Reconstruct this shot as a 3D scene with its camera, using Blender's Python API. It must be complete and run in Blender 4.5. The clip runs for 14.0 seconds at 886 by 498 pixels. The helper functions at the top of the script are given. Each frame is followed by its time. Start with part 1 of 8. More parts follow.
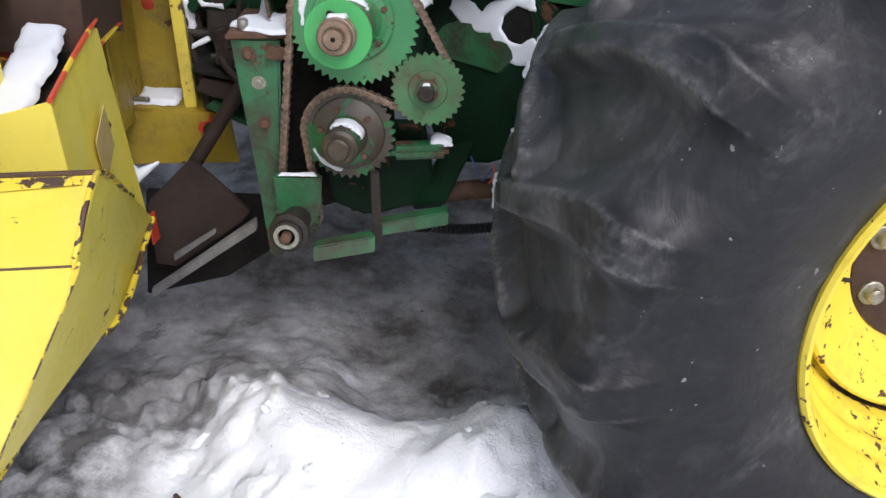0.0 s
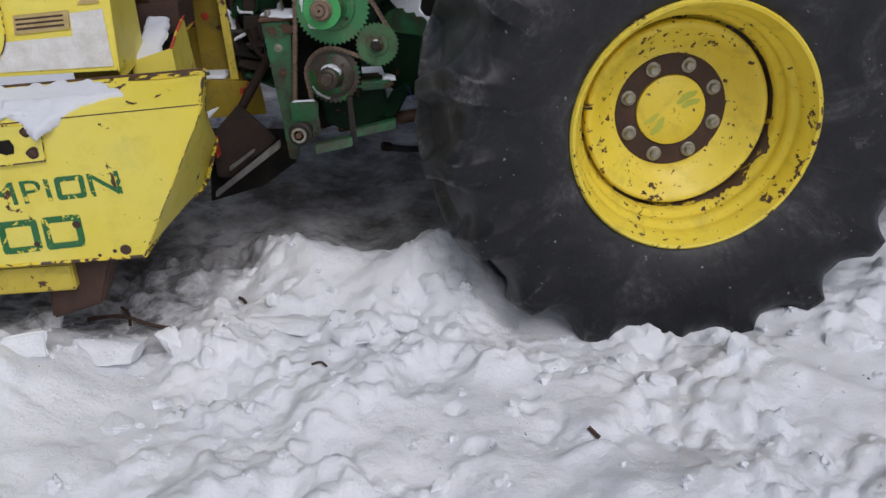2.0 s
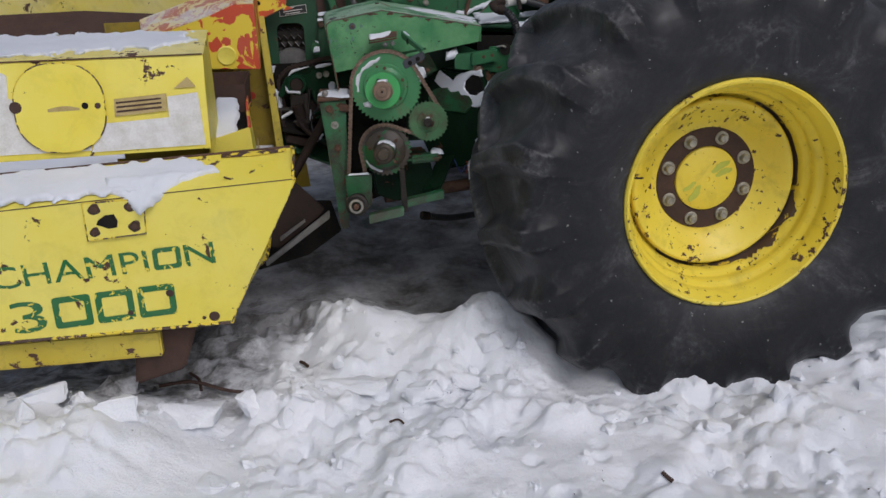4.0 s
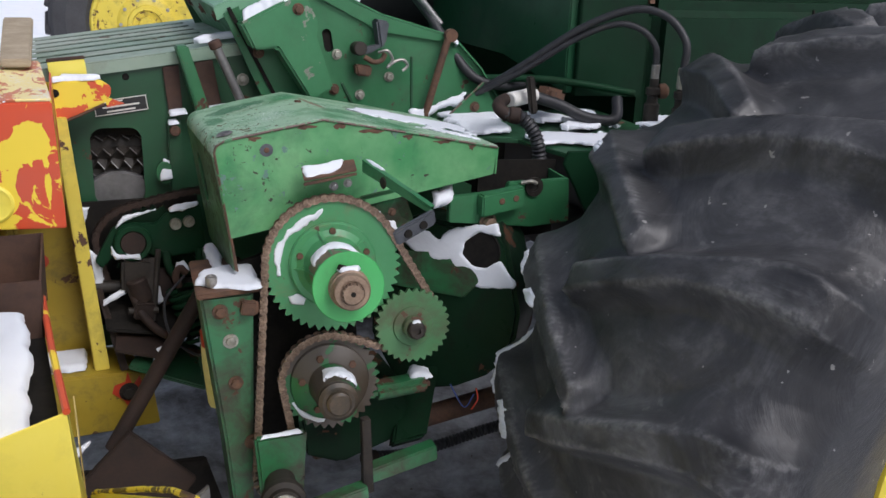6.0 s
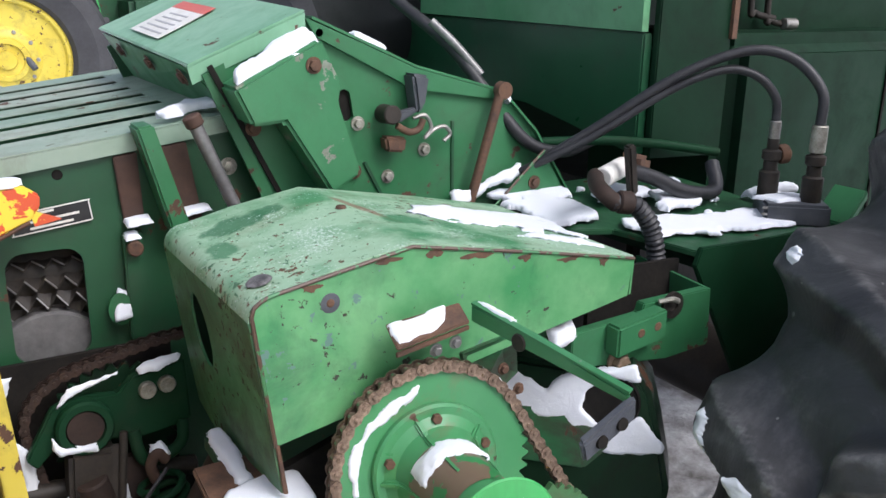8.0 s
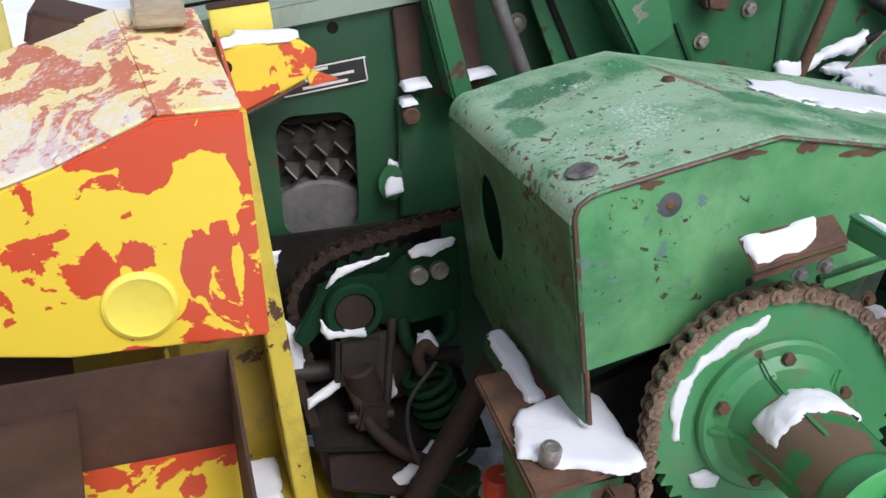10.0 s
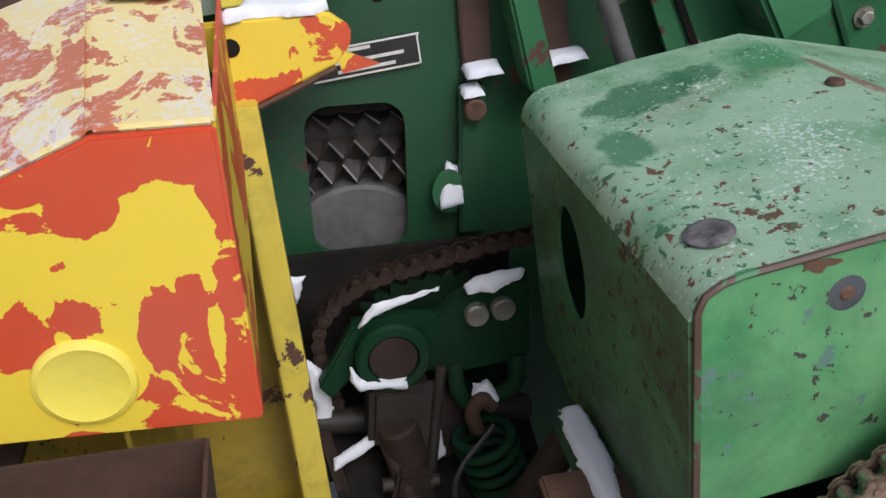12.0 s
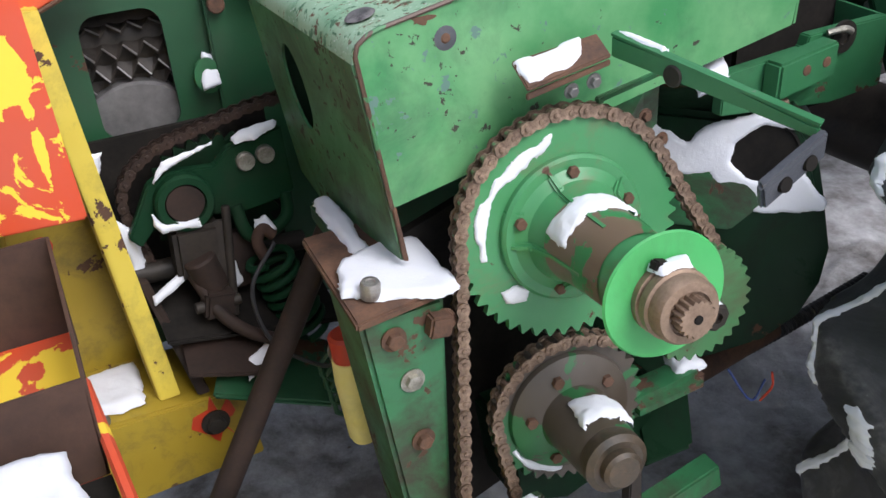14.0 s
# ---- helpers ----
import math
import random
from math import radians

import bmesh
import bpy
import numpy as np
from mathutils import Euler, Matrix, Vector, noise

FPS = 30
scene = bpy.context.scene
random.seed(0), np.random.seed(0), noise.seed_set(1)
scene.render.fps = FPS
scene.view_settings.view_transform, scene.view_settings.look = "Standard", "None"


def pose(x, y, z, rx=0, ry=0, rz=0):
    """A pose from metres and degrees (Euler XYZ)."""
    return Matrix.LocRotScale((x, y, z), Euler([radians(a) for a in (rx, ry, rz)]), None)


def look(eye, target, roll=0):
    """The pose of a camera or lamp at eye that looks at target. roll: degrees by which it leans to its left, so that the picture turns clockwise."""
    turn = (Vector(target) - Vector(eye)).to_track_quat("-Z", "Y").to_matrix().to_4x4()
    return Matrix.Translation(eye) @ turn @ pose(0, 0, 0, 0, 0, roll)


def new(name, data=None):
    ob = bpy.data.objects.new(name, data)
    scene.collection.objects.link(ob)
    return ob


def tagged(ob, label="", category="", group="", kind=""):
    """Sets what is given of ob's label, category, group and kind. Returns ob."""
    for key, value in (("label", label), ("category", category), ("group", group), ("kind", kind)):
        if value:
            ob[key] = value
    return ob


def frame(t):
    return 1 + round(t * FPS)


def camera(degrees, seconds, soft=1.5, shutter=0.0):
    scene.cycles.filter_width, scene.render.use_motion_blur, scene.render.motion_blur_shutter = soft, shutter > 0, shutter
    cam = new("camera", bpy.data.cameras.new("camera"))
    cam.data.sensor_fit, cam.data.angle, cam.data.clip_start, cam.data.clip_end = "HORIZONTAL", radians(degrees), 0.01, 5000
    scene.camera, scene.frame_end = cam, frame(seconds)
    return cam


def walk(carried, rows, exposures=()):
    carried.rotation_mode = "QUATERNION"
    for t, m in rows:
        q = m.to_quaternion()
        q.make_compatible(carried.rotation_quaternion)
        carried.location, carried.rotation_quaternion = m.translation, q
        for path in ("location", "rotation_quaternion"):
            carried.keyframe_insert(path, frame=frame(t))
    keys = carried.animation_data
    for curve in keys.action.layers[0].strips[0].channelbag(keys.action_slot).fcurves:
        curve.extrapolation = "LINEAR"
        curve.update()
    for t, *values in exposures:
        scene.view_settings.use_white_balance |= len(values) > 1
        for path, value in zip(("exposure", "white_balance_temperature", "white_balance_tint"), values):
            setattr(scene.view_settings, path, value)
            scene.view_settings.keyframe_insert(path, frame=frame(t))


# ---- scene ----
cam = camera(54.2, 14.0)
PATH = [
    (0, (0.054, 0.116, 1.717), (0.221, 1.841, 0.719), 2.4),
    (0.5, (0.236, -0.237, 1.691), (0.413, 1.47, 0.663), 0.2),
    (1, (0.248, -0.629, 1.727), (0.398, 1.087, 0.711), -0.5),
    (1.5, (0.263, -1.025, 1.727), (0.278, 0.721, 0.752), -0.9),
    (2, (0.157, -1.396, 1.802), (0.297, 0.396, 0.925), -1.6),
    (2.2, (0.115, -1.579, 1.856), (0.288, 0.242, 1.048), -2.4),
    (4.3, (-0.339, -1.526, 1.881), (-0.051, 0.311, 1.146), -1.0),
    (4.5, (-0.376, -1.267, 1.864), (-0.048, 0.561, 1.119), -1.3),
    (5, (-0.382, -0.672, 1.809), (0.076, 1.158, 1.146), -0.5),
    (5.5, (-0.426, -0.141, 1.772), (0.16, 1.673, 1.167), 1.1),
    (5.9, (-0.444, 0.269, 1.792), (0.273, 2.031, 1.175), 1.6),
    (6, (-0.473, 0.355, 1.804), (0.29, 2.097, 1.185), 2.0),
    (6.5, (-0.439, 0.748, 1.822), (0.382, 2.47, 1.223), 1.1),
    (7, (-0.521, 0.999, 1.833), (0.478, 2.637, 1.268), 0.8),
    (7.5, (-0.546, 1.119, 1.847), (0.533, 2.717, 1.314), 0.8),
    (8, (-0.545, 1.161, 1.824), (0.476, 2.782, 1.247), 1.0),
    (8.5, (-0.563, 1.172, 1.815), (0.411, 2.797, 1.177), 1.1),
    (9, (-0.603, 1.185, 1.809), (0.291, 2.83, 1.105), 1.4),
    (9.2, (-0.622, 1.205, 1.803), (0.205, 2.87, 1.066), 0.8),
    (11.3, (-0.464, 1.748, 1.738), (-0.209, 3.47, 0.753), -0.5),
    (11.5, (-0.465, 1.746, 1.737), (-0.216, 3.472, 0.759), -0.7),
    (12, (-0.461, 1.708, 1.736), (-0.123, 3.427, 0.77), -0.9),
    (12.5, (-0.436, 1.586, 1.732), (0.128, 3.247, 0.772), -0.9),
    (13, (-0.452, 1.461, 1.734), (0.347, 3.056, 0.831), -0.1),
    (13.5, (-0.47, 1.381, 1.724), (0.339, 2.94, 0.767), -2.2),
    (14, (-0.523, 1.3, 1.706), (0.222, 2.86, 0.7), -4.0),
]
walk(cam, [(t, look(eye, target, roll)) for t, eye, target, roll in PATH],
     [(0, 0.14, 6100, 14), (0.5, -0.36, 6100, 14), (1.0, -0.52, 6100, 14), (1.5, -0.64, 6100, 14), (2.0, -0.84, 6100, 14), (2.2, -0.84, 6100, 14), (4.3, -0.80, 6100, 14), (5.0, -0.62, 6100, 14), (5.5, -0.40, 6100, 14), (6.0, -0.04, 6100, 14), (6.5, 0.32, 6100, 14), (7.0, 0.52, 6100, 14), (7.5, 0.60, 6100, 14), (8.5, 0.46, 6100, 14), (9.2, 0.38, 6100, 14), (11.3, 0.06, 6100, 14), (12.5, 0.0, 6100, 14), (13.5, 0.36, 6100, 14), (14.0, 0.52, 6100, 14)])

# ---- daylight: a bright overcast winter sky ----
world = bpy.data.worlds.new("overcast")
scene.world = world
world.use_nodes = True
wn, wl = world.node_tree.nodes, world.node_tree.links
sky = wn.new("ShaderNodeTexSky")
sky.sky_type = "NISHITA"
sky.sun_disc = False
sky.sun_elevation, sky.sun_rotation = radians(49), radians(161)
sky.dust_density, sky.ozone_density = 4.0, 0.6
soft_sky = wn.new("ShaderNodeHueSaturation")
soft_sky.inputs["Saturation"].default_value = 0.60
wl.new(sky.outputs[0], soft_sky.inputs["Color"])
wl.new(soft_sky.outputs[0], wn["Background"].inputs["Color"])
wn["Background"].inputs["Strength"].default_value = 0.13
sun_data = bpy.data.lights.new("sun", "SUN")
sun_data.energy, sun_data.angle, sun_data.color = 1.5, radians(28), (1.0, 0.985, 0.965)
sun = new("sun", sun_data)
sun.matrix_world = look((1.5, -4.4, 5.4), (0, 0, 0))

# ---- materials ----


def material(name):
    m = bpy.data.materials.new(name)
    m.use_nodes = True
    return m, m.node_tree.nodes, m.node_tree.links, m.node_tree.nodes["Principled BSDF"]


def coords(n, l, scale=(1, 1, 1)):
    tc, mp = n.new("ShaderNodeTexCoord"), n.new("ShaderNodeMapping")
    l.new(tc.outputs["Object"], mp.inputs["Vector"])
    mp.inputs["Scale"].default_value = scale
    return mp.outputs[0]


def noise_tex(n, l, vec, scale, detail=6.0, rough=0.6, distortion=0.0):
    t = n.new("ShaderNodeTexNoise")
    t.inputs["Scale"].default_value, t.inputs["Detail"].default_value = scale, detail
    t.inputs["Roughness"].default_value, t.inputs["Distortion"].default_value = rough, distortion
    l.new(vec, t.inputs["Vector"])
    return t.outputs["Fac"]


def ramp(n, l, fac, a, b, va=0.0, vb=1.0):
    r = n.new("ShaderNodeMapRange")
    r.inputs[1].default_value, r.inputs[2].default_value = a, b
    r.inputs[3].default_value, r.inputs[4].default_value = va, vb
    l.new(fac, r.inputs[0])
    return r.outputs[0]


def mix(n, l, fac, a, b):
    m = n.new("ShaderNodeMix")
    m.data_type = "RGBA"
    for sock, v in ((m.inputs[0], fac), (m.inputs[6], a), (m.inputs[7], b)):
        if isinstance(v, (tuple, list)):
            sock.default_value = (*v, 1)
        elif isinstance(v, (int, float)):
            sock.default_value = v
        else:
            l.new(v, sock)
    return m.outputs[2]


def math_node(n, l, op, a, b):
    m = n.new("ShaderNodeMath")
    m.operation = op
    for sock, v in ((m.inputs[0], a), (m.inputs[1], b)):
        if isinstance(v, (int, float)):
            sock.default_value = v
        else:
            l.new(v, sock)
    return m.outputs[0]


def bump(n, l, bsdf, height, strength=0.3, distance=0.002):
    b = n.new("ShaderNodeBump")
    b.inputs["Strength"].default_value, b.inputs["Distance"].default_value = strength, distance
    l.new(height, b.inputs["Height"])
    l.new(b.outputs[0], bsdf.inputs["Normal"])


RUST = (0.13, 0.06, 0.035)
RUST_DARK = (0.055, 0.032, 0.022)


def paint(name, base, faded, chip=0.66, chip_scale=14.0, rough=0.42, chip_col=RUST, grime=(0.05, 0.045, 0.035), grime_amt=0.25, blotch=(3.1, 0.35, 0.68), spec=0.5, grime_from=0.5, frost=0.0, flecks=None, patches=()):
    """Old machine paint: sun-faded patches, rust chips, grime and fine scratches."""
    m, n, l, p = material(name)
    v = coords(n, l)
    broad, fine = noise_tex(n, l, v, blotch[0], 7, 0.6), noise_tex(n, l, v, 42, 5, 0.65)
    col = mix(n, l, ramp(n, l, broad, blotch[1], blotch[2]), base, faded)
    dirt = noise_tex(n, l, v, 9.0, 8, 0.7, 0.4)
    col = mix(n, l, ramp(n, l, dirt, grime_from, grime_from + 0.2, 0.0, grime_amt), col, grime)
    streak = noise_tex(n, l, coords(n, l, (60, 60, 5)), 1.0, 4)
    col = mix(n, l, ramp(n, l, streak, 0.55, 0.8, 0.0, 0.22), col, faded)
    chips = math_node(n, l, "ADD", math_node(n, l, "MULTIPLY", noise_tex(n, l, v, chip_scale, 7, 0.62, 0.3), 0.72), math_node(n, l, "MULTIPLY", fine, 0.28))
    # chips gather in groups
    group = ramp(n, l, noise_tex(n, l, v, 4.3, 3, 0.5), 0.35, 0.68, -0.045, 0.05)
    mask = ramp(n, l, math_node(n, l, "ADD", chips, group), chip, chip + 0.012)
    p.inputs["Specular IOR Level"].default_value = spec
    col = mix(n, l, mask, col, mix(n, l, fine, chip_col, RUST_DARK))
    if flecks:
        level, size, shade = flecks
        f = ramp(n, l, math_node(n, l, "ADD", noise_tex(n, l, v, size, 4, 0.6, 0.4), group), level, level + 0.02)
        col = mix(n, l, f, col, shade)
    for cx, cy, rx, ry, turn, shade in patches:
        # a ragged bare or darker patch of its own, seen from above
        mp = n.new("ShaderNodeMapping")
        mp.vector_type = "TEXTURE"
        mp.inputs["Location"].default_value, mp.inputs["Rotation"].default_value = (cx, cy, 0), (0, 0, radians(turn))
        mp.inputs["Scale"].default_value = (rx, ry, 1e4)
        l.new(v, mp.inputs["Vector"])
        far = n.new("ShaderNodeVectorMath")
        far.operation = "LENGTH"
        l.new(mp.outputs[0], far.inputs[0])
        near = ramp(n, l, math_node(n, l, "ADD", far.outputs["Value"], math_node(n, l, "MULTIPLY", noise_tex(n, l, v, 24, 6, 0.65, 0.6), 1.5)), 1.35, 1.55, 0.85, 0.0)
        col = mix(n, l, near, col, shade)
    if frost:
        # grains of frost, thickest in drifts
        drift = ramp(n, l, noise_tex(n, l, v, 7.5, 4, 0.55), 0.42, 0.68, -0.10, 0.09)
        grains = ramp(n, l, math_node(n, l, "ADD", noise_tex(n, l, v, 230, 3, 0.6), drift), 0.58, 0.64, 0.0, frost)
        col = mix(n, l, grains, col, (0.72, 0.77, 0.78))
    l.new(col, p.inputs["Base Color"])
    l.new(math_node(n, l, "MAXIMUM", ramp(n, l, dirt, 0.3, 0.8, rough - 0.1, rough + 0.25), math_node(n, l, "MULTIPLY", mask, 0.85)), p.inputs["Roughness"])
    h = math_node(n, l, "SUBTRACT", math_node(n, l, "MULTIPLY", fine, 0.25), mask)
    bump(n, l, p, h, 0.35, 0.0012)
    return m


def two_coat(name, top, under, level, scale, extra=None, stretch=(1, 1, 1), left=(), bare=(), frost=0.0, spot=0.675):
    """A coat of paint worn through in ragged islands to the coat below it. left and bare: ovals (x, z, wide, high) where the top coat has lasted or has gone."""
    m, n, l, p = material(name)
    v = coords(n, l, stretch)
    big, fine = noise_tex(n, l, v, scale, 7, 0.58, 0.9), noise_tex(n, l, coords(n, l), 55, 4, 0.6)
    f = math_node(n, l, "ADD", math_node(n, l, "MULTIPLY", big, 0.86), math_node(n, l, "MULTIPLY", fine, 0.14))
    if left or bare:
        sep = n.new("ShaderNodeSeparateXYZ")
        l.new(coords(n, l), sep.inputs[0])

        def oval(cx, cz, rx, rz):
            dx = math_node(n, l, "DIVIDE", math_node(n, l, "SUBTRACT", sep.outputs[0], cx), rx)
            dz = math_node(n, l, "DIVIDE", math_node(n, l, "SUBTRACT", sep.outputs[2], cz), rz)
            return math_node(n, l, "ADD", math_node(n, l, "POWER", math_node(n, l, "ABSOLUTE", dx, 0), 2.0), math_node(n, l, "POWER", math_node(n, l, "ABSOLUTE", dz, 0), 2.0))
        for group, amount, join_by in ((left, -0.17, "MINIMUM"), (bare, 0.14, "MAXIMUM")):
            total = None
            for o in group:
                one = ramp(n, l, oval(*o), 0.45, 1.7, amount, 0.0)
                total = one if total is None else math_node(n, l, join_by, total, one)
            if total is not None:
                f = math_node(n, l, "ADD", f, total)
    worn = ramp(n, l, f, level, level + 0.006)
    fade = noise_tex(n, l, coords(n, l), 5, 4)
    topc = mix(n, l, ramp(n, l, fade, 0.35, 0.7), top, tuple(0.82 * c + 0.035 for c in top))
    col = mix(n, l, worn, topc, under)
    spots = ramp(n, l, math_node(n, l, "ADD", math_node(n, l, "MULTIPLY", noise_tex(n, l, coords(n, l), 21, 6, 0.6), 0.75), math_node(n, l, "MULTIPLY", fine, 0.25)), spot, spot + 0.015)
    col = mix(n, l, spots, col, extra or RUST_DARK)
    if frost:
        drift = ramp(n, l, noise_tex(n, l, coords(n, l, stretch), 6.0, 5, 0.6, 0.5), 0.40, 0.66, -0.16, 0.16)
        grains = ramp(n, l, math_node(n, l, "ADD", noise_tex(n, l, coords(n, l), 130, 4, 0.7), drift), 0.46, 0.60, 0.0, frost)
        col = mix(n, l, grains, col, (0.74, 0.73, 0.72))
    l.new(col, p.inputs["Base Color"])
    l.new(ramp(n, l, fade, 0.3, 0.7, 0.36, 0.58), p.inputs["Roughness"])
    bump(n, l, p, math_node(n, l, "ADD", math_node(n, l, "MULTIPLY", worn, -0.8), math_node(n, l, "MULTIPLY", fine, 0.2)), 0.4, 0.001)
    return m


def rough_stuff(name, a, b, scale=18.0, rough=0.8, metal=0.0, depth=0.003, strength=0.5, stretch=(1, 1, 1), spec=0.5, vary=0.0):
    m, n, l, p = material(name)
    v = coords(n, l, stretch)
    f1, f2 = noise_tex(n, l, v, scale, 8, 0.65), noise_tex(n, l, v, scale * 7, 5, 0.6)
    f = math_node(n, l, "ADD", math_node(n, l, "MULTIPLY", f1, 0.7), math_node(n, l, "MULTIPLY", f2, 0.3))
    col = mix(n, l, ramp(n, l, f, 0.36, 0.64), a, b)
    if vary:
        info = n.new("ShaderNodeObjectInfo")
        col = mix(n, l, math_node(n, l, "MULTIPLY", info.outputs["Random"], vary), col, tuple(0.3 * c for c in a))
    l.new(col, p.inputs["Base Color"])
    l.new(ramp(n, l, f, 0.3, 0.7, max(0.05, rough - 0.12), min(1, rough + 0.12)), p.inputs["Roughness"])
    p.inputs["Metallic"].default_value = metal
    p.inputs["Specular IOR Level"].default_value = spec
    bump(n, l, p, f, strength, depth)
    return m


GREEN = paint("green_paint", (0.019, 0.120, 0.042), (0.046, 0.18, 0.078), 0.605, 13)
GREEN_COVER = paint("green_cover_paint", (0.050, 0.235, 0.082), (0.145, 0.355, 0.155), 0.634, 60, 0.42, chip_col=(0.035, 0.075, 0.055), grime=(0.03, 0.085, 0.045), grime_amt=0.5, blotch=(8.0, 0.36, 0.64), flecks=(0.665, 34, (0.10, 0.19, 0.16)))
GREEN_TOP = paint("weathered_green_paint", (0.050, 0.210, 0.088), (0.28, 0.43, 0.29), 0.612, 62, 0.50, chip_col=(0.20, 0.10, 0.055), blotch=(6.5, 0.36, 0.52), grime=(0.17, 0.18, 0.11), grime_amt=0.45, frost=0.55, flecks=(0.640, 90, (0.040, 0.13, 0.06)),
                  patches=((-0.125, 2.44, 0.085, 0.045, 15, (0.030, 0.135, 0.060)), (-0.065, 2.455, 0.040, 0.030, 30, (0.030, 0.135, 0.060)), (-0.175, 2.35, 0.026, 0.050, 0, (0.045, 0.165, 0.075)), (0.060, 2.37, 0.014, 0.14, 12, (0.20, 0.115, 0.075)), (0.10, 2.30, 0.05, 0.05, 0, (0.050, 0.19, 0.085))))
GREEN_DARK = paint("dark_green_paint", (0.010, 0.056, 0.0225), (0.019, 0.080, 0.034), 0.61, 11, 0.4)
GREEN_SCRAPED = paint("scraped_green_paint", (0.028, 0.155, 0.058), (0.058, 0.21, 0.092), 0.585, 16, 0.42, chip_col=(0.38, 0.45, 0.36))
# green darkened for the tensioner in shadow; frame face and pipe share it
GREEN_DIMMED = paint("dimmed_green_paint", (0.006, 0.032, 0.013), (0.010, 0.044, 0.020), 0.70, 7, 0.55, spec=0.1)
# body green lowered to hold the shade under the cab in its colour
GREEN_SHADED = paint("shaded_tank_green_paint", (0.0042, 0.022, 0.0095), (0.0075, 0.033, 0.0155), 0.72, 7, 0.5, grime=(0.010, 0.012, 0.010), grime_amt=0.5, spec=0.15)
GREEN_WALL = paint("grimy_cover_paint", (0.036, 0.150, 0.055), (0.080, 0.225, 0.10), 0.600, 58, 0.45, chip_col=(0.060, 0.050, 0.030), grime=(0.040, 0.052, 0.026), grime_amt=0.8, grime_from=0.42, flecks=(0.675, 120, (0.15, 0.11, 0.06)))
GREEN_SOILED = paint("soiled_green_paint", (0.018, 0.115, 0.040), (0.036, 0.16, 0.066), 0.575, 12, 0.42, grime=(0.040, 0.030, 0.020), grime_amt=0.92, grime_from=0.42, blotch=(5.0, 0.35, 0.68))
GREEN_TEETH = paint("dusty_green_paint", (0.042, 0.150, 0.052), (0.085, 0.195, 0.085), 0.60, 18, 0.5, grime=(0.075, 0.06, 0.035), grime_amt=0.8, grime_from=0.45)
HUB_SMEAR = paint("green_smeared_yellow", (0.38, 0.45, 0.06), (0.60, 0.57, 0.06), 0.66, 20, 0.4)
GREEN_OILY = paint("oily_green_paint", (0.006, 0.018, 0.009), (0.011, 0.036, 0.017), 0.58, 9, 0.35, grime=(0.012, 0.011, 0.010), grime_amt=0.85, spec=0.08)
GREEN_LIGHT = paint("light_green_paint", (0.060, 0.24, 0.095), (0.13, 0.32, 0.165), 0.62, 12, 0.4)
GREEN_NEW = paint("bright_green_paint", (0.030, 0.190, 0.060), (0.070, 0.26, 0.105), 0.60, 16, 0.36, grime=(0.16, 0.115, 0.070), grime_amt=0.85, grime_from=0.50)
GREEN_BRIGHT = paint("vivid_green_paint", (0.050, 0.36, 0.090), (0.085, 0.41, 0.13), 0.66, 14, 0.38)
GREEN_GREY = paint("grey_green_paint", (0.20, 0.29, 0.215), (0.35, 0.40, 0.33), 0.628, 24, 0.5, grime=(0.13, 0.10, 0.07), grime_amt=0.45)
YELLOW = paint("yellow_paint", (0.83, 0.69, 0.072), (0.86, 0.75, 0.15), 0.625, 13, 0.4, grime_amt=0.12)
YELLOW_PALE = paint("faded_yellow_paint", (0.79, 0.66, 0.13), (0.80, 0.72, 0.34), 0.60, 14, 0.5)
YELLOW_STRIP = paint("soiled_yellow_paint", (0.58, 0.44, 0.040), (0.64, 0.52, 0.075), 0.590, 17, 0.42, grime_amt=0.45)
# grimy yellow, lowered further to paint the shade inside the header trough
YELLOW_SHADED = paint("shaded_grimy_yellow_paint", (0.30, 0.205, 0.016), (0.37, 0.27, 0.028), 0.60, 11, 0.45, grime_amt=0.6)
RIM_YELLOW = paint("rim_yellow_paint", (0.80, 0.60, 0.035), (0.83, 0.68, 0.08), 0.60, 34, 0.36)
ORANGE_YELLOW = two_coat("orange_over_yellow_paint", (0.62, 0.072, 0.020), (0.80, 0.58, 0.05), 0.505, 8.0)
EDGE_RUST = two_coat("chipped_yellow_edge", (0.075, 0.038, 0.024), (0.80, 0.62, 0.055), 0.50, 24.0)
EDGE_GREEN = two_coat("chipped_green_edge", (0.085, 0.045, 0.027), (0.06, 0.19, 0.08), 0.535, 40.0)
GREEN_BODY = paint("body_green_paint", (0.009, 0.055, 0.024), (0.016, 0.075, 0.034), 0.63, 7, 0.34)
GREEN_MINT = paint("mint_faded_green_paint", (0.15, 0.34, 0.20), (0.25, 0.43, 0.29), 0.635, 18, 0.42, grime_amt=0.15)
HUB_MIX = two_coat("worn_hub_paint", (0.15, 0.095, 0.06), (0.026, 0.19, 0.056), 0.53, 15.0)
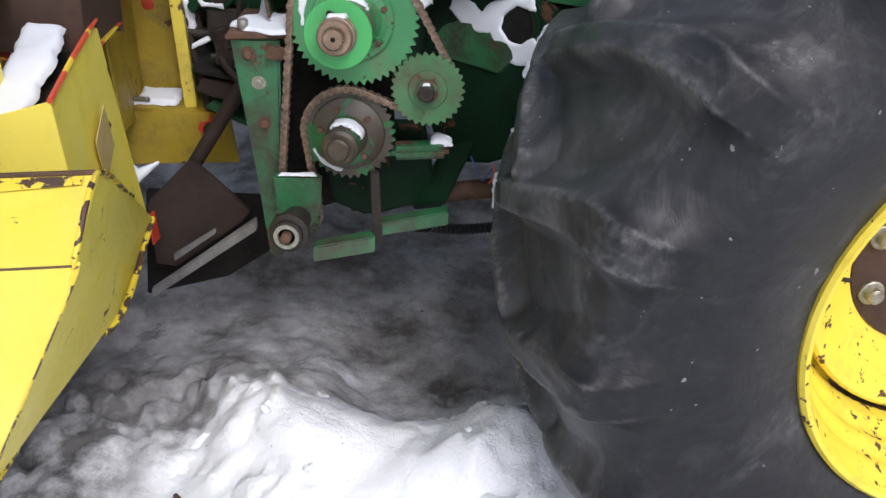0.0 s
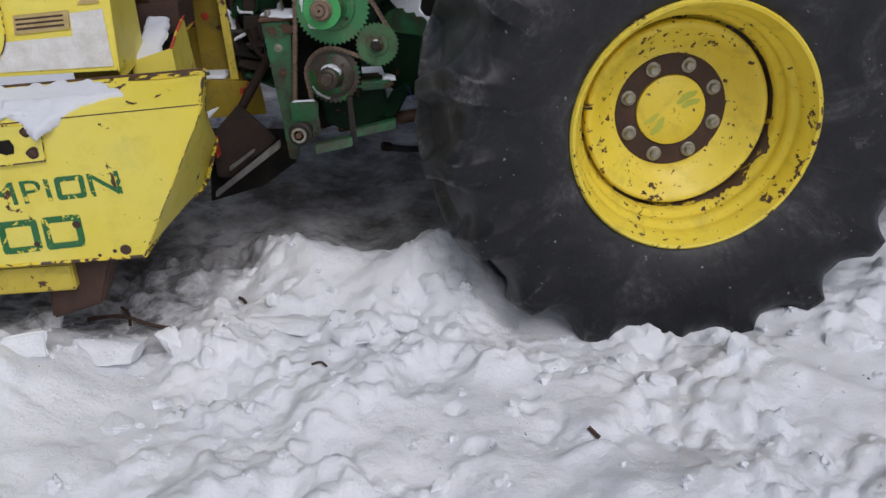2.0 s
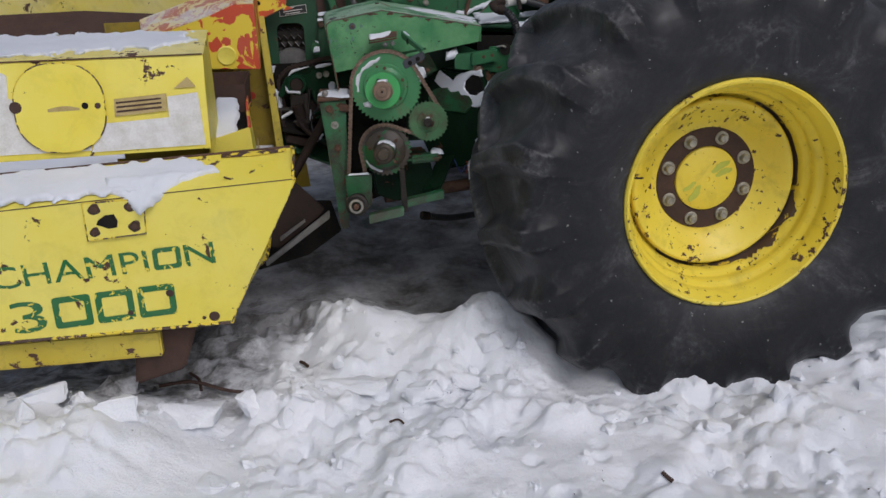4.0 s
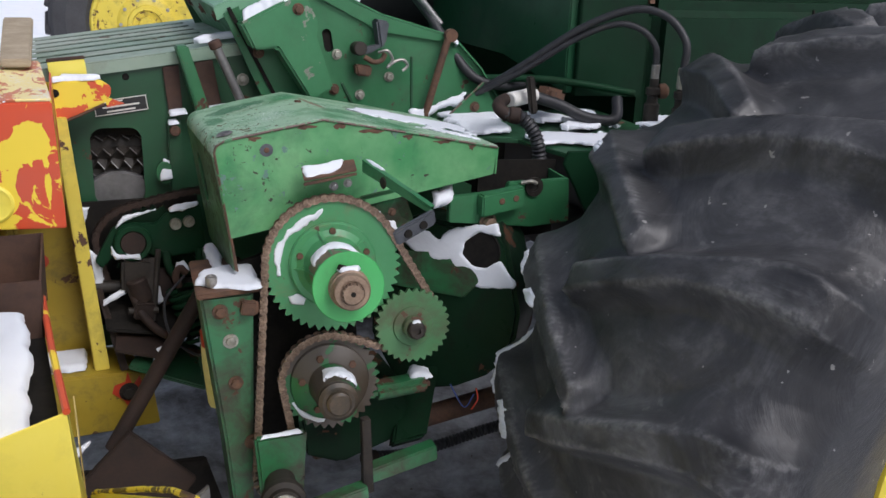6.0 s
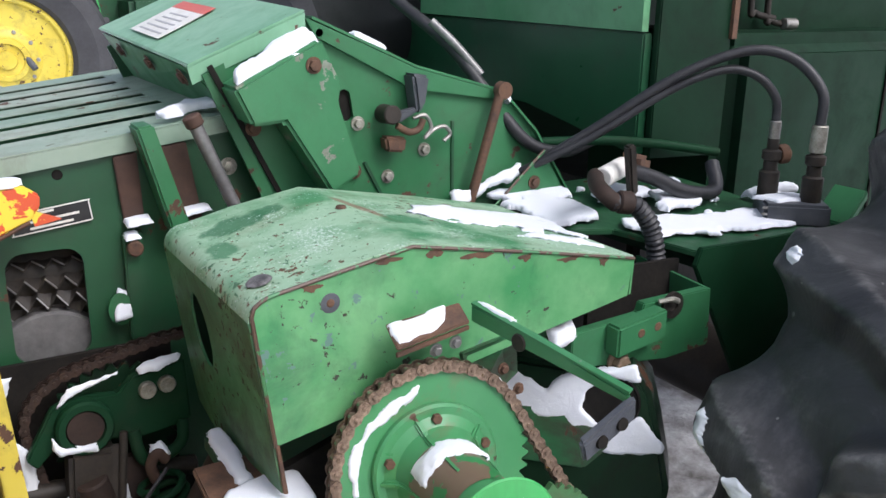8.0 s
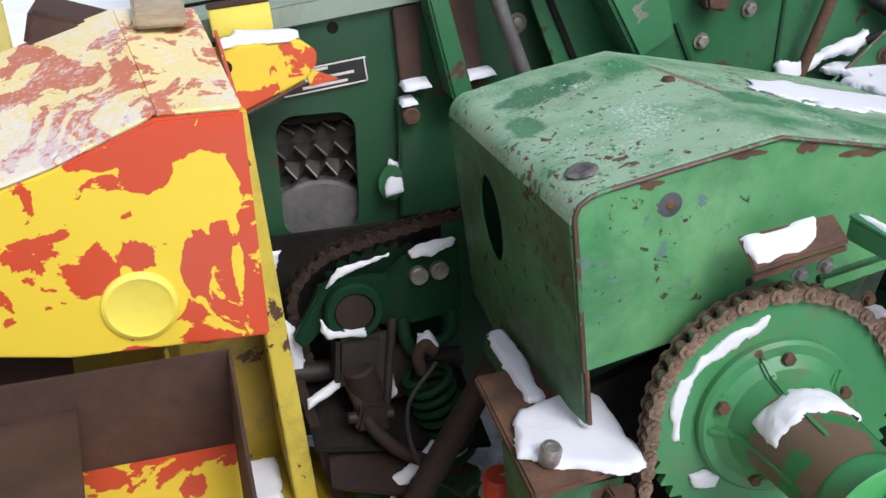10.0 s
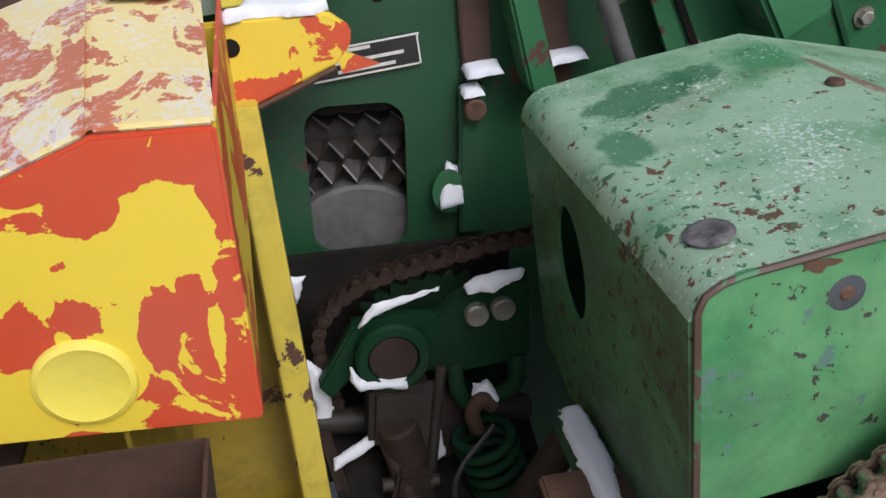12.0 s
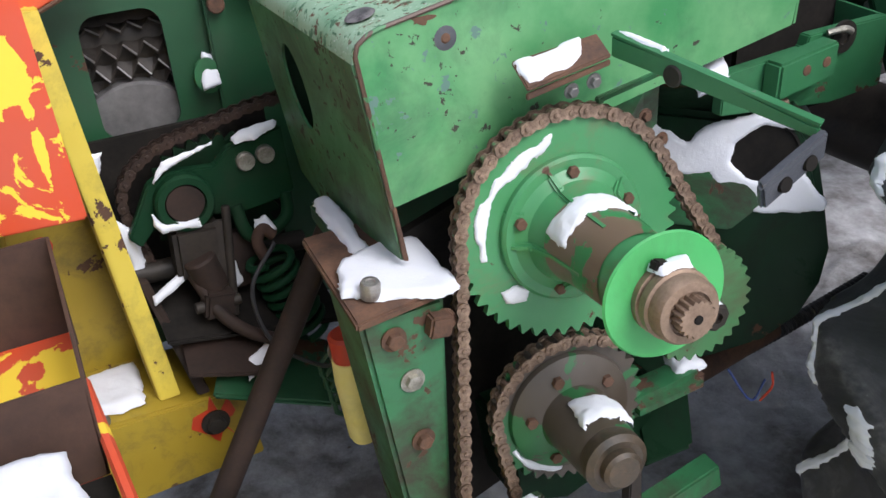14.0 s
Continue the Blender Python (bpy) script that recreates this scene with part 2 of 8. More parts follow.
ORANGE_FACE = two_coat("orange_patches_over_yellow_paint", (0.62, 0.072, 0.020), (0.80, 0.61, 0.05), 0.418, 13.0,
                       left=((-0.555, 1.500, 0.090, 0.030), (-0.505, 1.42, 0.022, 0.12), (-0.515, 1.300, 0.050, 0.090), (-0.535, 1.262, 0.062, 0.034), (-0.661, 1.346, 0.040, 0.034), (-0.612, 1.460, 0.022, 0.026), (-0.668, 1.242, 0.036, 0.009), (-0.572, 1.335, 0.016, 0.032), (-0.545, 1.385, 0.010, 0.030), (-0.64, 1.415, 0.010, 0.010), (-0.665, 1.475, 0.030, 0.012)),
                       bare=((-0.552, 1.425, 0.028, 0.040), (-0.640, 1.302, 0.040, 0.040), (-0.530, 1.345, 0.006, 0.050), (-0.70, 1.28, 0.05, 0.03)), spot=0.70)
HORN_PAINT = two_coat("orange_tipped_yellow_paint", (0.62, 0.085, 0.022), (0.80, 0.60, 0.05), 0.40, 16.0, left=((-0.388, 1.486, 0.058, 0.055), (-0.440, 1.440, 0.070, 0.020), (-0.36, 1.455, 0.04, 0.02)), bare=((-0.480, 1.490, 0.045, 0.035),))
ORANGE_TOP = two_coat("flaking_orange_top", (0.56, 0.17, 0.075), (0.78, 0.66, 0.30), 0.49, 16.0, (0.60, 0.45, 0.32), (1, 0.55, 1), frost=0.7)
GREASE_GREEN = two_coat("grease_over_green_paint", (0.050, 0.037, 0.024), (0.020, 0.115, 0.036), 0.53, 13.0)
RIM_RUST = two_coat("rust_over_yellow_paint", (0.070, 0.036, 0.022), (0.70, 0.50, 0.035), 0.585, 11.0)
RED_PAINT = paint("red_paint", (0.45, 0.035, 0.015), (0.5, 0.06, 0.02), 0.68, 12)
RUSTY = rough_stuff("rusty_steel", (0.06, 0.034, 0.024), (0.16, 0.085, 0.05), 26, 0.8, 0.15)
RUST_BROWN = rough_stuff("brown_rusted_plate", (0.048, 0.029, 0.023), (0.09, 0.052, 0.038), 9, 0.75, spec=0.3)
PLUG = rough_stuff("worn_black_plug", (0.025, 0.024, 0.024), (0.20, 0.19, 0.19), 90, 0.6, depth=0.0006)
# rust brown darkened to carry the dark recess; also used outside it
RUST_DIM = rough_stuff("dimmed_brown_rust", (0.017, 0.012, 0.010), (0.046, 0.028, 0.021), 16, 0.75, spec=0.3)
GREASY = rough_stuff("brown_grease", (0.022, 0.020, 0.013), (0.085, 0.060, 0.038), 22, 0.5, 0.1)
CHAIN_DARK = rough_stuff("dark_chain_steel", (0.020, 0.012, 0.009), (0.070, 0.040, 0.028), 70, 0.6, 0.2, vary=0.3)
CHAIN_STEEL = rough_stuff("rusty_chain_steel", (0.085, 0.05, 0.033), (0.40, 0.29, 0.21), 85, 0.55, 0.35, vary=0.35)
STEEL = rough_stuff("worn_steel", (0.20, 0.19, 0.18), (0.42, 0.40, 0.37), 40, 0.42, 0.75)
BOLT_STEEL = rough_stuff("zinc_bolt_steel", (0.22, 0.21, 0.17), (0.5, 0.48, 0.42), 60, 0.45, 0.7)
SHAFT_STEEL = rough_stuff("brown_shaft_steel", (0.16, 0.105, 0.07), (0.33, 0.24, 0.17), 30, 0.55, 0.4)
DARK_STEEL = rough_stuff("oily_dark_steel", (0.016, 0.015, 0.013), (0.046, 0.037, 0.030), 14, 0.55, 0.1, spec=0.3)
# black that paints the darkness of holes, slots and recess linings
BLACK_VOID = rough_stuff("unlit_black", (0.009, 0.0088, 0.0085), (0.024, 0.021, 0.018), 12, 0.9, spec=0.1)
HOSE = rough_stuff("black_hose_rubber", (0.012, 0.012, 0.014), (0.03, 0.03, 0.033), 30, 0.5)
DISC_STEEL = rough_stuff("grey_disc_steel", (0.13, 0.125, 0.125), (0.24, 0.235, 0.23), 12, 0.38, 0.4)
FAR_RUBBER = rough_stuff("dusty_tyre_rubber", (0.030, 0.030, 0.032), (0.055, 0.055, 0.058), 6, 0.8, depth=0.001)
PLASTIC = rough_stuff("grey_plastic", (0.05, 0.055, 0.065), (0.08, 0.085, 0.095), 30, 0.5)
WHITE_STICKER = rough_stuff("worn_white_sticker", (0.58, 0.56, 0.5), (0.78, 0.77, 0.74), 20, 0.5, depth=0.0004)
RED_STICKER = rough_stuff("worn_red_sticker", (0.55, 0.08, 0.06), (0.6, 0.16, 0.12), 20, 0.5, depth=0.0004)
BROWN_STICKER = rough_stuff("faded_brown_sticker", (0.38, 0.28, 0.10), (0.55, 0.42, 0.18), 26, 0.5, depth=0.0004)
PALE_PRINT = rough_stuff("grey_print", (0.30, 0.30, 0.30), (0.42, 0.42, 0.42), 30, 0.5, depth=0.0003)
BLACK_PRINT = rough_stuff("black_plate", (0.012, 0.012, 0.012), (0.03, 0.03, 0.03), 40, 0.45, depth=0.0003)
GREEN_PRINT = two_coat("worn_green_lettering", (0.014, 0.15, 0.034), (0.80, 0.66, 0.075), 0.572, 34.0, spot=0.95)
WOOD_GREY = rough_stuff("weathered_plank", (0.28, 0.22, 0.14), (0.45, 0.37, 0.26), 14, 0.8, stretch=(1, 1, 6))


def rubber():
    m, n, l, p = material("weathered_tyre_rubber")
    v = coords(n, l)
    a, b = noise_tex(n, l, v, 4.2, 8, 0.7, 1.2), noise_tex(n, l, v, 60, 4, 0.6)
    sep = n.new("ShaderNodeSeparateXYZ")
    l.new(v, sep.inputs[0])
    # the tread is chalky with dust, the outer wall is cleaner
    tread = ramp(n, l, math_node(n, l, "ADD", sep.outputs[1], math_node(n, l, "MULTIPLY", a, 0.10)), 1.25, 1.42)
    scuff = ramp(n, l, math_node(n, l, "ADD", math_node(n, l, "MULTIPLY", a, 0.8), math_node(n, l, "MULTIPLY", b, 0.2)), 0.52, 0.70)
    smear = noise_tex(n, l, coords(n, l, (2.2, 5.0, 9.0)), 1.6, 7, 0.7, 1.5)
    col = mix(n, l, ramp(n, l, b, 0.3, 0.7), (0.0062, 0.0066, 0.0082), (0.0115, 0.012, 0.0142))
    col = mix(n, l, math_node(n, l, "MULTIPLY", tread, ramp(n, l, a, 0.34, 0.66, 0.12, 0.46)), col, (0.160, 0.160, 0.164))
    col = mix(n, l, math_node(n, l, "MULTIPLY", scuff, ramp(n, l, tread, 0, 1, 0.12, 0.34)), col, (0.20, 0.20, 0.205))
    col = mix(n, l, math_node(n, l, "MULTIPLY", ramp(n, l, smear, 0.58, 0.80, 0, 0.30), ramp(n, l, tread, 0, 1, 0.35, 1.0)), col, (0.17, 0.17, 0.175))
    # chalky wear along the ridges of the lugs, broken by grain, and pale flecks
    geo = n.new("ShaderNodeNewGeometry")
    ridge = ramp(n, l, math_node(n, l, "ADD", geo.outputs["Pointiness"], math_node(n, l, "MULTIPLY", a, 0.14)), 0.585, 0.66)
    col = mix(n, l, math_node(n, l, "MULTIPLY", ridge, ramp(n, l, b, 0.38, 0.66, 0.05, 0.9)), col, (0.25, 0.245, 0.24))
    chalk = math_node(n, l, "MULTIPLY", ramp(n, l, noise_tex(n, l, v, 7.0, 5, 0.6, 0.6), 0.62, 0.74), ramp(n, l, b, 0.42, 0.62))
    col = mix(n, l, math_node(n, l, "MULTIPLY", chalk, ramp(n, l, tread, 0, 1, 0.12, 0.5)), col, (0.33, 0.32, 0.30))
    fleck = ramp(n, l, noise_tex(n, l, v, 46, 2, 0.5), 0.735, 0.75)
    col = mix(n, l, math_node(n, l, "MULTIPLY", fleck, 0.5), col, (0.4, 0.39, 0.37))
    p.inputs["Specular IOR Level"].default_value = 0.4
    l.new(col, p.inputs["Base Color"])
    l.new(ramp(n, l, a, 0.3, 0.7, 0.34, 0.58), p.inputs["Roughness"])
    bump(n, l, p, math_node(n, l, "ADD", math_node(n, l, "MULTIPLY", a, 1.6), math_node(n, l, "MULTIPLY", b, 0.15)), 0.45, 0.007)
    return m


RUBBER = rubber()


def snow_material(name, dirty):
    m, n, l, p = material(name)
    v = coords(n, l)
    a, b, c = noise_tex(n, l, v, 2.0, 6), noise_tex(n, l, v, 28, 7, 0.65), noise_tex(n, l, v, 260, 3)
    col = mix(n, l, ramp(n, l, a, 0.3, 0.7), (0.83, 0.86, 0.91) if dirty else (0.63, 0.66, 0.71), (0.91, 0.92, 0.94) if dirty else (0.77, 0.79, 0.83))
    if dirty:
        sep = n.new("ShaderNodeSeparateXYZ")
        l.new(v, sep.inputs[0])
        # trampled, oily soil lies in ragged patches beneath the machine; the even grey between them paints its shade
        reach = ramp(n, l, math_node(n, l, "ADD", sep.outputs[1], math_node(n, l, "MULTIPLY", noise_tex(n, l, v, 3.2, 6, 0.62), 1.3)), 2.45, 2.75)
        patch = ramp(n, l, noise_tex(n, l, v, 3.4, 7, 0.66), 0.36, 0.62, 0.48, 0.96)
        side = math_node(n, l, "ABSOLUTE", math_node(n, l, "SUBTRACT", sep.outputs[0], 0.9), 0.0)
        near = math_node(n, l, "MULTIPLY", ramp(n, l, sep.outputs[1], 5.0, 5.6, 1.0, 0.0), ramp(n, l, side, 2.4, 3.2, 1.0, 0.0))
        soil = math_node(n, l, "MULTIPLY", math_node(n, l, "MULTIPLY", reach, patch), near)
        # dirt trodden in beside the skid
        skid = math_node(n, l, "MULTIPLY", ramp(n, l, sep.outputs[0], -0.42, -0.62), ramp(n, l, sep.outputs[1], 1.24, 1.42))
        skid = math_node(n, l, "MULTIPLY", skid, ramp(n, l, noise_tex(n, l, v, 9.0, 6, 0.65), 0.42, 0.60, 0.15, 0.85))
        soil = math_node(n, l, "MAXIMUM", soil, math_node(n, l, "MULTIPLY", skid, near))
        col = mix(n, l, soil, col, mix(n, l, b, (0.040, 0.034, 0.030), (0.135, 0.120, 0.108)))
        specks = ramp(n, l, noise_tex(n, l, v, 34, 3, 0.5), 0.74, 0.76)
        col = mix(n, l, specks, col, (0.12, 0.10, 0.075))
    l.new(col, p.inputs["Base Color"])
    p.inputs["Roughness"].default_value = 0.75
    p.inputs["Specular IOR Level"].default_value = 0.25
    p.inputs["Subsurface Weight"].default_value = 0.0
    if dirty:
        # crisp crumbs and broken crust
        crumb = n.new("ShaderNodeTexVoronoi")
        crumb.inputs["Scale"].default_value = 34.0
        l.new(v, crumb.inputs["Vector"])
        b = math_node(n, l, "ADD", math_node(n, l, "MULTIPLY", b, 0.9), math_node(n, l, "MULTIPLY", math_node(n, l, "MULTIPLY", crumb.outputs["Distance"], ramp(n, l, a, 0.48, 0.60)), -0.40))
    grit = noise_tex(n, l, v, 90, 5, 0.7)
    bump(n, l, p, math_node(n, l, "ADD", math_node(n, l, "ADD", b, math_node(n, l, "MULTIPLY", grit, 0.45)), math_node(n, l, "MULTIPLY", c, 0.15)), 0.7 if dirty else 0.45, 0.013 if dirty else 0.004)
    return m


SNOW_GROUND = snow_material("trodden_snow", True)
SNOW = snow_material("clean_snow", False)

# ---- mesh helpers ----


def V(*a):
    return Vector(a)


def axes(n):
    """Two directions across the axis n."""
    n = Vector(n).normalized()
    u = n.cross(V(0, 0, 1))
    u = u.normalized() if u.length > 1e-3 else V(1, 0, 0)
    return u, n.cross(u).normalized()


def finish(name, bm, mat, sharp=32):
    bmesh.ops.recalc_face_normals(bm, faces=bm.faces)
    for f in bm.faces:
        f.smooth = True
    lim = radians(sharp)
    for e in bm.edges:
        e.smooth = len(e.link_faces) == 2 and e.calc_face_angle(0) < lim
    me = bpy.data.meshes.new(name)
    bm.to_mesh(me)
    bm.free()
    me.materials.append(mat)
    return new(name, me)


def adopt(ob, parent):
    """Hangs ob, whose mesh is in world metres, under its thing or part."""
    ob.parent = parent
    ob.matrix_parent_inverse = WORLD_OF[parent.name].inverted()
    WORLD_OF[ob.name] = Matrix.Identity(4)
    return ob


WORLD_OF = {}


def thing(name, at, label, category, group="", kind=""):
    """An Empty at a thing's base, to carry its parts."""
    ob = new(name)
    ob.empty_display_size = 0.05
    ob.location = at
    WORLD_OF[ob.name] = Matrix.Translation(at)
    return tagged(ob, label, category, group, kind)


def part(name, bm, mat, parent, label="", sharp=32):
    ob = finish(name, bm, mat, sharp)
    adopt(ob, parent)
    return tagged(ob, label)


def solo(name, bm, mat, label, category, group="", kind="", sharp=32):
    ob = finish(name, bm, mat, sharp)
    WORLD_OF[ob.name] = Matrix.Identity(4)
    return tagged(ob, label, category, group, kind)


def soften(bm, offset, segments=2, only=None, min_angle=30):
    es = [e for e in (only or bm.edges) if len(e.link_faces) == 2 and e.calc_face_angle(0) > radians(min_angle)]
    bmesh.ops.bevel(bm, geom=es, offset=offset, segments=segments, affect="EDGES", clamp_overlap=True)
    return bm


def join(bm, other):
    me = bpy.data.meshes.new("tmp")
    other.to_mesh(me)
    other.free()
    bm.from_mesh(me)
    bpy.data.meshes.remove(me)
    return bm


def slab(pts, along, bevel=0.0, bm=None, segments=2):
    """A flat polygon of 3D points, thickened by the vector along, edges rounded."""
    b = bmesh.new()
    base = [b.verts.new(p) for p in pts]
    top = [b.verts.new(Vector(p) + Vector(along)) for p in pts]
    b.faces.new(base)
    b.faces.new(list(reversed(top)))
    for i in range(len(base)):
        j = (i + 1) % len(base)
        b.faces.new((base[j], base[i], top[i], top[j]))
    bmesh.ops.recalc_face_normals(b, faces=b.faces)
    if bevel:
        soften(b, bevel, segments)
    return join(bm, b) if bm else b


def prism(xz, y0, y1, bevel=0.0, bm=None, segments=2):
    return slab([(x, y0, z) for x, z in xz], (0, y1 - y0, 0), bevel, bm, segments)


def block(c, s, rot=(0, 0, 0), bevel=0.0, bm=None, segments=2):
    b = bmesh.new()
    bmesh.ops.create_cube(b, size=1, matrix=pose(*c, *rot) @ Matrix.Diagonal((*s, 1)))
    if bevel:
        soften(b, bevel, segments)
    return join(bm, b) if bm else b


def lathe(profile, origin, axis, seg=32, bm=None, wobble=None):
    """Rings of (radius, distance along the axis) about a line."""
    b = bm or bmesh.new()
    u, v = axes(axis)
    n, o = Vector(axis).normalized(), Vector(origin)
    rings = []
    for r, h in profile:
        if r < 1e-6:
            rings.append([b.verts.new(o + n * h)])
        else:
            rings.append([b.verts.new(o + n * h + r * (u * math.cos(2 * math.pi * k / seg) + v * math.sin(2 * math.pi * k / seg))) for k in range(seg)])
    for a, c in zip(rings, rings[1:]):
        for k in range(seg):
            j = (k + 1) % seg
            if len(a) == 1 and len(c) == 1:
                continue
            if len(a) == 1:
                b.faces.new((a[0], c[k], c[j]))
            elif len(c) == 1:
                b.faces.new((a[k], c[0], a[j]))
            else:
                b.faces.new((a[k], c[k], c[j], a[j]))
    return b


def rod(p, q, r, seg=16, bm=None, bevel=None):
    p, q, seg = Vector(p), Vector(q), max(seg, 12)
    h = (q - p).length
    e = min(r * 0.15, h * 0.2) if bevel is None else bevel
    return lathe([(0, 0), (r - e, 0), (r, e), (r, h - e), (r - e, h), (0, h)], p, q - p, seg, bm)


def spline(pts, per=8):
    pts = [Vector(p) for p in pts]
    out = []
    ext = [2 * pts[0] - pts[1]] + pts + [2 * pts[-1] - pts[-2]]
    for i in range(1, len(ext) - 2):
        a, b, c, d = ext[i - 1:i + 3]
        for k in range(per):
            t = k / per
            out.append(0.5 * ((2 * b) + (c - a) * t + (2 * a - 5 * b + 4 * c - d) * t * t + (3 * b - a - 3 * c + d) * t ** 3))
    return out + [pts[-1]]


def tube(pts, r, seg=10, bm=None, per=8, ribs=None):
    """A round hose along a smooth line; ribs (pitch, depth) corrugates it."""
    b = bm or bmesh.new()
    seg = max(seg, 12) if r > 0.006 else seg
    line = spline(pts, per) if per > 1 else [Vector(p) for p in pts]
    if ribs:
        pitch, depth = ribs
        dense, acc = [line[0]], 0.0
        for a, c in zip(line, line[1:]):
            k = max(1, int((c - a).length / (pitch / 4)))
            dense += [a.lerp(c, (i + 1) / k) for i in range(k)]
        line = dense
    u, _ = axes(line[1] - line[0])
    rings, s = [], 0.0
    for i, p in enumerate(line):
        d = (line[min(i + 1, len(line) - 1)] - line[max(i - 1, 0)]).normalized()
        u = (u - d * u.dot(d)).normalized()
        w = d.cross(u)
        if i:
            s += (p - line[i - 1]).length
        rr = r + (ribs[1] * math.sin(2 * math.pi * s / ribs[0]) if ribs else 0)
        rings.append([b.verts.new(p + rr * (u * math.cos(2 * math.pi * k / seg) + w * math.sin(2 * math.pi * k / seg))) for k in range(seg)])
    for a, c in zip(rings, rings[1:]):
        for k in range(seg):
            j = (k + 1) % seg
            b.faces.new((a[k], c[k], c[j], a[j]))
    b.faces.new(rings[0])
    b.faces.new(list(reversed(rings[-1])))
    return b


def hexbolt(p, axis, r, h, washer=1.5, bm=None):
    """A hexagon head on a washer, standing on the point p."""
    b = bm or bmesh.new()
    n = Vector(axis).normalized()
    if washer:
        lathe([(0, 0), (r * washer, 0), (r * washer, h * 0.22), (0, h * 0.22)], p, n, 20, b)
    lathe([(r, h * 0.2), (r, h * 0.92), (r * 0.86, h), (0, h)], p, n, 6, b)
    return b


def gear(c, axis, teeth, root, tip, width, bore=0.0, phase=0.0):
    """A chain sprocket: a toothed plate about the point c."""
    b = bmesh.new()
    u, v = axes(axis)
    n, c = Vector(axis).normalized(), Vector(c)
    ring = []
    for k in range(teeth):
        for f, r in ((-0.44, root), (-0.2, root + (tip - root) * 0.62), (-0.07, tip), (0.07, tip), (0.2, root + (tip - root) * 0.62), (0.44, root)):
            a = 2 * math.pi * (k + f) / teeth + phase
            ring.append(c + r * (u * math.cos(a) + v * math.sin(a)))
    f0 = [b.verts.new(p - n * width / 2) for p in ring]
    f1 = [b.verts.new(p + n * width / 2) for p in ring]
    m = len(ring)
    c0, c1 = b.verts.new(c - n * width / 2), b.verts.new(c + n * width / 2)
    for i in range(m):
        j = (i + 1) % m
        b.faces.new((f0[i], f0[j], f1[j], f1[i]))
        b.faces.new((f0[j], f0[i], c0))
        b.faces.new((f1[i], f1[j], c1))
    return b


def vnoise(x, y, seed=0):
    """Smooth value noise of numpy arrays, 0 to 1."""
    xi, yi = np.floor(x).astype(np.int64), np.floor(y).astype(np.int64)
    fx, fy = x - xi, y - yi
    fx, fy = fx * fx * (3 - 2 * fx), fy * fy * (3 - 2 * fy)

    def h(i, j):
        k = (i * 374761393 + j * 668265263 + seed * 974634777) & 0x7FFFFFFF
        k = ((k ^ (k >> 13)) * 1274126177) & 0x7FFFFFFF
        return ((k ^ (k >> 16)) & 0xFFFF) / 65535.0

    a, b = h(xi, yi) * (1 - fx) + h(xi + 1, yi) * fx, h(xi, yi + 1) * (1 - fx) + h(xi + 1, yi + 1) * fx
    return a * (1 - fy) + b * fy


def fbm(x, y, octaves=4, seed=0):
    s, w, t = 0.0, 0.5, 0.0
    for o in range(octaves):
        s, t = s + w * vnoise(x * 2 ** o + 17.3 * o, y * 2 ** o - 9.1 * o, seed + o), t + w
        w *= 0.5
    return s / t


def cells(x, y, seed=0):
    """Distance to the nearest seed point of a jittered lattice, and that cell's random number."""
    xi, yi = np.floor(x).astype(np.int64), np.floor(y).astype(np.int64)
    best, tag = np.full(x.shape, 9.0), np.zeros(x.shape)

    def h(i, j, s):
        k = (i * 374761393 + j * 668265263 + (seed + s) * 974634777) & 0x7FFFFFFF
        k = ((k ^ (k >> 13)) * 1274126177) & 0x7FFFFFFF
        return ((k ^ (k >> 16)) & 0xFFFF) / 65535.0

    for di in (-1, 0, 1):
        for dj in (-1, 0, 1):
            i, j = xi + di, yi + dj
            d = np.hypot(i + h(i, j, 1) - x, j + h(i, j, 2) - y)
            near = d < best
            best, tag = np.where(near, d, best), np.where(near, h(i, j, 3), tag)
    return best, tag


def poly_distance(poly, x, y):
    """Signed distance to a polygon, positive inside."""
    d, inside = np.full(x.shape, 1e9), np.zeros(x.shape, bool)
    for (ax, ay), (bx, by) in zip(poly, poly[1:] + poly[:1]):
        ex, ey = bx - ax, by - ay
        t = np.clip(((x - ax) * ex + (y - ay) * ey) / (ex * ex + ey * ey + 1e-12), 0, 1)
        d = np.minimum(d, np.hypot(x - ax - t * ex, y - ay - t * ey))
        cross = ((ay > y) != (by > y)) & (x < (bx - ax) * (y - ay) / (by - ay + 1e-12) + ax)
        inside ^= cross
    return np.where(inside, d, -d)


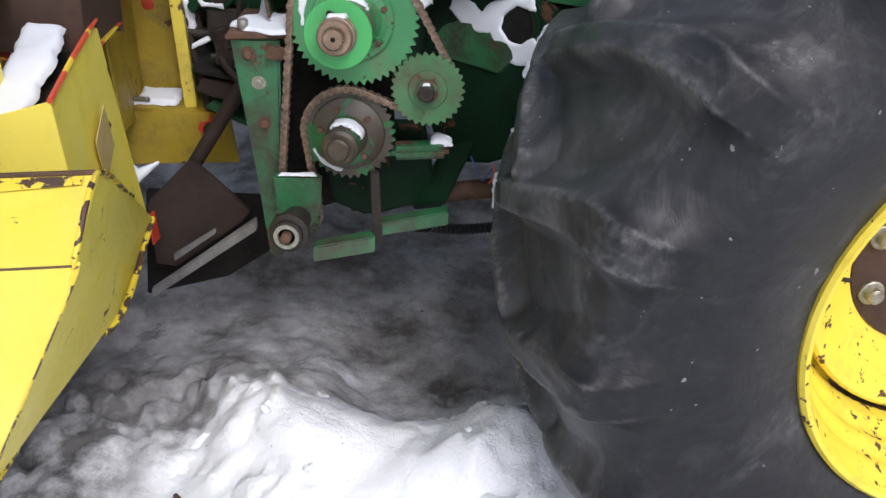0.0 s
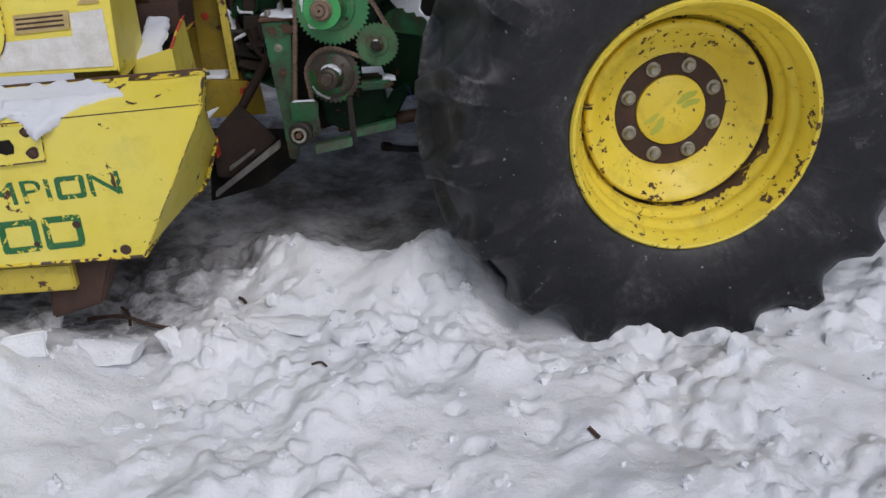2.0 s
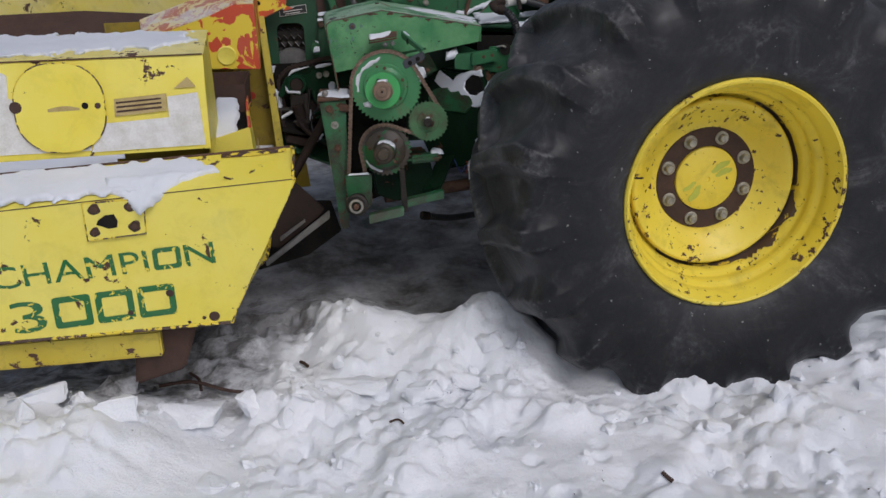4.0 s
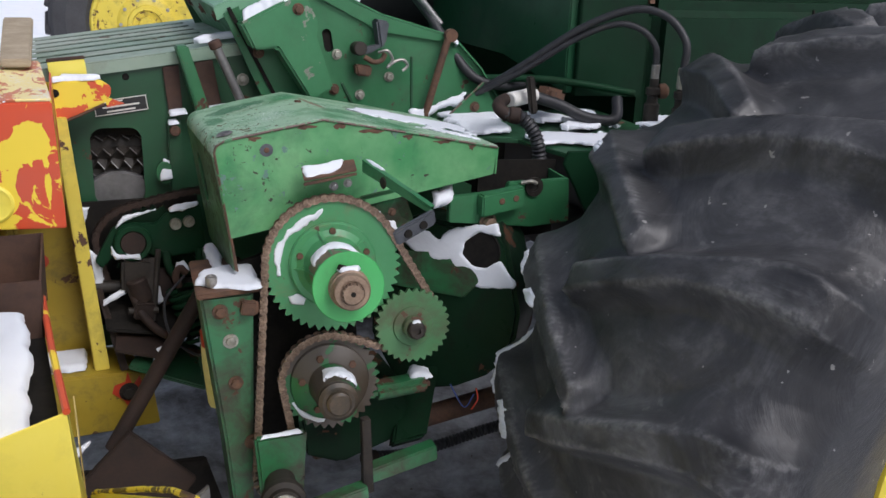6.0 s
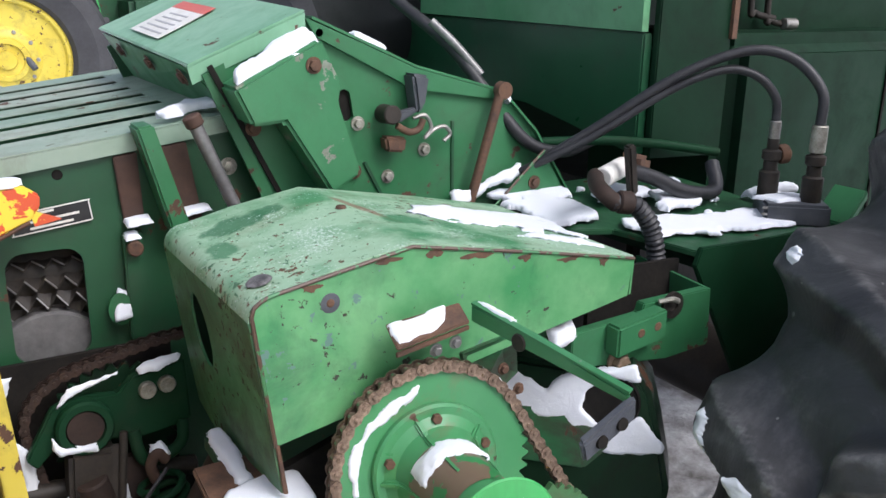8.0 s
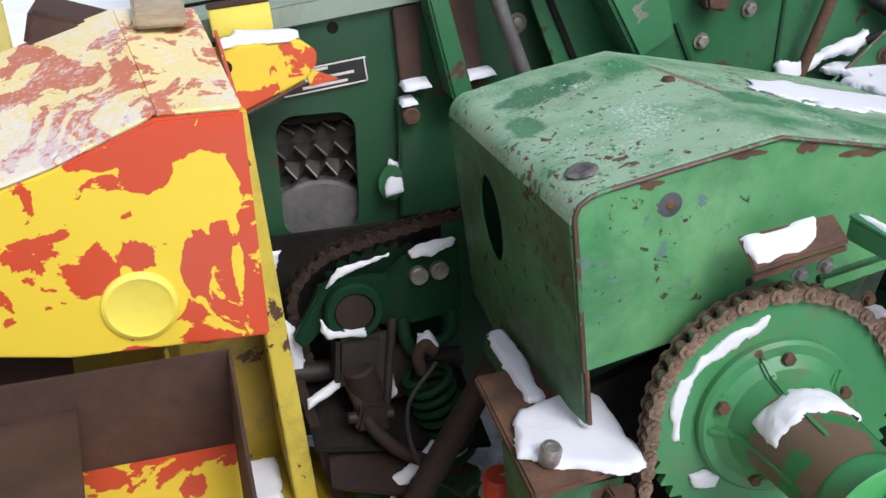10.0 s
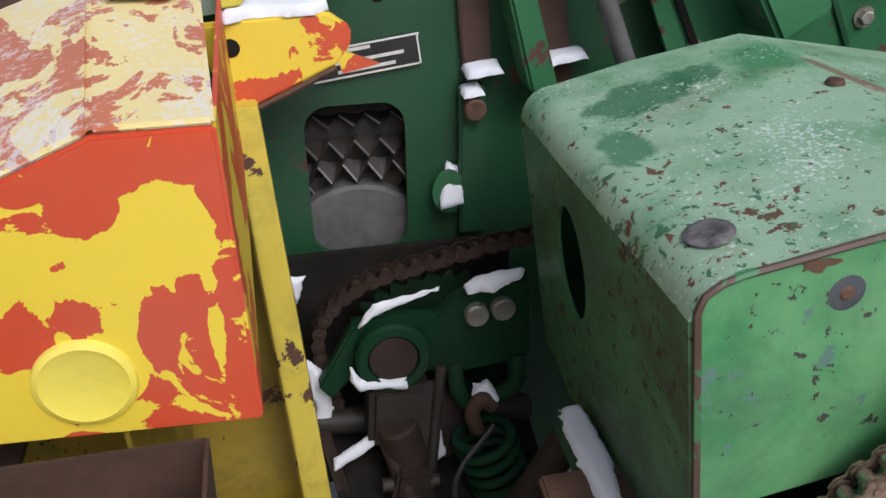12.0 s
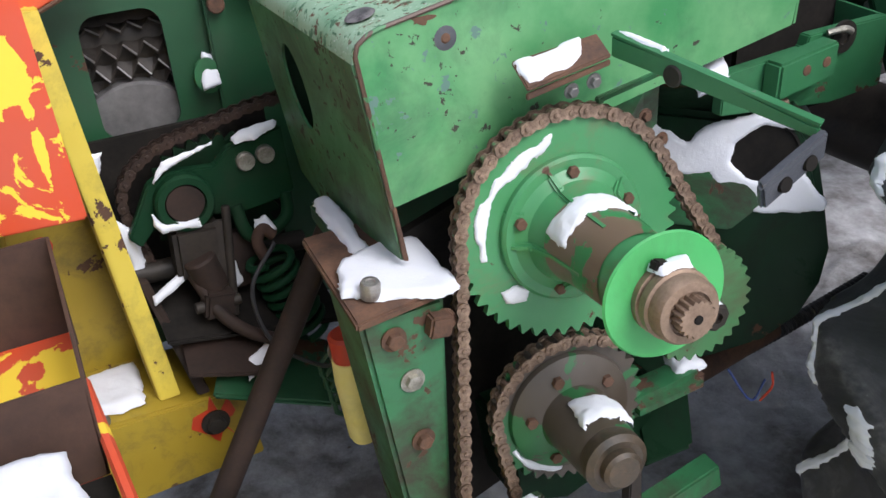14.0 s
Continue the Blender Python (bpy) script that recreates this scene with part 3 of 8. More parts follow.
def snow_patch(outline, origin, u, v, thick=0.02, seed=1, ragged=0.012, step=0.0045, label="patch of settled snow on the green metal", name="snow_patch", grow=0.0):
    """Lumpy snow lying within an outline, given in metres along u and v from the origin."""
    u, v = Vector(u).normalized(), Vector(v).normalized()
    n = u.cross(v).normalized()
    if n.z < 0:
        n = -n
    xs, ys = [p[0] for p in outline], [p[1] for p in outline]
    gx, gy = np.meshgrid(np.arange(min(xs) - 0.02, max(xs) + 0.02, step), np.arange(min(ys) - 0.02, max(ys) + 0.02, step), indexing="ij")
    sd = poly_distance(list(outline), gx, gy) + grow + ragged * 1.6 * (fbm(gx * 26, gy * 26, 2, seed) - 0.5) + min(ragged, 0.012) * 0.9 * (fbm(gx * 85, gy * 85, 3, seed + 3) - 0.52)
    dx, dy = np.gradient(sd, step)
    keep = sd > 0
    cell = keep[:-1, :-1] | keep[1:, :-1] | keep[:-1, 1:] | keep[1:, 1:]
    px = np.where(keep, gx, gx - np.clip(sd, -step * 1.5, 0) * dx)
    py = np.where(keep, gy, gy - np.clip(sd, -step * 1.5, 0) * dy)
    s = np.clip(sd, 0, None)
    thick = thick * 0.5
    hgt = np.where(keep, thick * (1 - np.exp(-s / (thick * 0.3))) * (0.62 + 0.62 * fbm(gx * 16, gy * 16, 2, seed + 5) + 0.14 * fbm(gx * 75, gy * 75, 3, seed + 9)), -0.002)
    idx, verts, faces = {}, [], []
    o = Vector(origin)

    def vid(i, j):
        if (i, j) not in idx:
            idx[i, j] = len(verts)
            verts.append(o + u * float(px[i, j]) + v * float(py[i, j]) + n * float(hgt[i, j]))
        return idx[i, j]

    for i, j in zip(*np.nonzero(cell)):
        faces.append((vid(i, j), vid(i + 1, j), vid(i + 1, j + 1), vid(i, j + 1)))
    me = bpy.data.meshes.new(name)
    me.from_pydata([tuple(p) for p in verts], [], faces)
    me.polygons.foreach_set("use_smooth", [True] * len(me.polygons))
    me.materials.append(SNOW)
    ob = new(name, me)
    return tagged(ob, label, "snow")


def plate(outer, holes, to3d, along, bm=None):
    """A plate with cut-out holes: 2D loops, mapped by to3d and thickened by the vector along."""
    b = bmesh.new()
    edges = []
    for loop in [outer] + list(holes):
        vs = [b.verts.new(to3d(*p)) for p in loop]
        edges += [b.edges.new((vs[i], vs[(i + 1) % len(vs)])) for i in range(len(vs))]
    bmesh.ops.triangle_fill(b, edges=edges, use_beauty=True, use_dissolve=False)
    got = bmesh.ops.extrude_face_region(b, geom=list(b.faces))
    bmesh.ops.translate(b, vec=Vector(along), verts=[g for g in got["geom"] if isinstance(g, bmesh.types.BMVert)])
    bmesh.ops.recalc_face_normals(b, faces=b.faces)
    return join(bm, b) if bm else b


def arc(cx, cy, rx, ry, a0=0, a1=360, n=16):
    m = n if abs(a1 - a0) >= 359.9 else n + 1
    return [(cx + rx * math.cos(radians(a0 + (a1 - a0) * i / n)), cy + ry * math.sin(radians(a0 + (a1 - a0) * i / n))) for i in range(m)]


def rounded(x0, y0, x1, y1, r, n=5):
    return arc(x1 - r, y1 - r, r, r, 0, 90, n) + arc(x0 + r, y1 - r, r, r, 90, 180, n) + arc(x0 + r, y0 + r, r, r, 180, 270, n) + arc(x1 - r, y0 + r, r, r, 270, 360, n)


def sheet(profile, y0, y1, thick=0.004, bm=None):
    """A bent sheet: an open line in x and z, drawn out along y, with thickness."""
    b = bmesh.new()
    a = [b.verts.new((x, y0, z)) for x, z in profile]
    c = [b.verts.new((x, y1, z)) for x, z in profile]
    fs = [b.faces.new((a[i], a[i + 1], c[i + 1], c[i])) for i in range(len(a) - 1)]
    bmesh.ops.recalc_face_normals(b, faces=b.faces)
    bmesh.ops.solidify(b, geom=fs, thickness=thick)
    return join(bm, b) if bm else b


def lettering(name, words, width, height, at, rot, mat, parent, label=""):
    """Painted lettering in the built-in font, as a thin mesh drawn out to a width and a height."""
    cu = bpy.data.curves.new(name, "FONT")
    cu.body, cu.size, cu.extrude = words, 1.0, 0.004
    cu.resolution_u = 3
    tmp = bpy.data.objects.new(name, cu)
    me = bpy.data.meshes.new_from_object(tmp)
    bpy.data.objects.remove(tmp)
    xs, ys = [v.co.x for v in me.vertices], [v.co.y for v in me.vertices]
    me.transform(Matrix.Diagonal((width / (max(xs) - min(xs)), height / (max(ys) - min(ys)), 0.1, 1)) @ Matrix.Translation((-min(xs), -min(ys), 0)))
    me.transform(pose(*at, *rot))
    me.materials.clear()
    me.materials.append(mat)
    ob = new(name, me)
    adopt(ob, parent)
    return tagged(ob, label)

# ---- the ground: one sheet of trodden snow out to the horizon ----


def warped(lo, hi, step, reach):
    """Fine steps between lo and hi, growing steadily out to the horizon."""
    mid = list(np.arange(lo, hi, step))
    out, d, x = [], step, hi
    while x < reach:
        out.append(x)
        d *= 1.16
        x += d
    left, d, x = [], step, lo - step
    while x > -reach:
        left.append(x)
        d *= 1.16
        x -= d
    return np.array(left[::-1] + mid + out)


def smooth(a, b, x):
    t = np.clip((x - a) / (b - a), 0, 1)
    return t * t * (3 - 2 * t)


def ground_height(x, y):
    wx, wy = x + 0.05 * (fbm(x * 9, y * 9, 3, 31) - 0.5), y + 0.05 * (fbm(x * 9, y * 9, 3, 37) - 0.5)
    z = 0.10 + 0.07 * smooth(1.75, 1.35, wy)
    # ridge thrown up beside the wheel and along the front of the drive
    crest = 1.72 - 0.10 * np.sin(x * 3.0)
    z = z + (0.15 * np.exp(-((wy - crest) / 0.20) ** 2) * smooth(-0.55, -0.1, x) * smooth(0.75, 0.42, x))
    z = z + 0.13 * np.exp(-((wx - 0.36) / 0.16) ** 2 - ((wy - 1.66) / 0.2) ** 2)
    z = z + 0.10 * smooth(0.1, -0.15, x) * np.exp(-((wx + 0.25) / 0.35) ** 2 - ((wy - 2.0) / 0.28) ** 2)
    # heap in front of the header
    z = z + 0.16 * smooth(-0.65, -1.15, wx) * np.exp(-((wy - 1.05) / 0.42) ** 2)
    # shallow hollow along the tyre
    z = z - 0.06 * np.exp(-((wx - 1.15) / 0.55) ** 2 - ((wy - 1.15) / 0.25) ** 2)
    near = np.exp(-np.clip(np.hypot(x - 0.2, y - 0.8) - 2.5, 0, None) / 3.0)
    tread = smooth(2.0, 1.55, y - 0.45 * smooth(0.15, -0.1, x)) * near
    d1, t1 = cells(wx / 0.21, wy / 0.21, 3)
    d2, t2 = cells(wx / 0.085, wy / 0.085, 7)
    d3, t3 = cells(wx / 0.036, wy / 0.036, 11)
    crumbly = smooth(0.46, 0.62, fbm(x * 2.6, y * 2.6, 3, 41) + 0.10 * np.exp(-((y - 1.15) / 0.3) ** 2))
    # wind-packed level patches that stayed smooth
    level = np.clip(np.exp(-(((x - 0.62) / 0.34) ** 2 + ((y - 0.84) / 0.17) ** 2) ** 2) + np.exp(-(((x + 0.83) / 0.24) ** 2 + ((y - 1.02) / 0.13) ** 2) ** 2), 0, 1)
    calm = 1 - 0.88 * level
    crumbly = crumbly * calm
    # a crust broken along its front edge
    back = (wx + 0.606) * 0.357 + (wy - 1.246) * 0.934
    along = (wx + 0.606) * 0.934 - (wy - 1.246) * 0.357
    z = z + 0.065 * smooth(-0.006, 0.010, back) * smooth(0.26, 0.04, back) * smooth(-0.05, 0.04, along) * smooth(0.46, 0.32, along)
    z = z + tread * ((0.12 * calm + 0.75 * crumbly) * 0.085 * (t1 - 0.35) * smooth(0.60, 0.30, d1) + (0.04 * calm + 1.0 * crumbly) * (0.046 * (t2 - 0.3) * smooth(0.58, 0.30, d2) + 0.011 * t3 * smooth(0.6, 0.2, d3)))
    z = z + tread * (0.35 + 0.65 * calm) * (0.13 * (fbm(x * 3.0, y * 3.0, 3, 51) - 0.5) + 0.035 * (fbm(x * 9, y * 9, 3, 53) - 0.5) + (0.004 + 0.018 * crumbly) * (fbm(x * 34, y * 34, 3, 57) - 0.5))
    # ice and frozen soil beneath the machine
    under = smooth(1.6, 2.0, y)
    z = z + under * near * (0.10 * (fbm(x * 3, y * 3, 5, 71) - 0.5) + 0.02 * (fbm(x * 22, y * 22, 3, 77) - 0.5))
    # boot holes and paw prints in front of the wheel
    for hx, hy, r, dep in ((0.404, 0.598, 0.030, 0.15), (0.585, 0.79, 0.03, 0.022), (0.60, 0.86, 0.03, 0.018), (-0.036, 0.626, 0.065, 0.05), (0.35, 0.80, 0.03, 0.03), (-0.15, 0.45, 0.06, 0.04)):
        z = z - dep * np.exp(-(((x - hx) / r) ** 2 + ((y - hy) / (r * 0.8)) ** 2) ** 1.5)
    z = z + 0.12 * (fbm(x * 0.4, y * 0.4, 4, 91) - 0.5) * smooth(4, 9, np.hypot(x, y - 1))
    return z


def build_ground():
    xs, ys = warped(-2.1, 2.7, 0.0125, 900.0), warped(-0.75, 3.0, 0.0125, 900.0)
    gx, gy = np.meshgrid(xs, ys, indexing="ij")
    gz = ground_height(gx, gy)
    nx, ny = gx.shape
    verts = np.stack([gx.ravel(), gy.ravel(), gz.ravel()], 1)
    i, j = np.meshgrid(np.arange(nx - 1), np.arange(ny - 1), indexing="ij")
    a = (i * ny + j).ravel()
    faces = np.stack([a, a + ny, a + ny + 1, a + 1], 1)
    me = bpy.data.meshes.new("ground")
    me.vertices.add(len(verts))
    me.vertices.foreach_set("co", verts.ravel())
    me.loops.add(faces.size)
    me.loops.foreach_set("vertex_index", faces.ravel().astype(np.int32))
    me.polygons.add(len(faces))
    me.polygons.foreach_set("loop_start", np.arange(0, faces.size, 4, dtype=np.int32))
    me.polygons.foreach_set("use_smooth", np.ones(len(faces), bool))
    me.update(calc_edges=True)
    me.validate()
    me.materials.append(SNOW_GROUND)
    tagged(new("ground", me), "trodden lumpy snow, with frozen soil and painted shade under the machine", "ground", kind="structure")


build_ground()

# ---- front wheels of the harvester ----
WHEEL_C, WHEEL_N = V(1.22, 1.546, 0.866), V(0.012, -1.0, 0.03).normalized()
TYRE_R, LUGS = 0.853, 18
# radius and distance outward, from the bead over the shoulder to the middle of the tread: the carcass, and the tops of the lugs
CARCASS = [(0.425, 0.262), (0.470, 0.287), (0.550, 0.314), (0.640, 0.326), (0.700, 0.323), (0.752, 0.300), (0.800, 0.245), (0.838, 0.11), (TYRE_R, -0.06)]
LUG_TOPS = [(0.425, 0.262), (0.470, 0.287), (0.550, 0.314), (0.640, 0.329), (0.718, 0.343), (0.792, 0.340), (0.852, 0.298), (0.903, 0.11), (0.918, -0.06)]


def wheel_point(c, r, d, ang):
    """A point of the wheel: radius, distance outward, angle in degrees (0 ahead of x, 90 up)."""
    u, v = axes(WHEEL_N)
    if u.x < 0:
        u = -u
    w = V(0, 0, 1) - WHEEL_N * WHEEL_N.z
    w.normalize()
    a = radians(ang)
    return c + WHEEL_N * d + r * (u * math.cos(a) + w * math.sin(a))


def across_tyre(half, q):
    """Radius and distance outward at q, from 0 at the outer bead over 8 at the middle of the tread to 16 at the inner bead."""
    whole = half + [(r, -0.12 - d) for r, d in half[-2::-1]]
    line = np.array([p[:] for p in spline([(r, d, 0) for r, d in whole], 12)])
    k = np.linspace(0, 16, len(line))
    return np.interp(q, k, line[:, 0]), np.interp(q, k, line[:, 1])


def tyre_shape(q, ang):
    """Radius and distance outward of the tyre's skin: two rows of lugs that lean to each other in a chevron, with scooped pockets between."""
    q, ang = np.broadcast_arrays(np.asarray(q, float), np.asarray(ang, float))
    r0, d0 = across_tyre(CARCASS, q)
    r1, d1 = across_tyre(LUG_TOPS, q)
    pitch = 360.0 / LUGS
    shoulder = np.clip((np.abs(d0 + 0.06) - 0.16) / 0.2, 0, 1)
    wander = 0.9 * (fbm(ang * 0.16, q * 0.8, 2, 5) - 0.5)
    masks = []
    for middle, ends in ((146.2 + 24.0 * np.clip(0.21 - d0, 0, None), smooth(-0.215, -0.175, d0)), (134.0 + 37.0 * np.clip(d0 + 0.42, 0, None), smooth(-0.005, -0.045, d0))):
        off = (ang + wander - middle + pitch / 2) % pitch - pitch / 2
        # the lower face of a lug is steep, the upper one runs out into the pocket
        half, flank = 1.8 + 0.9 * shoulder, np.where(off > 0, 2.3 + 2.2 * shoulder, 3.6 + 2.6 * shoulder)
        m = np.clip((half + flank - np.abs(off)) / flank, 0, 1)
        masks.append((0.45 * m + 0.55 * m ** 2.6) * ends)
    m = np.maximum(*masks) * (0.94 + 0.14 * (fbm(ang * 0.5, q * 2.2, 3, 9) - 0.5))
    dent = 0.007 * (fbm(ang * 0.22, q * 1.1, 3, 21) - 0.5) + 0.004 * (fbm(ang * 0.9, q * 4.0, 3, 23) - 0.5) * m
    ridge = 0.0035 * np.exp(-((q - 3.75) / 0.05) ** 2) + 0.002 * np.exp(-((q - 2.2) / 0.05) ** 2)
    return r0 + (r1 - r0) * m + dent, d0 + (d1 - d0) * m + ridge


def tyre_mesh(c, seg, rows):
    u = (V(1, 0, 0) - WHEEL_N * WHEEL_N.x).normalized()
    w = (V(0, 0, 1) - WHEEL_N * WHEEL_N.z).normalized()
    q = np.concatenate([np.linspace(0, 4, rows // 6, endpoint=False), np.linspace(4, 12, rows, endpoint=False), np.linspace(12, 16, rows // 6)])
    ang = np.arange(seg) * 360.0 / seg
    gq, ga = np.meshgrid(q, ang, indexing="ij")
    r, d = tyre_shape(gq, ga)
    a = np.radians(ga)
    co = np.array(c) + d[..., None] * np.array(WHEEL_N) + (r * np.cos(a))[..., None] * np.array(u) + (r * np.sin(a))[..., None] * np.array(w)
    i, j = np.meshgrid(np.arange(len(q) - 1), np.arange(seg), indexing="ij")
    n = (j + 1) % seg
    faces = np.stack([i * seg + j, (i + 1) * seg + j, (i + 1) * seg + n, i * seg + n], -1).reshape(-1, 4)
    me = bpy.data.meshes.new("tyre")
    me.from_pydata(co.reshape(-1, 3).tolist(), [], faces.tolist())
    me.polygons.foreach_set("use_smooth", [True] * len(me.polygons))
    me.materials.append(RUBBER)
    return me


def build_wheel(c, label, detailed):
    th = thing("front_wheel", c - V(0, 0, TYRE_R), label, "wheel", "front wheels of the harvester")
    tyre = adopt(new("tyre", tyre_mesh(c, LUGS * (46 if detailed else 20), 150 if detailed else 60)), th)
    tagged(tyre, "black weathered tractor tyre with deep slanted lugs")
    # rim: flange, bead seat, stepped well, then the dished disc
    rim_prof = [(0.424, 0.250), (0.432, 0.262), (0.431, 0.274), (0.424, 0.281), (0.414, 0.277), (0.407, 0.258), (0.399, 0.242), (0.393, 0.224), (0.3895, 0.208),
                (0.391, 0.196), (0.387, 0.186), (0.376, 0.176), (0.369, 0.162), (0.368, 0.148), (0.371, 0.134), (0.368, 0.124), (0.356, 0.113), (0.350, 0.100), (0.348, 0.086),
                (0.343, 0.062), (0.342, 0.045), (0.330, 0.036)]
    part("rim", lathe(rim_prof, c, WHEEL_N, 96), RIM_YELLOW, th, "yellow painted rim with stepped well and rust spots")
    # rust has gathered in the seam between the disc and the barrel
    b = bmesh.new()
    rows = []
    for k in range(121):
        a = -128 + 190 * k / 120
        swell = min(1.0, k / 34, (120 - k) / 22) * (0.75 + 0.5 * noise.noise(V(k * 0.11, 3.0, 0.0)))
        rows.append([b.verts.new(wheel_point(c, r, d, a)) for r, d in ((0.3445 + 0.001 * swell, 0.066 + 0.020 * swell), (0.3415, 0.058), (0.3400, 0.047), (0.3315, 0.0460), (0.3322, 0.0700))])
    for r0, r1 in zip(rows, rows[1:]):
        for j in range(4):
            b.faces.new((r0[j], r1[j], r1[j + 1], r0[j + 1]))
    part("rust_band", b, RIM_RUST, th, "rusted seam round the disc")
    b = bmesh.new()
    rows = []
    for k in range(145):
        a = -88 + 96 * k / 144
        reach = max(0.04, min(1.0, k / 32, (144 - k) / 48) * (0.60 + 0.55 * noise.noise(V(k * 0.055, 7.0, 1.0)) + 0.16 * noise.noise(V(k * 0.33, 2.0, 1.0))))
        prof = [(0.3440, 0.0760), (0.3472, 0.0862), (0.3493, 0.1000), (0.3552, 0.1130), (0.3670, 0.1242)]
        row = []
        for j in range(7):
            q = reach * j / 6 * (len(prof) - 1)
            i = min(int(q), len(prof) - 2)
            r, d = (prof[i][n] + (prof[i + 1][n] - prof[i][n]) * (q - i) for n in (0, 1))
            row.append(b.verts.new(wheel_point(c, r - 0.0008, d + 0.0004, a)))
        rows.append(row)
    for r0, r1 in zip(rows, rows[1:]):
        for j in range(6):
            b.faces.new((r0[j], r1[j], r1[j + 1], r0[j + 1]))
    part("rust_patch", b, RIM_RUST, th, "ragged patch of rust in the barrel")
    part("disc", lathe([(0.330, 0.040), (0.331, 0.070), (0.328, 0.079), (0.321, 0.083), (0.311, 0.081), (0.297, 0.071), (0.279, 0.054), (0.256, 0.034), (0.236, 0.019), (0.218, 0.010), (0.204, 0.006), (0.150, 0.006)], c, WHEEL_N, 96), RIM_YELLOW, th, "dished yellow wheel disc")
    part("hub_ring", lathe([(0.204, 0.0065), (0.202, 0.010), (0.132, 0.010), (0.128, 0.006)], c, WHEEL_N, 64), RUST_BROWN, th, "bare brown ring under the wheel bolts")
    part("hub_cap", lathe([(0.128, 0.004), (0.126, 0.016), (0.118, 0.021), (0.012, 0.023), (0.010, 0.018), (0.0, 0.018)], c, WHEEL_N, 48), RIM_YELLOW, th, "flat yellow hub with green smears")
    if detailed:
        for k in range(8):
            ang = 72 - 45 * k
            p = wheel_point(c, 0.1675, 0.010, ang)
            bolt = part("wheel_bolt", lathe([(0, 0), (0.027, 0), (0.027, 0.006), (0.024, 0.008), (0.017, 0.008), (0.0165, 0.024), (0.013, 0.028), (0, 0.028)], p, WHEEL_N, 18), BOLT_STEEL, th)
        for a0, r0, a1, r1, wd in ((60, 0.030, 38, 0.112, 0.013), (20, 0.035, 20, 0.108, 0.012), (222, 0.035, 232, 0.112, 0.014), (190, 0.045, 204, 0.108, 0.009)):
            p, q = wheel_point(c, r0, 0.0228, a0), wheel_point(c, r1, 0.0228, a1)
            along = (q - p).normalized()
            across = along.cross(WHEEL_N).normalized()
            pts = [p.lerp(q, 0.5 + 0.5 * math.cos(t)) + across * wd * math.sin(t) * (1 + 0.3 * math.sin(3 * t)) for t in [2 * math.pi * k / 14 for k in range(14)]]
            part("paint_smear", slab(pts, WHEEL_N * 0.0008), HUB_SMEAR, th, "faint green paint smear")
        v0 = wheel_point(c, 0.385, 0.215, 168)
        part("valve", rod(v0, v0 + V(0.03, -0.012, 0.002), 0.004, 10), DARK_STEEL, th)
    return th


build_wheel(WHEEL_C, "large tractor wheel, yellow rim, black lugged tyre sunk in snow", True)
build_wheel(WHEEL_C + V(0.0, 3.15, 0.0), "far front wheel with black lugged tyre", False)

# ---- feeder housing with slatted deck ----
FEED_Y = 2.72


def deck_z(x):
    return 1.595 + 0.13 * (x + 0.05)


def bolts_on(parent, spots, axis, r=0.011, h=0.009, mat=None, name="bolt"):
    for p in spots:
        part(name, hexbolt(p, axis, r, h), mat or BOLT_STEEL, parent)


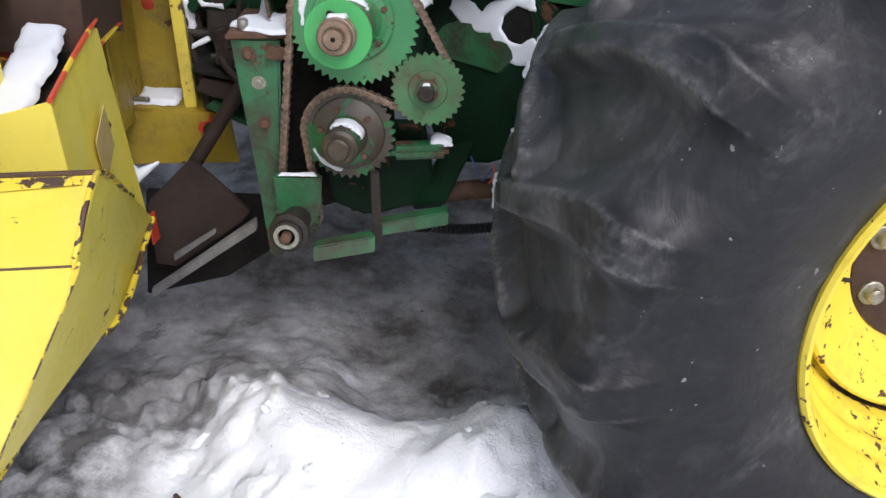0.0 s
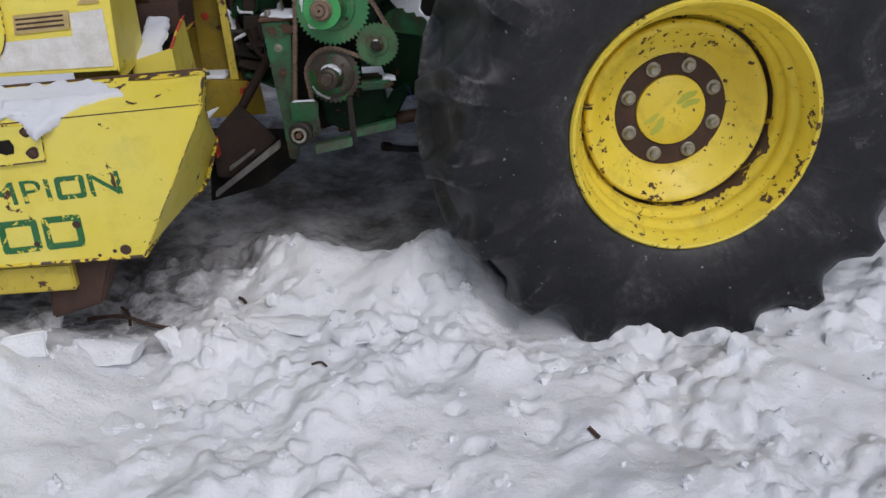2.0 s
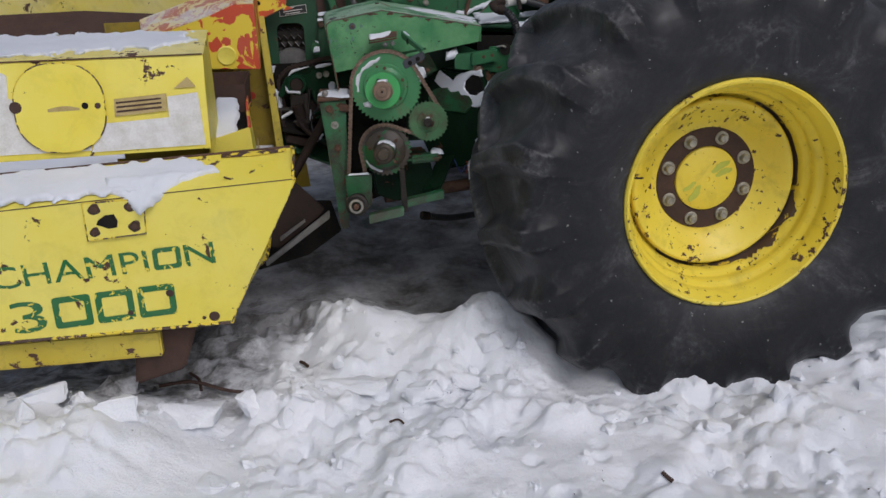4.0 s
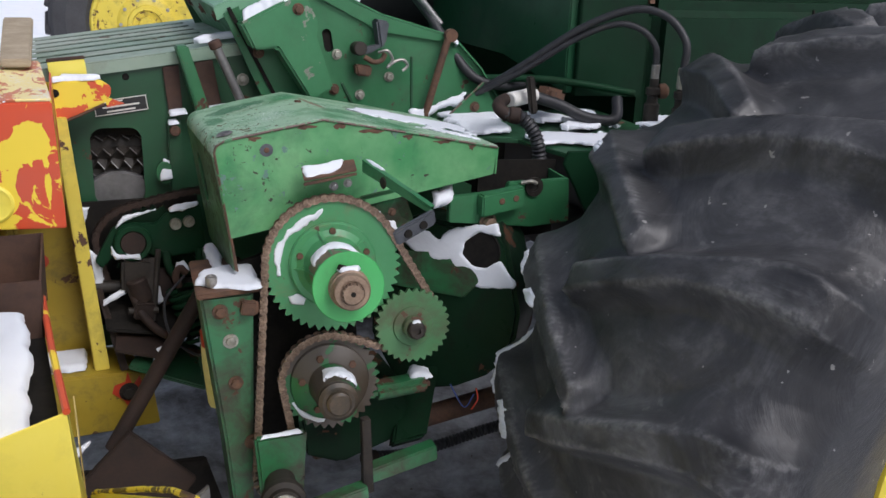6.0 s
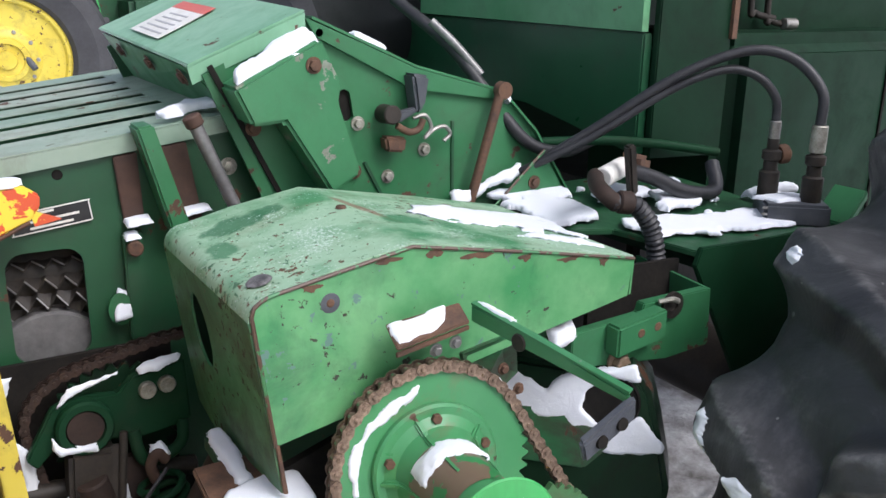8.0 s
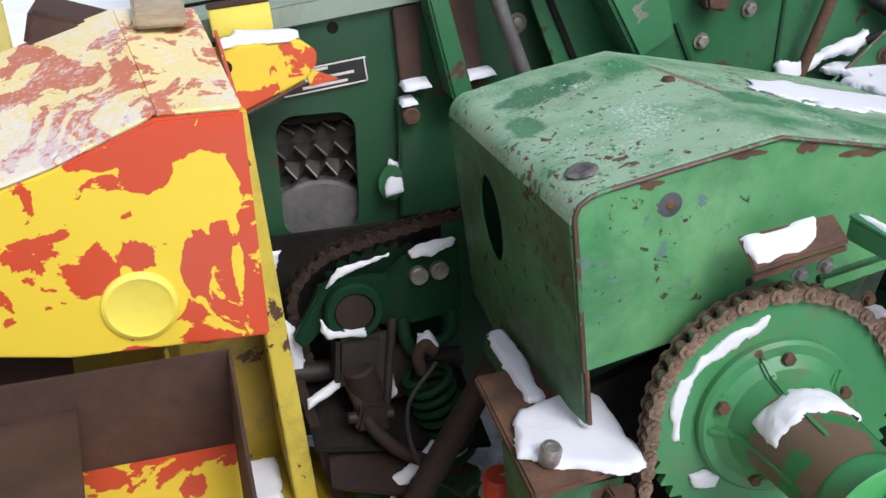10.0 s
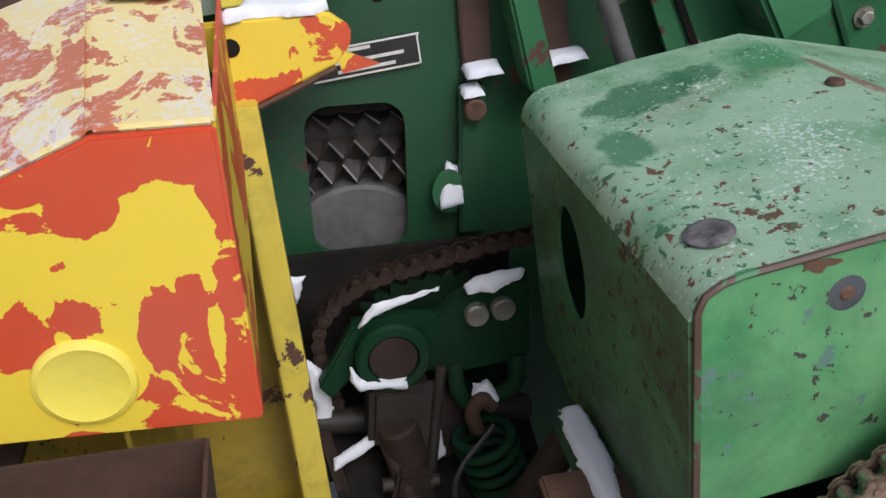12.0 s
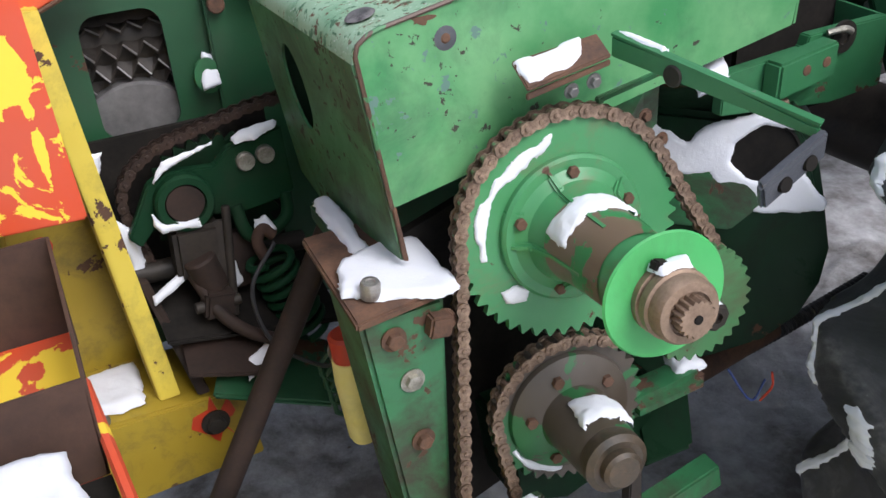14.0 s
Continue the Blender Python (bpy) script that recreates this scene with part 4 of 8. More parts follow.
def build_feeder():
    th = thing("feeder_housing", (-0.1, 3.0, 0.7), "dark green steel feeder housing with a slotted deck", "machine part")
    z0 = 0.78
    outer = [(-0.56, z0), (0.30, z0), (0.30, deck_z(-0.02)), (-0.02, deck_z(-0.02)), (-0.56, deck_z(-0.56))]
    window = rounded(-0.433, 1.180, -0.308, 1.382, 0.03)
    part("side_wall", plate(outer, [window], lambda x, z: (x, FEED_Y, z), (0, 0.008, 0)), GREEN_DARK, th, "dark green side wall with a rounded window")
    part("far_wall", plate(outer, [], lambda x, z: (x, 3.62, z), (0, 0.008, 0)), GREEN_DARK, th)
    part("floor_plate", slab([(-0.56, FEED_Y + 0.01, 0.80), (0.30, FEED_Y + 0.01, 0.80), (0.30, 3.45, 0.80), (-0.56, 3.45, 0.80)], (0, 0, 0.01)), BLACK_VOID, th)
    part("end_plate", slab([(0.29, FEED_Y + 0.01, 0.81), (0.29, 3.45, 0.81), (0.29, 3.45, 1.55), (0.29, FEED_Y + 0.01, 1.55)], (0.008, 0, 0)), GREEN_DARK, th)
    # deck: margins and slats with long slots between them
    y0, y1, x0, x1 = FEED_Y - 0.012, 3.65, -0.565, -0.005
    slots = [2.852 + 0.135 * k for k in range(6)]

    def strip(ya, yb, xa, xb, lift=0.0):
        return [(xa, ya, deck_z(xa) + lift), (xb, ya, deck_z(xb) + lift), (xb, yb, deck_z(xb) + lift), (xa, yb, deck_z(xa) + lift)]
    part("deck_margin", slab(strip(y0, slots[0] - 0.024, x0, x1), (0, 0, 0.0025)), GREEN_GREY, th, "weathered grey-green deck edge")
    part("deck_margin", slab(strip(slots[-1] + 0.024, y1, x0, x1), (0, 0, 0.0025)), GREEN_GREY, th)
    part("deck_end", slab(strip(slots[0] - 0.0235, slots[-1] + 0.0235, x1 - 0.082, x1), (0, 0, 0.0025)), GREEN_GREY, th)
    for a in slots[:-1]:
        part("slat", slab(strip(a + 0.024, a + 0.111, x0, x1 - 0.083), (0, 0, 0.0025)), GREEN_GREY, th)
    part("deck_lip", slab([(x0, y0, deck_z(x0) - 0.03), (x1, y0, deck_z(x1) - 0.03), (x1, y0, deck_z(x1) - 0.001), (x0, y0, deck_z(x0) - 0.001)], (0, 0.004, 0)), GREEN_GREY, th)
    # black sheet that gives the deck slots their darkness by colour
    part("deck_shade_sheet", slab([(-0.55, FEED_Y + 0.02, 1.42), (0.0, FEED_Y + 0.02, 1.42), (0.0, 3.61, 1.42), (-0.55, 3.61, 1.42)], (0, 0, 0.004)), BLACK_VOID, th)
    # feed roll behind the window
    c = V(-0.37, 2.842, 1.315)
    roll = part("feed_roll", rod(c - V(0.10, 0, 0), c + V(0.10, 0, 0), 0.085, 24), DARK_STEEL, th, "feed roll with saw-toothed steel bars")
    for k in range(17):
        ang = radians(360 * k / 17 + 8)
        out = V(0, math.cos(ang), math.sin(ang))
        tang = V(0, -math.sin(ang), math.cos(ang))
        # a blade with a saw-toothed edge, the teeth of each row set between those of the next
        zig = [c + V(-0.0984 + 0.0164 * i, 0, 0) + out * (0.108 if (i + k) % 2 else 0.092) + tang * (0.012 if (i + k) % 2 else -0.004) for i in range(13)]
        b = bmesh.new()
        for p, q in zip(zig, zig[1:]):
            foot = [V(r.x, c.y, c.z) + out * 0.07 - tang * 0.016 for r in (q, p)]
            slab([p, q, *foot], tang * 0.005, 0, b)
        bar = part("saw_tooth_bar", b, DARK_STEEL, roll)
        # only the leading flank of each tooth is worn bright
        b = bmesh.new()
        for i in range(12):
            if (i + k) % 2 == 0:
                tube([zig[i], zig[i].lerp(zig[i + 1], 0.5), zig[i + 1]], 0.0016, 5, b, 1)
        part("worn_edge", b, DISC_STEEL, bar)
    part("bearing_disc", lathe([(0, 0), (0.10, 0), (0.104, -0.006), (0.104, -0.05), (0, -0.05)], (-0.372, 2.742, 1.158), (0, -1, 0), 40), DISC_STEEL, th, "smooth grey steel disc behind the window")
    # type plate
    tilt = 7.0
    pl = part("type_plate", block((-0.352, FEED_Y - 0.004, 1.440), (0.128, 0.003, 0.038), (0, -tilt, 0), 0.001), BLACK_PRINT, th, "small black type plate with pale bars of lettering")
    for k, (w, o) in enumerate(((0.05, -0.02), (0.09, 0.0), (0.07, 0.0))):
        part("print_bar", block((-0.352 + o, FEED_Y - 0.0062, 1.451 - 0.011 * k), (w, 0.001, 0.004), (0, -tilt, 0)), WHITE_STICKER, pl)
    for s in (1, -1):
        part("plate_edge", block((-0.352, FEED_Y - 0.006, 1.440 + s * 0.018), (0.128, 0.002, 0.002), (0, -tilt, 0)), WHITE_STICKER, pl)
        part("plate_edge", block((-0.352 + s * 0.063, FEED_Y - 0.006, 1.440 + s * 0.0077), (0.002, 0.002, 0.036), (0, -tilt, 0)), WHITE_STICKER, pl)
    # bare rusty pads, rib, tube and hook strap on the wall
    part("rust_pad", prism([(-0.245, 1.536), (-0.205, 1.541), (-0.200, 1.41), (-0.235, 1.41)], FEED_Y - 0.012, FEED_Y - 0.001, 0.002), RUST_BROWN, th, "bare rusty bracket pad")
    part("rust_pad", prism([(-0.165, 1.547), (-0.118, 1.553), (-0.098, 1.42), (-0.140, 1.42)], FEED_Y - 0.012, FEED_Y - 0.001, 0.002), RUST_BROWN, th)
    part("rib", slab([(-0.215, 2.655, 1.592), (-0.185, 2.655, 1.595), (-0.130, 2.655, 1.40), (-0.165, 2.655, 1.40)], (0, 0.06, 0), 0.004), GREEN, th, "upright green stiffening rib")
    part("pivot_tube", rod((-0.119, 2.655, 1.60), (-0.045, 2.655, 1.42), 0.012, 14), DISC_STEEL, th, "bare steel tube")
    part("tube_collar", rod((-0.122, 2.655, 1.607), (-0.114, 2.655, 1.588), 0.0165, 14), RUST_BROWN, th)
    part("strap", block((-0.226, 2.706, 1.30), (0.034, 0.02, 0.20), (0, 0, 0), 0.003), GREEN_DARK, th)
    part("hook_plate", plate(arc(-0.257, 1.262, 0.022, 0.03), [arc(-0.257, 1.262, 0.009, 0.012)], lambda x, z: (x, 2.698, z), (0, 0.006, 0)), GREEN, th)
    part("wall_hole", lathe([(0, 0.001), (0.0075, 0.001), (0.009, 0)], (-0.335, FEED_Y - 0.001, 1.512), (0, -1, 0), 12), BLACK_VOID, th)
    part("pin", rod((-0.226, 2.694, 1.375), (-0.226, 2.68, 1.375), 0.014, 12), RUSTY, th)
    bolts_on(th, [(-0.040, FEED_Y - 0.001, 1.50)], (0, -1, 0), 0.011)
    snow_patch([(-0.02, 0), (0.10, -0.01), (0.12, 0.05), (0.04, 0.07), (0.0, 0.05)], (-0.120, 2.73, deck_z(-0.06) + 0.006), (1, 0, 0.13), (0, 1, 0), 0.03, 3, 0.055)
    for x, z, w in ((-0.237, 1.415, 0.045), (-0.135, 1.424, 0.05), (-0.241, 1.392, 0.028)):
        snow_patch([(0, 0), (w, 0), (w, 0.03), (0, 0.03)], (x, 2.682, z), (1, 0, 0.12), (0, 1, 0.2), 0.014, int(1000 * w), 0.005)
    snow_patch([(0, 0), (0.03, 0.0), (0.032, 0.05), (0.012, 0.06), (0, 0.02)], (-0.268, 2.690, 1.245), (1, 0, 0.05), (0, 0.5, 1), 0.008, 8, 0.006)
    return th


build_feeder()

# ---- cutter head housing: sloping guard over a side plate ----


def build_cutter_housing():
    th = thing("cutter_housing", (0.3, 3.0, 1.3), "green steel cutter head housing with a sloping guard on top", "machine part")
    out = [(0.045, 1.36), (-0.090, 1.672), (0.095, 1.766), (0.135, 1.755), (0.335, 1.672), (0.55, 1.615), (0.638, 1.53), (0.79, 1.31), (0.70, 1.30)]
    slot = arc(0.181, 1.622, 0.014, 0.014, 20, 160, 5) + arc(0.188, 1.588, 0.014, 0.014, 200, 340, 5)
    part("side_plate", plate(out, [slot], lambda x, z: (x, 2.68, z), (0, 0.008, 0)), GREEN, th, "green side plate with bolts and a slot")
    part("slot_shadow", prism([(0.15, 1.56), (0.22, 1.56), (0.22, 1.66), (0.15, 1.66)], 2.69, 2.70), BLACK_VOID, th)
    part("far_plate", plate(out, [], lambda x, z: (x, 3.455, z), (0, 0.008, 0)), GREEN_DARK, th)
    # skin that wraps over the top of the housing
    part("top_skin", sheet([(0.115, 1.772), (0.335, 1.678), (0.55, 1.620), (0.645, 1.528), (0.795, 1.31)], 2.668, 3.46, 0.005), GREEN, th, "curved green skin")
    # loose bolted guard plate with warning label
    part("guard_plate", slab([(-0.112, 2.690, 1.684), (0.095, 2.655, 1.778), (0.112, 3.42, 1.812), (-0.104, 3.46, 1.712)], (0, 0, 0.006), 0.002), GREEN_MINT, th, "faded light green sheet guard")
    part("guard_lip", slab([(-0.112, 2.690, 1.684), (0.095, 2.655, 1.778), (0.095, 2.655, 1.748), (-0.105, 2.690, 1.655)], (0, 0.004, 0)), GREEN_MINT, th)
    part("guard_front", slab([(-0.100, 2.715, 1.680), (-0.100, 3.44, 1.706), (-0.035, 3.44, 1.600), (-0.035, 2.715, 1.598)], (0.006, 0, 0), 0.001), GREEN_SCRAPED, th, "worn green front flange with bolt heads")
    for f in (0.12, 0.45, 0.8):
        p = V(-0.086, 2.715, 1.655).lerp(V(-0.086, 3.44, 1.68), f)
        part("bolt", hexbolt(p + V(-0.004, 0, 0), (-0.85, 0, -0.5), 0.012, 0.008), RUSTY, th)
    a, bq = V(-0.112, 2.690, 1.684), V(0.095, 2.655, 1.778)
    across, deep = (bq - a).normalized(), V(0.0, 0.77, 0.03).normalized()
    up = across.cross(deep).normalized()

    def on_guard(s, d, h=0.0075):
        return a + across * s + deep * d + up * h
    lab = part("warning_label", slab([on_guard(0.035, 0.30), on_guard(0.145, 0.33), on_guard(0.145, 0.56), on_guard(0.035, 0.53)], up * 0.0012), WHITE_STICKER, th, "white and red warning label")
    part("label_band", slab([on_guard(0.145, 0.33, 0.0078), on_guard(0.175, 0.335, 0.0078), on_guard(0.175, 0.565, 0.0078), on_guard(0.145, 0.56, 0.0078)], up * 0.0014), RED_STICKER, lab)
    for k in range(5):
        part("print_bar", slab([on_guard(0.048 + 0.018 * k, 0.33 + 0.01 * k, 0.0088), on_guard(0.053 + 0.018 * k, 0.33 + 0.01 * k, 0.0088), on_guard(0.053 + 0.018 * k, 0.50, 0.0088), on_guard(0.048 + 0.018 * k, 0.50, 0.0088)], up * 0.0008), PALE_PRINT, lab)
    # folded box cover on the side
    box_out = [(-0.062, 1.655), (-0.030, 1.588), (0.030, 1.592), (0.118, 1.452), (0.178, 1.488), (0.134, 1.622), (0.140, 1.655), (0.104, 1.730), (0.098, 1.735)]
    part("box_cover", prism(box_out, 2.60, 2.679, 0.006), GREEN_SCRAPED, th, "green folded box cover with worn paint")
    part("lip_flange", prism([(0.10, 1.770), (0.335, 1.672), (0.55, 1.614), (0.56, 1.596), (0.33, 1.630), (0.12, 1.735)], 2.668, 2.6795, 0.001), GREEN, th)
    # thin black strip drawn for the shadow line along the plate's edge
    part("shadow_strip", slab([(-0.082, 2.674, 1.685), (-0.073, 2.674, 1.690), (0.072, 2.674, 1.40), (0.062, 2.674, 1.40)], (0, 0.005, 0)), BLACK_VOID, th)
    bolts_on(th, [(0.275, 2.679, 1.458), (0.209, 2.679, 1.569), (0.36, 2.679, 1.506), (0.128, 2.679, 1.742), (0.05, 2.679, 1.43)], (0, -1, 0), 0.0095, 0.011)
    bolts_on(th, [(0.085, 2.60, 1.69), (-0.005, 2.672, 1.575), (0.20, 2.678, 1.475)], (0, -1, 0), 0.010, 0.010, RUSTY)
    part("seam_strip", prism([(0.425, 1.56), (0.431, 1.56), (0.434, 1.36), (0.428, 1.36)], 2.676, 2.681), GREEN_DARK, th)
    part("seam_strip", prism([(0.22, 1.49), (0.226, 1.492), (0.262, 1.425), (0.256, 1.422)], 2.675, 2.681), GREEN_DARK, th)
    part("lever", slab([(0.305, 2.63, 1.665), (0.345, 2.63, 1.66), (0.335, 2.63, 1.60), (0.318, 2.63, 1.585)], (0, 0.045, 0), 0.006), PLASTIC, th, "dark latch lever")
    part("lever_boss", rod((0.265, 2.68, 1.585), (0.262, 2.63, 1.588), 0.019, 16), DARK_STEEL, th)
    part("lever_arm", slab([(0.318, 2.638, 1.60), (0.338, 2.638, 1.598), (0.285, 2.638, 1.572), (0.250, 2.638, 1.570), (0.252, 2.638, 1.588), (0.285, 2.638, 1.594)], (0, 0.012, 0), 0.003), PLASTIC, th, "dark cranked arm")
    part("link_chain", tube([(0.275, 2.64, 1.565), (0.30, 2.635, 1.552), (0.325, 2.64, 1.556), (0.335, 2.64, 1.575)], 0.007, 10), RUSTY, th, "rusty link")
    part("catch", slab([(0.25, 2.64, 1.545), (0.30, 2.64, 1.54), (0.295, 2.64, 1.51), (0.255, 2.64, 1.515)], (0, 0.03, 0), 0.005), RUSTY, th, "rusty catch")
    part("clip", tube([(0.32, 2.655, 1.575), (0.345, 2.65, 1.58), (0.36, 2.65, 1.555), (0.345, 2.65, 1.535), (0.365, 2.65, 1.55), (0.39, 2.65, 1.555), (0.405, 2.65, 1.54), (0.39, 2.65, 1.525)], 0.0045, 8), STEEL, th, "bent spring clip")
    part("prop_rod", rod((0.529, 2.645, 1.632), (0.447, 2.645, 1.36), 0.0105, 12), RUSTY, th, "rusty prop rod")
    part("rod_eye", lathe([(0.0, 0), (0.018, 0), (0.018, 0.02), (0, 0.02)], (0.531, 2.655, 1.622), (0, -1, 0), 14), RUSTY, th)
    part("side_web", slab([(0.624, 2.615, 1.493), (0.485, 2.615, 1.372), (0.700, 2.615, 1.375)], (0, 0.006, 0), 0.002), GREEN, th, "green triangular web plate")
    part("web_edge", tube([(0.484, 2.613, 1.372), (0.624, 2.613, 1.494)], 0.003, 6, per=1), EDGE_GREEN, th)
    bolts_on(th, [(0.60, 2.614, 1.425)], (0, -1, 0), 0.010, 0.010, RUSTY)
    snow_patch([(0.0, 0.0), (0.09, 0.005), (0.19, 0.0), (0.185, 0.022), (0.06, 0.03), (0.0, 0.045)], (0.415, 2.640, 1.372), (0.93, 0, 0.36), (0, 0.5, 1), 0.02, 26, 0.012, label="strip of snow caught beside the green web plate")
    snow_patch([(0.0, 0.0), (0.055, 0.0), (0.105, 0.0), (0.17, 0.0), (0.175, 0.06), (0.10, 0.075), (0.06, 0.045), (0.0, 0.03)], (-0.050, 2.608, 1.660), (0.88, 0, 0.42), (0, 1, 0.12), 0.042, 21, 0.010, label="thick patch of snow on the box cover")
    snow_patch([(0, 0), (0.07, 0.0), (0.06, 0.03), (0, 0.03)], (0.21, 2.69, 1.737), (0.92, 0, -0.39), (0, 1, 0), 0.02, 23)
    snow_patch([(0, 0), (0.03, -0.01), (0.035, 0.03), (0, 0.03)], (0.535, 2.66, 1.617), (0.7, 0, -0.7), (0, 1, 0), 0.018, 25)
    return th


build_cutter_housing()

# ---- folded chain guard ----


def build_guard():
    th = thing("chain_guard", (0.1, 2.3, 1.2), "dented green sheet-metal chain guard with rust along its folds", "guard")
    yf, yb = 2.138, 2.53
    r = 0.032
    corner = [(-0.2145 + r * (1 - math.cos(radians(a))), 1.452 - r + r * math.sin(radians(a))) for a in (0, 18, 36, 54, 72, 90)]
    top = corner + [(-0.10, 1.4715), (0.02, 1.492), (0.23, 1.454), (0.438, 1.412)]
    part("top_sheet", sheet(top, yf, yb, 0.004), GREEN_TOP, th, "sun-bleached green top, worn to grey")
    # end wall with its oval hole, reaching lower than the face
    def wall(y, z):
        return (-0.2145 + (1.42 - z) * 0.139, y, z)
    hole = arc(2.395, 1.318, 0.040, 0.062, n=20)
    part("end_wall", plate([(yf, 1.168), (yf, 1.42), (yb, 1.42), (yb, 1.135), (2.45, 1.115)], [hole], wall, (0.004, 0, 0)), GREEN_WALL, th, "green end wall with an oval hole")
    face = [(-0.186, 1.241), (-0.2105, 1.428), (-0.207, 1.440), (-0.196, 1.448), (-0.183, 1.4525), (-0.10, 1.467), (0.02, 1.4875), (0.23, 1.449), (0.437, 1.408), (0.429, 1.345)]
    part("face", plate(face, [], lambda x, z: (x, yf - 0.002, z), (0, 0.005, 0)), GREEN_COVER, th, "bright green front face with paint chips")
    fold = [(x, yf - 0.003, z) for x, z in face[:-1]]
    part("fold_seam", tube(fold, 0.0028, 6, per=1), EDGE_GREEN, th, "rusted welded fold")
    # flakes of rust under the fold
    for x, w, h, seed in ((-0.13, 0.014, 0.006, 1), (-0.02, 0.020, 0.005, 2), (0.055, 0.012, 0.008, 3), (0.13, 0.026, 0.006, 4), (0.215, 0.012, 0.007, 5), (0.30, 0.022, 0.005, 6), (0.37, 0.009, 0.009, 7)):
        z = 1.448 + (x + 0.196) * 0.183 if x < 0.02 else 1.4875 - (x - 0.02) * 0.1906
        rim = [(x + w * math.cos(t) * (1 + 0.35 * math.sin(3 * t + seed)), yf - 0.0022, min(z - 0.003, z - 0.006 + h * math.sin(t) * (1 + 0.4 * math.sin(5 * t + 2 * seed)))) for t in [2 * math.pi * k / 16 for k in range(16)]]
        part("rust_flake", slab(rim, (0, -0.0006, 0)), RUSTY, th)
    part("tail_edge", slab([(-0.186, yf - 0.004, 1.243), (-0.181, yf - 0.004, 1.243), (-0.171, yf - 0.004, 1.166), (-0.178, yf - 0.004, 1.168)], (0, 0.006, 0), 0.001), RUSTY, th)
    part("inner_sheet", slab([(-0.17, yb - 0.01, 1.15), (0.43, yb - 0.01, 1.30), (0.43, yb - 0.01, 1.40), (0.02, yb - 0.01, 1.478), (-0.19, yb - 0.01, 1.44)], (0, 0.004, 0)), GREEN_DARK, th)
    part("end_cap", slab([(0.434, yf, 1.345), (0.434, yb, 1.345), (0.437, yb, 1.408), (0.437, yf, 1.408)], (0.004, 0, 0)), GREEN_COVER, th)
    part("rubber_plug", lathe([(0, 0.003), (0.010, 0.0035), (0.014, 0.003), (0.018, 0.0), (0.0, -0.004)], (-0.180, 2.188, 1.4560), (-0.25, 0, 0.97), 24), PLUG, th, "worn bolt cap in the top")
    part("chip_ring", lathe([(0, 0.0006), (0.013, 0.0005), (0.014, 0.0)], (-0.103, yf - 0.002, 1.428), (0, -1, 0), 18), PLASTIC, th)
    part("face_bolt", lathe([(0, 0.0018), (0.004, 0.0016), (0.006, 0.0)], (-0.103, yf - 0.0025, 1.428), (0, -1, 0), 14), RUSTY, th, "rusty rivet head")
    part("top_rivet", lathe([(0, 0.005), (0.007, 0.004), (0.009, 0.0)], (0.02, 2.36, 1.492), (0, 0, 1), 14), RUSTY, th)
    s = V(0.418, 0, -0.080).normalized()
    snow_patch([(0.06, -0.02), (0.16, -0.06), (0.30, -0.10), (0.37, -0.11), (0.37, 0.03), (0.30, 0.07), (0.16, 0.07), (0.10, 0.03)], (0.075, 2.37, 1.4845), s, (0, 1, 0), 0.003, 31, 0.05, 0.005, label="thin crust of snow on the bleached guard top")
    snow_patch([(0.0, 0.0), (0.10, -0.04), (0.15, -0.05), (0.15, 0.02), (0.06, 0.04)], (0.27, 2.22, 1.4475), s, (0, 1, 0), 0.003, 32, 0.03, 0.005, label="thin crust of snow on the bleached guard top")
    return th


build_guard()

# ---- chain drive ----
DRIVE_N = V(-0.135, -0.983, 0.113).normalized()
SPROCKET_A, SPROCKET_B, SPROCKET_C, SPROCKET_D = V(0.020, 2.075, 1.185), V(0.004, 2.05, 0.92), V(0.188, 2.02, 1.040), V(-0.122, 2.012, 0.714)
DRIVE_U = V(1, 0, 0) - DRIVE_N * DRIVE_N.x
DRIVE_U.normalize()
DRIVE_W = DRIVE_N.cross(DRIVE_U)
if DRIVE_W.z < 0:
    DRIVE_W = -DRIVE_W


